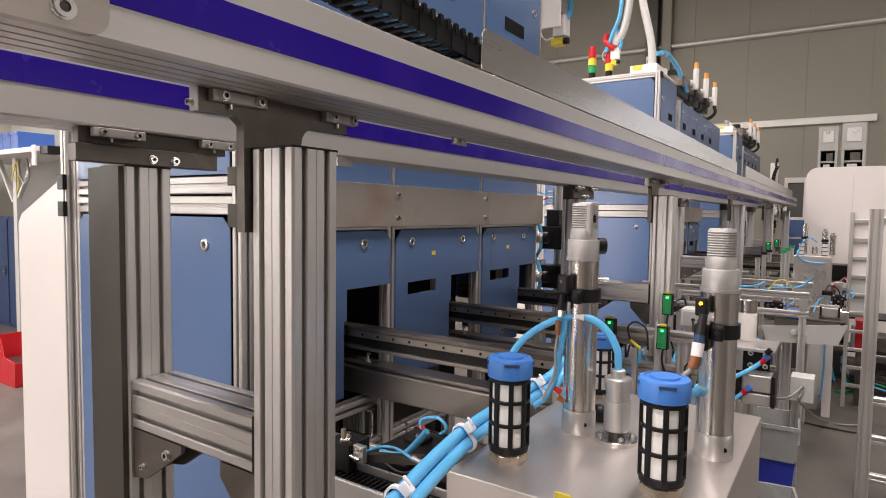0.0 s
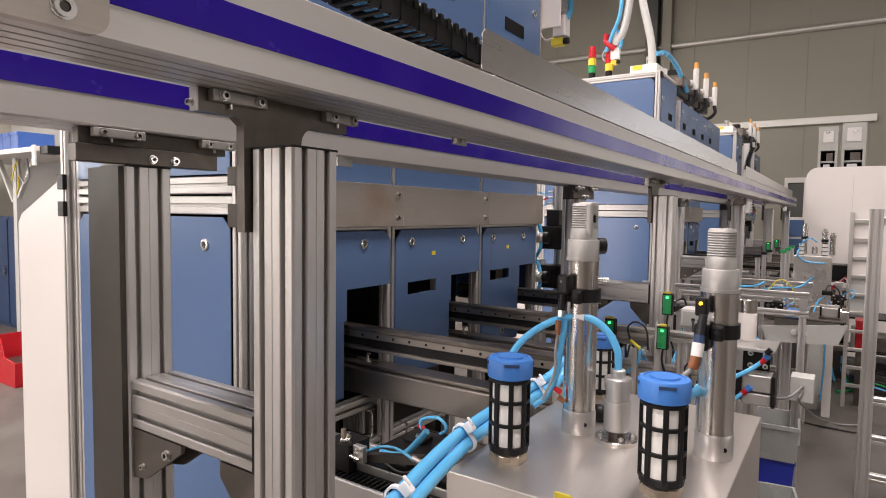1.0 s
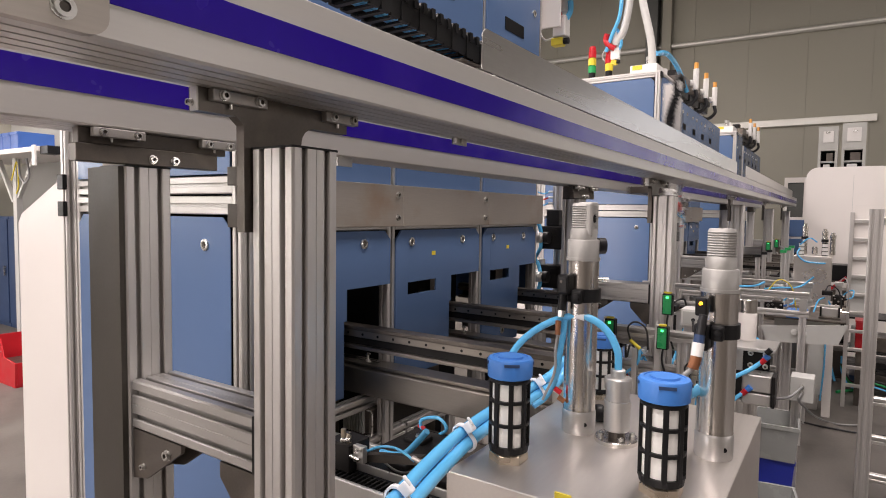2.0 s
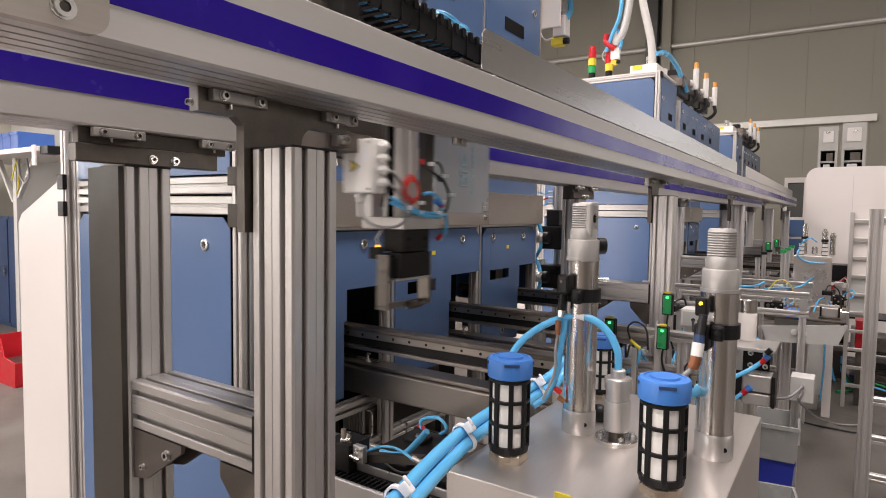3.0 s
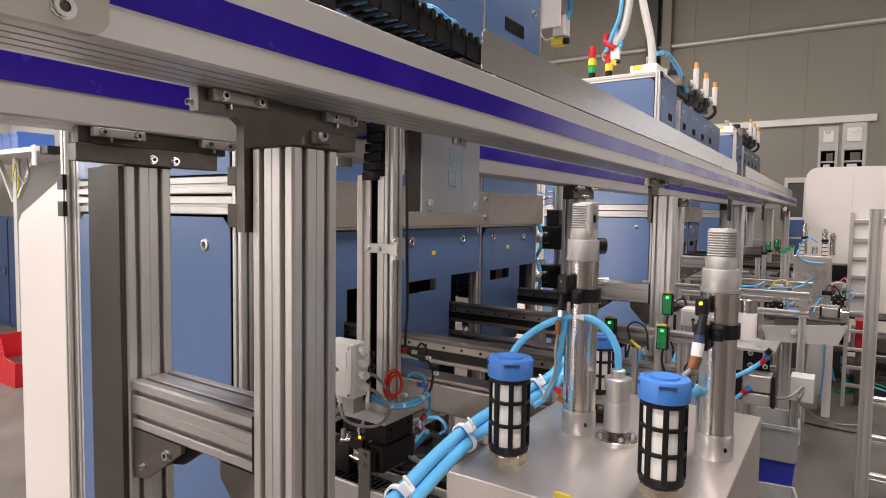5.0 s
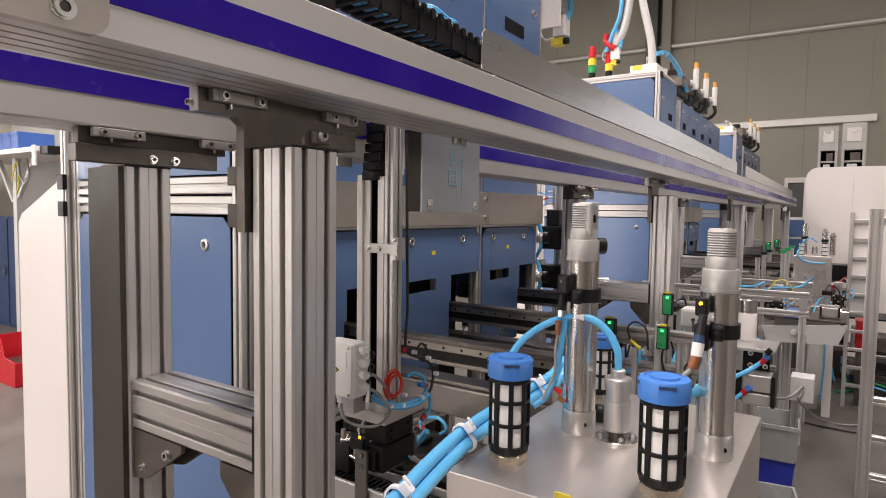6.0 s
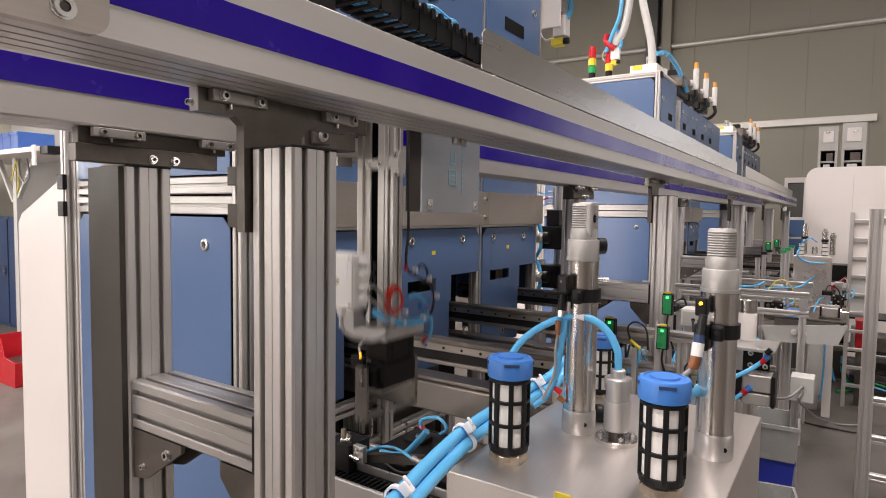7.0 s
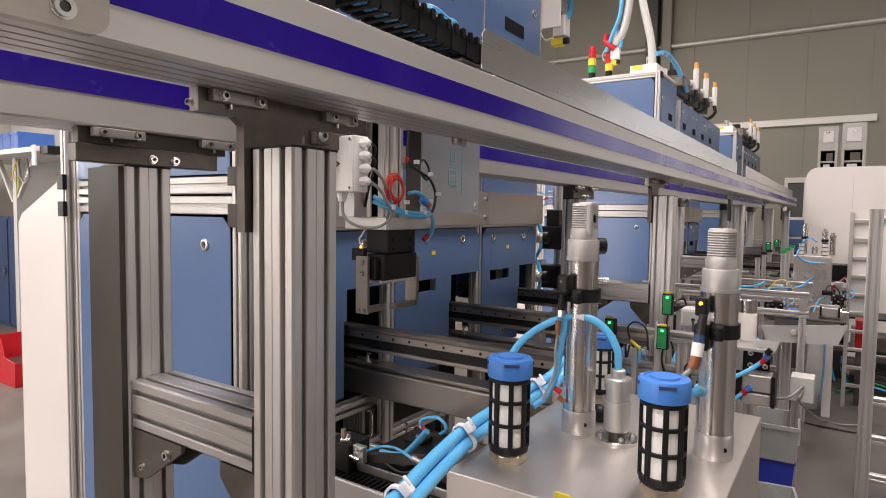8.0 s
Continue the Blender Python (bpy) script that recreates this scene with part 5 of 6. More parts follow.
def machine_table(x0, x1, y0, y1, z, lab):
    t = thing("machine_table", (x0, y0, 0), lab, "table", "machine tables")
    part("top", bx(x0, x1, y0, y1, z - 0.03, z), STAIN_TOP, t, bevel=0.003)
    for x in (x0 + 0.04, x1 - 0.04):
        for y in (y0 + 0.04, y1 - 0.04):
            part("leg", prism(slotted(0.04, 0.04), "z", 0.0, z - 0.03, (x, y)), ALU, t)
    for y in (y0 + 0.02, y1 - 0.06):
        part("apron", prism(slotted(0.04, 0.08), "x", x0 + 0.06, x1 - 0.06, (y + 0.02, z - 0.09)), ALU_X, t)
    part("rail", prism(slotted(0.04, 0.04), "y", y0 + 0.06, y1 - 0.06, (x0 + 0.04, 0.25)), ALU_Y, t)
    return t


for k, (x, z) in enumerate(((2.42, 0.985), (2.66, 0.90), (2.45, 0.84))):
    t = thing("frame_bar", (x, 0.42, z), "pale aluminium bar low in the machine frame", "bar", "machine frame bars")
    part("profile", prism(slotted(0.04, 0.04), "y", 0.40, 1.24, (x, z)), ALU_Y, t)
    part("leg", prism(slotted(0.04, 0.04), "z", 0, z - 0.02, (x, 1.1)), ALU, t)
    part("leg", prism(slotted(0.04, 0.04), "z", 0, z - 0.02, (x, 0.5 + 0.05 * k)), ALU, t)
machine_table(2.35, 4.3, 0.42, 0.95, 0.62, "steel machine table under the transfer units")
machine_table(5.35, 8.4, 0.20, 0.95, 0.62, "steel machine table under the transfer units")
for k, (x, y, w, z0, z1) in enumerate(((3.0, 0.80, 0.09, 0.62, 0.80), (3.55, 0.78, 0.14, 0.62, 0.90), (2.75, 0.55, 0.08, 0.62, 0.74), (3.7, 0.5, 0.12, 0.62, 0.86), (3.1, 0.45, 0.10, 0.62, 0.72))):
    t = thing("transfer_unit", (x, y, z0), "aluminium transfer unit with black end plates", "machine unit", "transfer units")
    part("body", bx(x, x + 0.18, y, y + w, z0, z1), CASTALU, t, bevel=0.004)
    part("end_plate", bx(x - 0.012, x - 0.0005, y - 0.005, y + w + 0.005, z0 + 0.02, z1 - 0.01), BLACKMETAL if k % 2 else WHITEPL, t, bevel=0.003)
    part("head", bx(x + 0.03, x + 0.14, y + 0.01, y + w - 0.01, z1 + 0.001, z1 + 0.035), BLACKMETAL, t, bevel=0.003)
    part("rod", rod((x + 0.05, y + w / 2, z1 + 0.035), (x + 0.05, y + w / 2, z1 + 0.09), 0.008, 12), CHROME, t, smooth=True)
    part("bolt", rod((x - 0.018, y + w / 2, z1 - 0.05), (x - 0.013, y + w / 2, z1 - 0.05), 0.008, 10), BOLT, t)
for pts in (((2.98, 0.84, 0.70), (2.9, 0.80, 0.80), (2.88, 0.76, 0.76), (2.9, 0.72, 0.66)), ((3.5, 0.82, 0.75), (3.4, 0.8, 0.86), (3.3, 0.74, 0.84), (3.26, 0.70, 0.70))):
    hose(list(pts), 0.006, "light blue air hose on the transfer units")
    hose([(a + 0.03, b + 0.05, c + 0.02) for a, b, c in pts], 0.005, "black cable on the transfer units", CABLE, "cable")


def pneumatic_unit(x, y, z, k, turn, hue):
    """A small pneumatic handling unit: base, body, black ends, rod, bolts, fittings and a hose."""
    t = thing("pneumatic_unit", (0, 0, 0), "small aluminium pneumatic handling unit with air fittings", "machine unit", "pneumatic units")
    part("base", bx(-0.06, 0.06, -0.05, 0.05, 0, 0.012), STEEL, t, bevel=0.002)
    part("body", bx(-0.045, 0.045, -0.032, 0.032, 0.0125, 0.07), CASTALU, t, bevel=0.004)
    part("end_plate", bx(-0.056, -0.0455, -0.036, 0.036, 0.0125, 0.076), BLACKMETAL, t, bevel=0.002)
    part("end_plate", bx(0.0455, 0.056, -0.036, 0.036, 0.0125, 0.076), (BLACKMETAL, WHITEPL)[hue % 2], t, bevel=0.002)
    part("slide_plate", bx(-0.05, 0.06, -0.025, 0.025, 0.0705, 0.086), (STEEL, CASTALU, BLACKMETAL)[hue % 3], t, bevel=0.002)
    part("upright", bx(0.012, 0.030, -0.02, 0.02, 0.0865, 0.15), CASTALU, t, bevel=0.002)
    part("head", bx(-0.01, 0.05, -0.028, 0.028, 0.1505, 0.178), (BLACKMETAL, CASTALU)[hue % 2], t, bevel=0.003)
    part("rod", rod((-0.10, 0, 0.045), (-0.056, 0, 0.045), 0.007, 10), CHROME, t, smooth=True)
    for u in (-0.022, 0.022):
        socket_bolt((-0.056, u, 0.06), "-x", 0.005, t)
        socket_bolt((-0.03, u * 0.7, 0.086), "z", 0.005, t)
    part("fitting", rod((0.0, -0.032, 0.05), (0.0, -0.052, 0.055), 0.007, 10), (CAPBLUE, REDPL, BLACK)[hue % 3], t, smooth=True)
    part("fitting", rod((0.025, -0.032, 0.03), (0.025, -0.05, 0.032), 0.006, 10), (REDPL, BRASS)[hue % 2], t, smooth=True)
    part("hose", tube([(0.0, -0.05, 0.055), (0.0, -0.085, 0.075), (0.03, -0.09, 0.12), (0.07, -0.05, 0.10), (0.09, 0.0, 0.03)], 0.005, 8, 6), HOSE, t, smooth=True)
    part("lead", tube([(0.03, 0.0, 0.178), (0.01, -0.03, 0.21), (-0.04, -0.05, 0.18), (-0.06, -0.06, 0.08), (-0.05, -0.055, 0.01)], 0.004, 8, 6), (CABLE, GREYWIRE)[hue % 2], t, smooth=True)
    t.matrix_basis = pose(x, y, z, 0, 0, turn) @ Matrix.Scale(k, 4)
    return t


for i, (x, y, z, k, turn) in enumerate((
        (2.45, 0.52, 0.621, 1.1, 0), (2.48, 0.66, 0.621, 1.2, 90), (2.47, 0.82, 0.621, 1.1, 10), (2.78, 0.72, 0.621, 1.2, -80), (2.85, 0.90, 0.621, 1.3, 0), (3.3, 0.60, 0.621, 1.5, 90),
        (3.45, 0.50, 0.621, 1.6, 0), (3.95, 0.60, 0.621, 1.6, 20), (3.95, 0.85, 0.621, 1.5, -70), (4.62, 0.36, 0.801, 1.1, 0), (4.62, 0.06, 0.801, 1.0, 90), (5.30, 0.02, 0.801, 1.0, 0),
        (5.6, 0.45, 0.621, 2.0, 0), (5.9, 0.70, 0.621, 2.0, 80), (6.4, 0.40, 0.621, 2.2, 10), (6.9, 0.75, 0.621, 2.2, -60), (7.3, 0.45, 0.621, 2.4, 0), (7.9, 0.7, 0.621, 2.4, 40))):
    pneumatic_unit(x, y, z, k, turn, i)
for x, y, lift in ((2.36, 0.666, 0.129), (2.37, 0.45, 0.0)):
    t = thing("coloured_plug", (x, y, 0.8 + lift), "blue hose loop with a yellow banded plug", "plug", "coloured plugs")
    part("stand", bx(x - 0.01, x + 0.01, y - 0.01, y + 0.01, 0.621, 0.80 + lift), CASTALU, t)
    part("plug", rod((x, y - 0.02, 0.80 + lift), (x, y + 0.02, 0.83 + lift), 0.007, 10), YELLOW, t, smooth=True)
    part("loop", tube([(x, y + 0.02, 0.83 + lift), (x, y + 0.03, 0.88 + lift), (x, y, 0.905 + lift), (x, y - 0.04, 0.88 + lift), (x, y - 0.05, 0.80 + lift)], 0.0038, 8, 6), CABLE, t, smooth=True)
    part("hose", tube([(x, y - 0.02, 0.80 + lift), (x, y - 0.01, 0.74 + lift), (x, y + 0.04, 0.69 + lift), (x, y + 0.07, 0.64 + lift)], 0.0055, 8, 6), HOSE, t, smooth=True)
valve_box = thing("white_valve_box", (2.70, 0.490, 0.621), "white plastic valve box on a stand", "valve box")
part("housing", bx(2.70, 2.80, 0.490, 0.573, 0.980, 1.054), WHITEPL, valve_box, bevel=0.004)
part("lid", bx(2.695, 2.6995, 0.500, 0.563, 0.990, 1.044), PALEGREY, valve_box, bevel=0.001)
part("stand", bx(2.73, 2.77, 0.510, 0.540, 0.621, 0.980), CASTALU, valve_box, bevel=0.002)
part("gland", rod((2.69, 0.520, 1.010), (2.70, 0.520, 1.010), 0.008, 12), BLACK, valve_box, smooth=True)
part("lead", tube([(2.69, 0.520, 1.010), (2.66, 0.510, 0.960), (2.67, 0.500, 0.880), (2.70, 0.490, 0.64)], 0.005), CABLE, valve_box, smooth=True)
# nearer blocks on the outer side
col = thing("support_column", (2.42, 0.24, 0), "pale machine column with a perforated head plate", "column")
part("post", prism(slotted(0.08, 0.08), "z", 0, 0.76, (2.52, 0.29)), ALU, col)
part("head_plate", bx(2.44, 2.64, 0.19, 0.36, 0.958, 0.97), CASTALU, col, bevel=0.002)
part("web", bx(2.50, 2.51, 0.21, 0.34, 0.76, 0.957), BLACKMETAL, col, bevel=0.002)
part("web_plate", bx(2.494, 2.4995, 0.30, 0.338, 0.87, 0.955), CASTALU, col, "pale cover plate", bevel=0.001)
for y in (0.225, 0.275):
    for z in (0.895, 0.94):
        socket_bolt((2.4995, y, z), "-x", 0.008, col)
pot = thing("white_canister", (2.6, 0.305, 0.971), "white canister with a chrome collar", "canister")
part("body", lathe((2.6, 0.305, 0.971), [(0, 0.034), (0.004, 0.036), (0.105, 0.036), (0.108, 0.034)], 28), WHITE, pot, smooth=True)
part("collar", lathe((2.6, 0.305, 1.079), [(0, 0.035), (0.05, 0.035), (0.052, 0.033)], 28), CHROME, pot, "chromed collar", smooth=True)
for z0, z1 in ((0.826, 0.886), (0.778, 0.820)):
    t = thing("valve_block", (2.38, 0.2, z0), "machined aluminium valve block with a black end", "valve block", "valve blocks")
    part("block", bx(2.38, 2.47, 0.193, 0.287, z0, z1), CASTALU, t, bevel=0.004)
    part("end", bx(2.376, 2.46, 0.180, 0.1925, z0 - 0.002, z1 + 0.003), BLACKMETAL, t, bevel=0.002)
    for y in (0.235, 0.28):
        part("stud", lathe((2.42, y, z1), [(0, 0.006), (0.004, 0.006), (0.005, 0.003)], 10), BOLT, t)
hose([(2.30, 0.34, 0.80), (2.32, 0.315, 0.87), (2.38, 0.26, 0.905), (2.40, 0.215, 0.945)], 0.008, "light blue air hose to the valve blocks")
hose([(2.33, 0.34, 0.76), (2.36, 0.29, 0.81), (2.375, 0.27, 0.825)], 0.007, "light blue air hose with red and blue fittings")
for q, r, m in (((2.376, 0.262, 0.835), 0.011, CAPBLUE), ((2.368, 0.275, 0.822), 0.010, REDPL), ((2.40, 0.212, 0.95), 0.010, CAPBLUE), ((2.395, 0.222, 0.937), 0.009, REDPL), ((2.39, 0.205, 0.975), 0.010, BLACK)):
    t = thing("push_fitting", q, "coloured push-in fitting on the valve blocks", "fitting", "push fittings")
    part("body", rod(Vector(q) + Vector((0, 0.008, -0.008)), Vector(q) + Vector((0, -0.006, 0.008)), r, 12), m, t, smooth=True)

ctrl = thing("control_box", (3.6, 0.1, 0), "white sheet-steel control box on a slim stand", "control box")
part("housing", bx(3.6, 3.72, 0.098, 0.205, 0.49, 0.62), PALEGREY, ctrl, bevel=0.004)
part("stand", prism(slotted(0.04, 0.04), "z", 0, 0.49, (3.66, 0.18)), ALU, ctrl)
for z in (0.545, 0.575):
    part("connector", rod((3.585, 0.15, z), (3.60, 0.15, z), 0.010, 12), BOLT, ctrl, smooth=True)
part("cable", tube([(3.585, 0.15, 0.545), (3.590, 0.163, 0.500), (3.900, 0.143, 0.383), (4.200, 0.109, 0.264), (4.972, 0.059, 0.020), (4.988, -0.041, 0.008), (5.094, -0.205, 0.008)], 0.006), GREYWIRE, ctrl, smooth=True)
part("cable", tube([(3.585, 0.15, 0.575), (3.52, 0.20, 0.53), (3.54, 0.27, 0.50), (3.6, 0.3, 0.46)], 0.007), GREYWIRE, ctrl, smooth=True)
tray = thing("chute_tray", (4.3, 0.0, 0.62), "white sheet-metal chute tray on uprights", "tray")
part("pan", prism([(0.005, 0.66), (0.40, 0.63), (0.44, 0.735), (-0.04, 0.785)], "x", 4.46, 4.48), PALEGREY, tray, bevel=0.002)
part("floor", bx(4.48, 4.9, 0.02, 0.40, 0.655, 0.667), WHITE, tray)
part("upright", prism(slotted(0.06, 0.06), "z", 0, 0.655, (4.7, 0.30)), ALU, tray)
part("knob", lathe((4.46, 0.245, 0.71), [(0, 0.022), (-0.02, 0.022), (-0.03, 0.012)], 14, axis="x"), PALEGREY, tray, smooth=True)
part("knob", lathe((4.46, 0.19, 0.705), [(0, 0.018), (-0.02, 0.018), (-0.03, 0.01)], 14, axis="x"), PALEGREY, tray, smooth=True)
part("blue_block", bx(4.5, 4.62, 0.18, 0.30, 0.79, 0.85), CAPBLUE, tray, bevel=0.004)
part("block", bx(4.6, 4.75, 0.05, 0.10, 0.80, 0.83), STEEL, tray, bevel=0.004)
part("rack", bx(4.5, 4.9, -0.03, 0.42, 0.786, 0.80), STEEL, tray, bevel=0.002)
part("riser", bx(4.7, 4.72, 0.0, 0.38, 0.668, 0.785), PALEGREY, tray)

# the next station down the line, with its own cylinders
s2 = thing("station_box", (5.2, 0.07, 0), "brushed stainless steel pneumatic station box on a column", "machine box", "station boxes")
part("housing", bx(5.2, 5.52, 0.072, 0.312, 0.80, 1.17), STAIN_TOP, s2, bevel=0.004)
part("column", bx(5.28, 5.45, 0.12, 0.27, 0, 0.80), ALU, s2, bevel=0.004)
part("bench", bx(5.19, 5.6, -0.02, 0.33, 0.75, 0.799), STAIN_X, s2, bevel=0.003)
part("front_sheet", bx(5.165, 5.17, 0.056, 0.247, 0.15, 0.749), PALEGREY, s2, "grey sheet skirt", bevel=0.001)
part("white_post", bx(5.13, 5.164, 0.035, 0.09, 0, 0.77), WHITE, s2, "white square post", bevel=0.003)
part("hanging_hose", tube([(5.12, 0.078, 0.70), (5.118, 0.084, 0.55), (5.12, 0.086, 0.35), (5.115, 0.10, 0.12)], 0.006), HOSE, s2, "light blue hanging hose", smooth=True)
part("hose_end", rod((5.12, 0.078, 0.69), (5.12, 0.076, 0.76), 0.012, 10), BLACK, s2, smooth=True)
for k, (x, y) in enumerate(((5.35, 0.255), (5.38, 0.125), (5.46, 0.075), (5.44, 0.19))):
    h = (0.24, 0.2, 0.17, 0.06)[k]
    t = thing("air_cylinder", (x, y, 1.17), "upright round stainless air cylinder on the station box", "cylinder", "air cylinders")
    part("barrel", lathe((x, y, 1.17), [(0, 0.02), (0.03, 0.02), (0.032, 0.018), (h * 0.75, 0.018), (h * 0.76, 0.021), (h * 0.9, 0.021), (h * 0.9, 0.013), (h, 0.013)], 18), CHROME, t, smooth=True)
    if k < 2:
        part("clamp_band", lathe((x, y, 1.17 + h * 0.5), [(0, 0.0185), (0, 0.024), (0.02, 0.024), (0.02, 0.0185)], 18), BLACK, t, smooth=True)
for k, (x, y) in enumerate(((5.26, 0.27), (5.27, 0.12))):
    t = thing("exhaust_silencer", (x, y, 1.17), "white exhaust silencer with dark rings", "silencer", "exhaust silencers")
    part("filter", lathe((x, y, 1.17), [(0, 0.017), (0.09, 0.017)], 16), FELT, t, smooth=True)
    for z in (0.0, 0.03, 0.06, 0.09):
        part("ring", lathe((x, y, 1.17 + z), [(0, 0.0175), (0, 0.0195), (0.006, 0.0195), (0.006, 0.0175)], 16), BLACK, t)
hose([(5.24, 0.28, 1.22), (5.19, 0.29, 1.18), (5.18, 0.24, 1.13), (5.18, 0.16, 1.12), (5.19, 0.11, 1.12)], 0.006, "light blue air hose hanging on the far station box")
hose([(5.24, 0.28, 1.25), (5.26, 0.22, 1.30), (5.28, 0.17, 1.27)], 0.005, "light blue air hose hanging on the far station box")
hose([(4.40, 0.42, 0.986), (4.5, 0.34, 0.99), (4.64, 0.24, 0.99), (4.66, 0.16, 1.06)], 0.006, "light blue hose over the slides")
hose([(4.40, 0.58, 0.99), (4.40, 0.48, 1.0), (4.40, 0.42, 1.03)], 0.007, "light blue hose over the slides")
hose([(4.40, 0.40, 0.98), (4.42, 0.34, 1.05), (4.45, 0.27, 1.0), (4.46, 0.24, 0.86)], 0.0035, "thin yellow cable over the slides", YELLOW, "cable")
for x in (4.9, 5.3, 5.7):
    for y, h in ((0.36, 1.2), (0.52, 1.16)):
        t = thing("fixture_post", (x, y, 0), "thin aluminium post beside the slides", "post", "fixture posts")
        part("profile", prism(slotted(0.03, 0.03, 0.03), "z", 0.0, h, (x, y)), ALU, t)
        part("cap", bx(x - 0.02, x + 0.02, y - 0.02, y + 0.02, h, h + 0.02), BLACK if y > 0.4 else GREEN, t)
for i in range(4):
    t = thing("cross_slide", (4.4 + 0.5 * i, 0.25, 0.93), "pale aluminium cross slide rail on legs", "slide", "cross slides")
    z = 0.96 + 0.02 * (i % 2)
    part("rail", prism(slotted(0.04, 0.04), "y", 0.17, 1.2, (4.4 + 0.5 * i, z)), ALU_Y, t)
    part("lower_rail", prism(slotted(0.04, 0.04), "y", 0.17, 1.2, (4.4 + 0.5 * i, z - 0.12)), ALU_Y, t)
    for y in (0.2, 1.1):
        part("leg", prism(slotted(0.04, 0.04), "z", 0, z - 0.14, (4.4 + 0.5 * i, y)), ALU, t)
        part("riser", bx(4.38 + 0.5 * i, 4.42 + 0.5 * i, y - 0.02, y + 0.02, z - 0.10, z - 0.02), CASTALU, t)


# ---- the aisle side ----
def open_bin(x, y, sx, sy, h, mat, name, lab, turn=0, z=0.0, grp=""):
    t = thing(name, (0, 0, 0), lab, "bin", grp)
    b = bmesh.new()
    w, k = 0.006, 0.88
    def ring(s, zz, inset):
        return [b.verts.new((a * (sx / 2 * s - inset), c * (sy / 2 * s - inset), zz)) for a, c in ((-1, -1), (1, -1), (1, 1), (-1, 1))]
    rs = [ring(k, 0, 0), ring(1, h - 0.02, 0), ring(1.05, h - 0.02, 0), ring(1.05, h, 0), ring(1, h, w), ring(k, w, w)]
    for p, q in zip(rs, rs[1:]):
        for i in range(4):
            b.faces.new((p[i], p[(i + 1) % 4], q[(i + 1) % 4], q[i]))
    b.faces.new(rs[0][::-1])
    b.faces.new(rs[-1])
    part("tub", b, mat, t)
    t.matrix_basis = pose(x, y, z, 0, 0, turn)
    return t


open_bin(3.62, 0.27, 0.26, 0.18, 0.20, BINBLUE, "blue_bin", "dark blue plastic bin on the concrete floor", 8)
open_bin(3.60, 0.262, 0.30, 0.21, 0.19, CLEAR, "grey_bin", "pale translucent bin standing in a blue bin", 4, 0.201)
open_bin(3.10, 0.215, 0.26, 0.18, 0.17, CLEAR, "grey_bin", "pale translucent bin on the concrete floor", 10)

frame_ = thing("guard_frame", (3.72, -0.12, 0), "pale aluminium guard frame with rungs beside the aisle", "frame")
part("upright", prism(slotted(0.06, 0.06, 0.03), "z", 0, 1.5, (3.75, -0.128)), ALU, frame_)
part("upright", prism(slotted(0.06, 0.06, 0.03), "z", 0, 1.5, (3.75, -0.62)), ALU, frame_)
for i, z in enumerate((0.12, 0.32, 0.52, 1.44)):
    part("rung", prism(slotted(0.04, 0.04), "y", -0.59, -0.158, (3.75, z)), ALU_Y, frame_)
rack = thing("equipment_rack", (6.3, 0.0, 0), "dark equipment rack with black boxes behind the station", "rack")
for y in (-0.06, 0.11):
    part("post", bx(6.30, 6.33, y, y + 0.02, 0, 1.06), BLACKMETAL, rack)
for z0, z1, m in ((0.90, 1.04, BLACK), (0.70, 0.82, STEEL), (0.35, 0.62, BLACK), (0.05, 0.28, STEEL)):
    part("shelf", bx(6.30, 6.6, -0.039, 0.109, z0 - 0.012, z0), STEEL, rack)
    part("box", bx(6.31, 6.55, -0.03, 0.10, z0 + 0.001, z1), m, rack, bevel=0.004)
part("red_lever", prism([(-0.03, 0.93), (0.09, 0.81), (0.10, 0.83), (-0.02, 0.95)], "x", 6.28, 6.295), REDPL, rack, "red lever")
part("hose", tube([(6.29, 0.06, 0.7), (6.27, 0.05, 0.45), (6.26, 0.06, 0.2), (6.2, 0.02, 0.03)], 0.01, 8, 6), HOSE, rack, smooth=True)
lad = thing("rung_ladder", (5.5, -0.1, 0), "pale aluminium ladder frame with many rungs", "ladder")
for y in (-0.04, -0.196):
    part("stile", bx(5.5, 5.54, y - 0.014, y + 0.014, 0, 1.5), ALU, lad, bevel=0.003)
for i in range(10):
    part("rung", bx(5.505, 5.535, -0.182, -0.054, 0.16 + i * 0.14, 0.185 + i * 0.14), ALU_Y, lad, bevel=0.003)
    part("back_sheet", bx(5.536, 5.539, -0.182, -0.054, 0.187 + i * 0.14, 0.297 + i * 0.14), WHITE if i > 5 else PALEGREY, lad) if i > 3 else None
t = thing("red_box", (5.7, -0.16, 0), "red plastic box on a stand beside the ladder", "box")
part("box", bx(5.56, 5.75, -0.18, -0.10, 0.46, 0.66), REDPL, t, bevel=0.004)
part("lid", bx(5.56, 5.75, -0.185, -0.095, 0.66, 0.67), REDPL, t, bevel=0.002)
part("stand", bx(5.6, 5.7, -0.17, -0.11, 0, 0.46), STEEL, t)
low = thing("low_trolley", (6.0, -0.2, 0), "low dark trolley with three loaded shelves", "trolley")
for x in (6.0, 6.37):
    for y in (-0.40, -0.06):
        part("post", bx(x, x + 0.03, y, y + 0.03, 0, 0.66), BLACKMETAL, low)
for z in (0.06, 0.20, 0.34, 0.62):
    part("shelf", bx(6.0, 6.4, -0.42, -0.03, z, z + 0.014), BLACKMETAL, low, bevel=0.002)
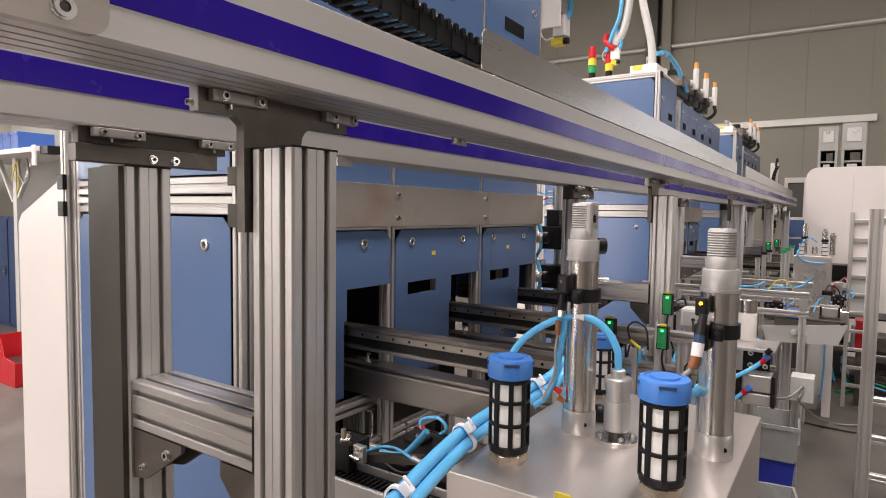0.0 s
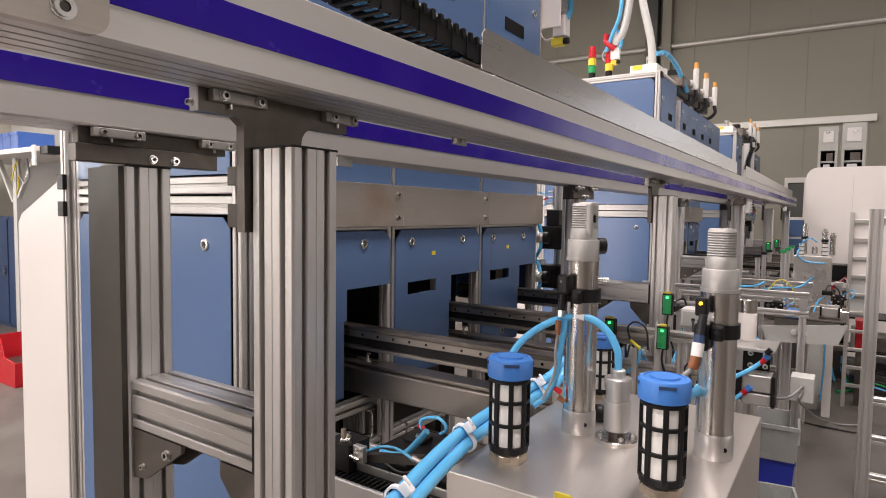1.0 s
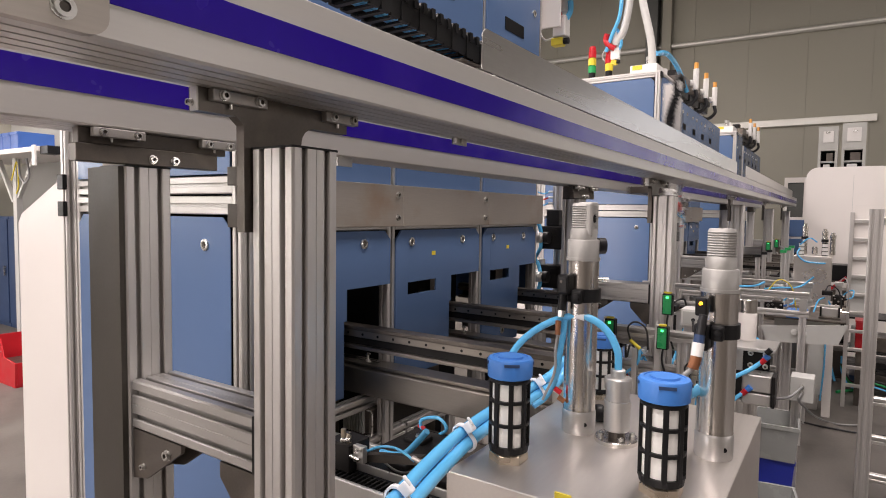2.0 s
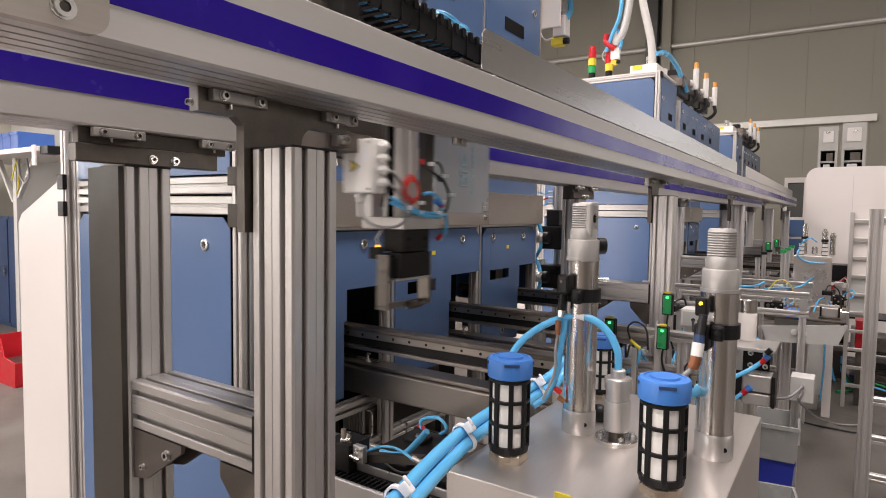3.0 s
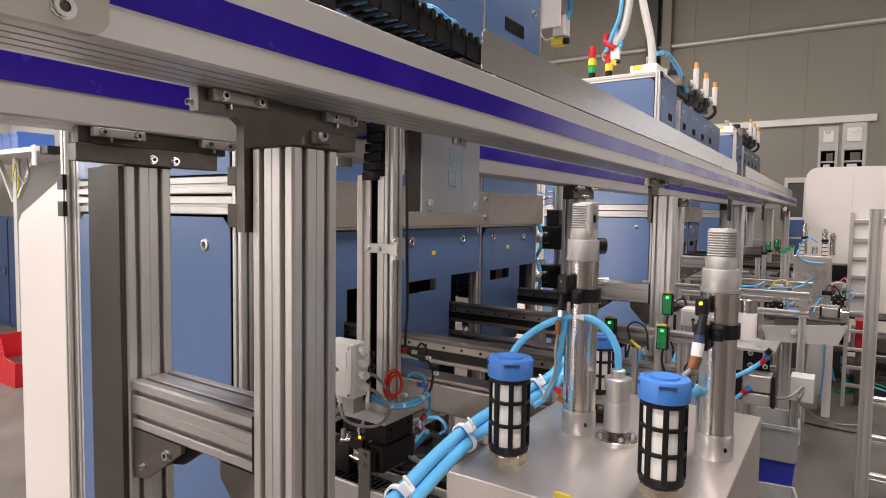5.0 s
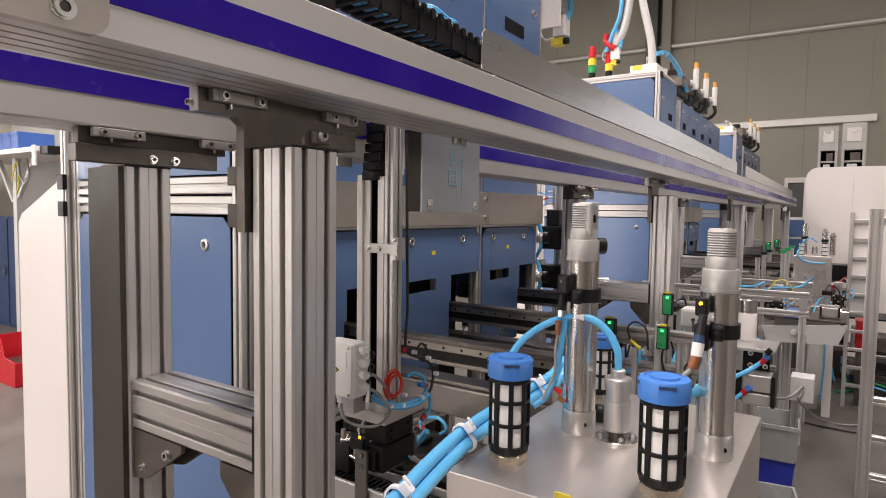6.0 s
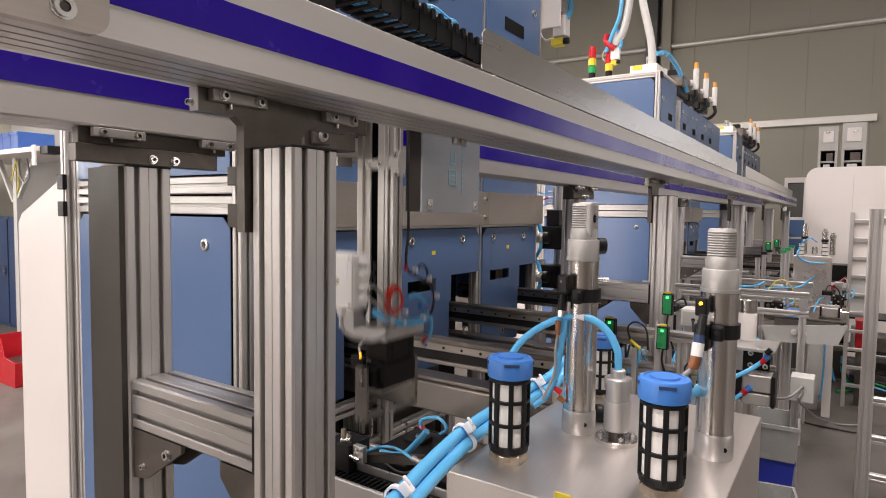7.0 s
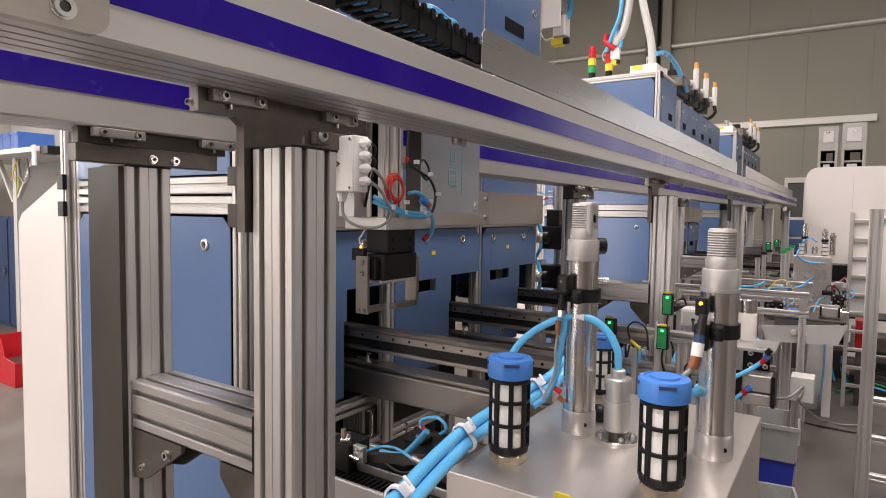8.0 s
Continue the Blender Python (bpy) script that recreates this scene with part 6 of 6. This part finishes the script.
for y0, y1, z, h, m in ((-0.36, -0.20, 0.0745, 0.09, STEEL), (-0.18, -0.08, 0.0745, 0.06, DARKBLUE), (-0.34, -0.12, 0.2145, 0.05, BLACKMETAL), (-0.36, -0.24, 0.3545, 0.12, STEEL), (-0.2, -0.08, 0.3545, 0.16, PALEGREY)):
    part("load", bx(6.05, 6.36, y0, y1, z, z + h), m, low, bevel=0.004)
for dz, m in ((0.0, HOSE), (0.03, GREEN), (0.05, CABLE)):
    part("hose", tube([(5.99, -0.02, 0.30 - dz), (5.985, -0.03, 0.16 + dz), (5.985, -0.10, 0.05 + dz), (5.985, -0.22, 0.08 + dz), (5.985, -0.40, 0.04 + dz)], 0.008), m, low, smooth=True)
shield = thing("white_shield", (7.5, 0.02, 0), "large white sheet shield with rounded corners", "panel")
r, a0, a1, zt = 0.11, -0.40, 0.372, 1.985
pts = [(a0, 0.02), (a0, zt - r)] + [(a0 + r - r * math.cos(i * math.pi / 12), zt - r + r * math.sin(i * math.pi / 12)) for i in range(1, 7)]
pts += [(a1 - r + r * math.sin(i * math.pi / 12), zt - r + r * math.cos(i * math.pi / 12)) for i in range(0, 7)] + [(a1, 0.02)]
part("sheet", prism(pts, "x", 7.5, 7.56), WHITE, shield, bevel=0.004)
part("foot", bx(7.45, 7.9, -0.38, 0.35, 0, 0.02), STEEL, shield)
part("seam", bx(7.4975, 7.4998, -0.05, -0.046, 0.3, 1.9), PALEGREY, shield)
for y0, y1, zt in ((0.124, 0.334, 2.60), (-0.162, 0.085, 2.63)):
    t = thing("white_instrument", (9.0, y0, 0), "tall white instrument cabinet with a grey display", "cabinet", "white instruments")
    for y in (y0, y1 - 0.03):
        part("side", bx(9.0, 9.3, y, y + 0.03, 0, zt), GREYCASE, t)
    part("upper_body", bx(9.001, 9.3, y0 + 0.03, y1 - 0.03, 2.30, zt - 0.001), GREYCASE, t)
    part("display", bx(8.994, 9.0, y0 + 0.05, y1 - 0.05, 2.40, zt - 0.06), CASTALU, t, "grey display")
    part("bay_box", bx(9.03, 9.14, y0 + 0.05, y1 - 0.09, 2.171, 2.27), STEEL, t, bevel=0.004)
    part("bay_box", bx(9.03, 9.14, y0 + 0.08, y1 - 0.06, 2.071, 2.13), PALEGREY, t, bevel=0.004)
    # near-black slab paints the shade at the back of the open bay
    part("dark_bay", bx(9.15, 9.2, y0 + 0.03, y1 - 0.03, 1.6, 2.30), GAP_SHADE, t, "near-black slab as the shade in the open bay")
    for z in (2.15, 2.05):
        part("shelf", bx(9.02, 9.149, y0 + 0.03, y1 - 0.03, z, z + 0.02), GREYCASE, t)
drw = thing("drawer_cabinet", (10.0, 0.5, 0), "blue drawer cabinet with pale drawer fronts", "cabinet")
part("carcass", bx(10.0, 10.5, 0.40, 0.72, 0, 1.46), WHITE, drw, bevel=0.004)
for i in range(5):
    part("drawer", bx(9.985, 9.999, 0.42, 0.70, 0.1 + i * 0.27, 0.34 + i * 0.27), BLUE, drw, bevel=0.002)
doorf = thing("doorway", (13.95, 0.86, 0), "pale framed doorway in the far wall", "door")
for y in (0.66, 1.0):
    part("jamb", bx(13.86, 13.96, y, y + 0.06, 0, 2.15), WHITE, doorf)
part("head", bx(13.86, 13.96, 0.66, 1.06, 2.15, 2.25), WHITE, doorf)
part("leaf", bx(13.9, 13.94, 0.72, 1.0, 0.01, 2.149), COLUMN, doorf, "grey door leaf")
hose([(4.828, 0.620, 0.008), (4.828, 0.453, 0.008), (4.895, 0.262, 0.008), (4.865, 0.089, 0.008), (4.859, -0.121, 0.008), (4.901, -0.283, 0.008)], 0.006, "black cable lying across the concrete floor", CABLE, "floor_cable")
hose([(5.9, 0.0, 0.012), (6.3, -0.25, 0.012), (6.9, -0.2, 0.012), (7.3, -0.6, 0.012)], 0.012, "green hose lying on the concrete floor", GREEN, "floor_hose")


# ---- what stands on the far cabinets ----
def stack_light(x, y, z, order):
    t = thing("stack_light", (x, y, z), "signal stack light on top of the press cabinet", "signal light", "stack lights")
    part("foot", lathe((x, y, z), [(0, 0.03), (0.09, 0.03)], 16), BLACK, t, smooth=True)
    z += 0.06
    for i, m in enumerate(order):
        part("lens", lathe((x, y, z + 0.03 + i * 0.065), [(0, 0.034), (0.058, 0.034), (0.06, 0.028), (0.065, 0.028)], 18), m, t, smooth=True)
    part("cap", lathe((x, y, z + 0.03 + len(order) * 0.065), [(0, 0.03), (0.03, 0.028), (0.04, 0.012)], 16), REDPL, t, smooth=True)
    return t


stack_light(5.2, 1.925, 2.612, (GREEN, YELLOW, REDPL))
stack_light(5.2, 1.773, 2.612, (YELLOW, REDPL))


def air_tool(at, lab):
    """A dangling air-tool head: white plate, red bow, pale blocks and a yellow cap."""
    x, y, z = at
    t = thing("air_tool", at, lab, "air tool", "air tools")
    part("bow", tube([(x - 0.04, y + 0.05, z + 0.15), (x - 0.04, y + 0.06, z + 0.10), (x - 0.04, y + 0.03, z + 0.05), (x - 0.035, y - 0.02, z + 0.02)], 0.024), REDPL, t, "red bow", smooth=True)
    part("body", rod((x, y, z + 0.16), (x, y - 0.02, z + 0.05), 0.030, 14), PALEGREY, t, smooth=True)
    part("block", bx(x - 0.03, x + 0.03, y - 0.05, y + 0.02, z - 0.07, z + 0.03), WHITEPL, t, bevel=0.006)
    part("cap", bx(x - 0.025, x + 0.025, y - 0.03, y + 0.03, z - 0.11, z - 0.072), YELLOW, t, "yellow cap", bevel=0.005)
    part("nose", rod((x, y - 0.03, z - 0.09), (x, y - 0.055, z - 0.09), 0.016, 10), BLACK, t, smooth=True)
    part("hose", tube([(x, y - 0.02, z), (x, y - 0.06, z + 0.05), (x, y - 0.05, z + 0.14), (x, y - 0.01, z + 0.2)], 0.014), HOSE, t, smooth=True)
    part("wire", tube([(x, y + 0.0, z - 0.06), (x, y + 0.07, z - 0.07), (x, y + 0.10, z - 0.02), (x, y + 0.08, z + 0.03)], 0.005), PALEGREY, t, smooth=True)
    return t


air_tool((2.85, 1.235, 2.40), "dangling air tool head beside the press cabinet")
plate = thing("tool_bracket", (2.78, 1.27, 2.35), "pale perforated bracket plate on the press cabinet", "bracket")
part("plate", bx(2.765, 2.775, 1.19, 1.33, 2.36, 2.62), WHITE, plate, bevel=0.003)
part("arm", bx(2.776, 2.85, 1.08, 1.26, 2.50, 2.58), CASTALU, plate, bevel=0.004)
air_tool((5.2, 1.735, 2.86), "dangling air tool head above the press cabinet")
hose([(5.2, 1.73, 2.93), (5.2, 1.66, 3.02), (5.2, 1.62, 3.2), (5.2, 1.60, 3.4), (5.2, 1.55, 3.5), (5.2, 1.49, 3.2), (5.2, 1.42, 2.9), (5.2, 1.40, 2.63)], 0.032,
     "thick pale corrugated hose arching above the press cabinet", PALEGREY, "corrugated_hose")
hose([(5.16, 1.79, 2.86), (5.16, 1.74, 3.0), (5.16, 1.68, 3.15), (5.16, 1.66, 3.4)], 0.016, "light blue air hose above the press cabinet")
hose([(5.2, 1.38, 2.80), (5.5, 1.36, 2.86), (5.9, 1.36, 2.82), (6.2, 1.34, 2.66)], 0.022, "light blue air hose bundle across the cabinet tops")


def actuator(x, y, z):
    t = thing("actuator_unit", (x, y, z), "dark actuator unit with a white cylinder and orange cap", "actuator", "actuator units")
    part("pedestal", bx(x - 0.30, x + 0.05, y + 0.04, y + 0.30, z, z + 0.12), CASTALU, t, bevel=0.006)
    part("base", bx(x - 0.36, x + 0.08, y + 0.0, y + 0.36, z + 0.121, z + 0.19), BLACKMETAL, t, bevel=0.008)
    part("block", bx(x - 0.30, x + 0.05, y - 0.03, y + 0.30, z + 0.191, z + 0.30), STEEL, t, "dark steel block", bevel=0.012)
    part("lid", bx(x - 0.22, x - 0.10, y + 0.04, y + 0.14, z + 0.301, z + 0.37), BLACKMETAL, t, bevel=0.008)
    part("white_post", bx(x - 0.1, x - 0.04, y + 0.18, y + 0.25, z + 0.301, z + 0.42), WHITEPL, t, bevel=0.006)
    part("cylinder", rod((x, y - 0.08, z + 0.20), (x, y - 0.08, z + 0.40), 0.027, 14), WHITEPL, t, "white cylinder", smooth=True)
    part("side_port", rod((x, y - 0.08, z + 0.28), (x, y + 0.0, z + 0.28), 0.022, 10), PALEGREY, t, smooth=True)
    part("cap", rod((x, y - 0.08, z + 0.40), (x, y - 0.08, z + 0.46), 0.020, 12), ORANGE, t, "orange cap", smooth=True)
    part("mount", bx(x - 0.03, x + 0.03, y - 0.07, y - 0.031, z + 0.24, z + 0.28), CASTALU, t)
    part("cable", tube([(x, y - 0.08, z + 0.20), (x, y - 0.09, z + 0.12), (x, y - 0.02, z + 0.06), (x, y + 0.06, z + 0.09), (x, y + 0.12, z + 0.121)], 0.018), CABLE, t, smooth=True)
    return t


for base in (4.985, 8.985):
    for i in range(3):
        actuator(base + 1.32 + 0.50 * i, 1.36, 2.486)
    t = thing("white_unit", (base + 0.1, 1.34, 2.613), "white valve unit with a yellow mark on the cabinet", "unit", "white units")
    part("body", bx(base + 0.12, base + 0.42, 1.34, 1.56, 2.613, 2.70), WHITEPL, t, bevel=0.006)
    part("mark", bx(base + 0.115, base + 0.119, 1.46, 1.54, 2.66, 2.695), YELLOW, t)
    part("valve", rod((base + 0.3, 1.45, 2.70), (base + 0.3, 1.45, 2.80), 0.03, 12), CASTALU, t, smooth=True)
for z in (1.332, 1.133):
    t = thing("camera_sensor", (2.85, 1.2, z), "black camera sensor with a steel barrel on a post", "sensor", "camera sensors")
    part("block", bx(2.83, 2.933, 1.183, 1.305, z - 0.059, z + 0.058), BLACKMETAL, t, bevel=0.006)
    part("barrel", lathe((2.80, 1.26, z), [(0, 0.024), (0.012, 0.024), (0.012, 0.029), (0.05, 0.029), (0.05, 0.026), (0.09, 0.026), (0.09, 0.021), (0.10, 0.021)], 16, axis="y"), CASTALU, t, smooth=True)
    if z > 1.2:
        part("side_block", bx(2.835, 2.90, 1.20, 1.27, z + 0.0585, z + 0.14), BLACK, t, bevel=0.004)
    else:
        part("side_block", rod((2.86, 1.30, z + 0.0585), (2.86, 1.30, z + 0.085), 0.018, 12), CASTALU, t, smooth=True)
    part("side_cap", bx(2.828, 2.8345, 1.21, 1.24, z + 0.01, z + 0.045), BLACKMETAL, t, bevel=0.002)
    part("collar", rod((2.80, 1.235, z), (2.80, 1.26, z), 0.03, 14), BLACK, t, smooth=True)
    part("bracket", bx(2.80, 2.84, 1.25, 1.28, z - 0.02, z + 0.02), BLACKMETAL, t)
    part("hose", tube([(2.80, 1.38, z + 0.03), (2.80, 1.34, z + 0.1), (2.80, 1.29, z + 0.06), (2.80, 1.28, z - 0.04), (2.82, 1.33, z - 0.12)], 0.010), HOSE, t, smooth=True)
vb = thing("valve_block", (3.0, 1.26, 1.5), "small steel valve block with red and blue hoses on the post", "valve")
part("block", bx(2.98, 3.03, 1.273, 1.300, 1.48, 1.60), CASTALU, vb, bevel=0.002)
part("arm", bx(2.977, 3.0, 1.2705, 1.2725, 1.50, 1.55), CASTALU, vb)
for z in (1.51, 1.54, 1.57):
    part("fitting", rod((2.985, 1.30, z), (2.985, 1.325, z), 0.006, 10), WHITEPL, vb, smooth=True)
    part("hose", tube([(2.985, 1.325, z), (2.99, 1.36, z - 0.01), (3.0, 1.42, z + 0.01)], 0.004), REDWIRE if z == 1.54 else HOSE, vb, smooth=True)
pst = thing("sensor_post", (2.92, 1.27, 0), "slim aluminium post carrying the camera sensors", "post")
part("profile", prism(slotted(0.04, 0.04), "z", 0, 1.7, (2.955, 1.25)), ALU, pst)


# ---- beyond the cabinet's end ----
wp = thing("white_door_panel", (1.0, 2.4, 0), "white sheet panel with a slanted top corner", "panel", "cabinet side panels")
part("sheet", prism([(2.215, 0.05), (2.215, 1.545), (2.24, 1.545), (2.545, 1.425), (2.575, 1.39), (2.575, 0.05)], "x", 0.98, 1.01), WHITE, wp, bevel=0.002)
part("edge_profile", prism(slotted(0.03, 0.03, 0.03), "z", 0.0, 1.85, (0.985, 2.19)), ALU, wp)
part("foot", bx(0.96, 1.03, 2.2, 2.57, 0, 0.05), STEEL, wp)
for z in (1.42, 1.51):
    part("hinge", bx(0.955, 0.9695, 2.165, 2.205, z, z + 0.05), BLACK, wp, bevel=0.002)
copy_thing(wp, pose(5.0, 2.515, 0))
shelf = thing("work_bench", (2.8, 7.2, 0), "pale workbench with an upper shelf and angled struts", "bench")
part("upper_shelf", bx(2.7, 3.5, 6.62, 9.2, 2.0, 2.05), WHITE, shelf, bevel=0.004)
part("upright", bx(2.98, 3.04, 7.86, 7.95, 0, 2.0), PALEGREY, shelf)
part("upright", bx(2.98, 3.04, 9.05, 9.12, 0, 2.0), PALEGREY, shelf)
part("strut", prism([(7.82, 1.55), (7.86, 1.55), (7.45, 2.0), (7.38, 2.0)], "x", 2.98, 3.02), PALEGREY, shelf)
part("strut", prism([(7.95, 1.5), (7.99, 1.5), (8.4, 2.0), (8.33, 2.0)], "x", 2.98, 3.02), PALEGREY, shelf)
part("edge_box", bx(2.72, 2.86, 6.45, 6.62, 1.97, 2.05), BLACK, shelf, bevel=0.006)
part("white_tab", bx(2.68, 2.699, 6.64, 6.70, 1.86, 2.06), WHITE, shelf)
part("back_board", bx(3.45, 3.5, 6.5, 9.2, 0.9, 3.3), GREYCASE, shelf)
part("cable", tube([(2.95, 7.5, 1.98), (2.95, 7.45, 1.80), (2.95, 7.55, 1.72), (2.95, 7.68, 1.80), (2.95, 7.7, 1.98)], 0.012), GREYWIRE, shelf, smooth=True)
part("cable", tube([(2.95, 7.9, 1.75), (2.95, 7.75, 1.95), (2.95, 7.72, 1.7), (2.95, 7.78, 1.6)], 0.008), YELLOW, shelf, smooth=True)
for i in range(6):
    y = 7.18 + i * 0.19
    t = thing("blue_crate", (2.85, y, 2.05), "small blue plastic crate on the shelf", "crate", "blue crates")
    part("tub", bx(2.75, 3.1, y, y + 0.183, 2.051, 2.235), SKYBLUE, t, bevel=0.006)
    part("rim", bx(2.742, 2.749, y + 0.004, y + 0.179, 2.20, 2.232), SKYBLUE, t)
for i in range(2):
    y = 7.70 + i * 0.62
    t = thing("steel_cupboard", (3.0, y, 0), "dark blue steel cupboard under the bench", "cupboard", "steel cupboards")
    part("carcass", bx(3.06, 3.44, y, y + 0.6, 0.0, 1.33), DARKBLUE, t, bevel=0.004)
    part("door", bx(3.045, 3.059, y + 0.01, y + 0.59, 0.05, 1.30), DARKBLUE, t, bevel=0.003)
    part("handle", bx(3.02, 3.044, y + 0.05, y + 0.065, 0.62, 0.74), BOLT, t, bevel=0.003)
red = thing("red_bin", (2.06, 5.56, 0), "red plastic picking bin lying on the floor", "bin")
b = prism([(5.45, 0.02), (5.95, 0.02), (5.98, 0.36), (5.72, 0.36), (5.66, 0.22), (5.44, 0.20)], "x", 2.02, 2.03)
part("side", b, REDPL, red)
part("side", prism([(5.45, 0.02), (5.95, 0.02), (5.98, 0.36), (5.72, 0.36), (5.66, 0.22), (5.44, 0.20)], "x", 2.38, 2.39), REDPL, red)
part("back", bx(2.031, 2.379, 5.95, 5.965, 0.02, 0.36), REDPL, red)
part("front", bx(2.031, 2.379, 5.44, 5.452, 0.02, 0.20), REDPL, red)
part("floor", bx(2.02, 2.39, 5.45, 5.96, 0.0, 0.019), REDPL, red)
part("contents", bx(2.05, 2.36, 5.48, 5.9, 0.02, 0.16), STEEL, red, "dark metal parts")
win_post = thing("white_post", (1.9, 4.35, 0), "slim white steel post", "post")
part("profile", bx(1.9, 1.95, 4.25, 4.33, 0, 2.6), WHITE, win_post, bevel=0.004)


# ---- what moves ----
def motions():
    x = [(0.0, 8.75), (0.25, 8.38), (0.5, 7.75), (0.8, 6.88), (1.1, 5.98), (1.4, 5.06), (1.7, 4.15), (2.0, 3.23), (2.3, 2.32), (2.5, 1.75), (2.65, 1.35),
         (2.8, 1.055), (2.9, 0.952), (3.0, 0.878), (3.1, 0.845), (3.2, 0.829), (3.3, 0.826), (3.5, 0.826), (8.0, 0.826)]
    walk(carriage, [(t, pose(v, HOME[1], HOME[2])) for t, v in x])
    z = [(0.0, 0.0), (3.75, 0.0), (3.83, 0.0), (3.9, -0.016), (4.0, -0.070), (4.1, -0.112), (4.2, -0.160), (4.3, -0.205), (4.4, -0.258), (4.5, -0.305), (4.6, -0.362),
         (4.68, -0.387), (4.75, -0.39), (5.0, -0.39), (6.55, -0.39), (6.62, -0.386), (6.7, -0.356), (6.8, -0.306), (6.9, -0.268), (7.0, -0.220), (7.1, -0.185), (7.2, -0.140), (7.3, -0.103),
         (7.4, -0.056), (7.5, -0.022), (7.6, -0.008), (7.72, 0.0), (8.0, 0.0)]
    walk(arm, [(t, pose(0, 0, v)) for t, v in z])
    # the jaws open once the piece is set down
    walk(jaw_a, [(0.0, pose(0, 0, 0)), (5.6, pose(0, 0, 0)), (6.0, pose(-0.006, 0.004, 0)), (8.0, pose(-0.006, 0.004, 0))])
    walk(pad_a, [(0.0, pose(0, 0, 0)), (5.6, pose(0, 0, 0)), (6.0, pose(-0.006, 0.004, 0)), (8.0, pose(-0.006, 0.004, 0))])
    walk(jaw_b, [(0.0, pose(0, 0, 0)), (5.6, pose(0, 0, 0)), (6.0, pose(0.006, 0, 0)), (8.0, pose(0.006, 0, 0))])
    walk(pad_b, [(0.0, pose(0, 0, 0)), (5.6, pose(0, 0, 0)), (6.0, pose(0.006, 0, 0)), (8.0, pose(0.006, 0, 0))])
    held = [(t, v, 0.0) for t, v in x if t <= 3.5] + [(t, 0.826, dz) for t, dz in z if 3.5 < t <= 5.0] + [(8.0, 0.826, -0.39)]
    walk(workpiece, [(t, pose(1.005 + v - 0.826, 0.775, 1.246 + dz)) for t, v, dz in held])


motions()
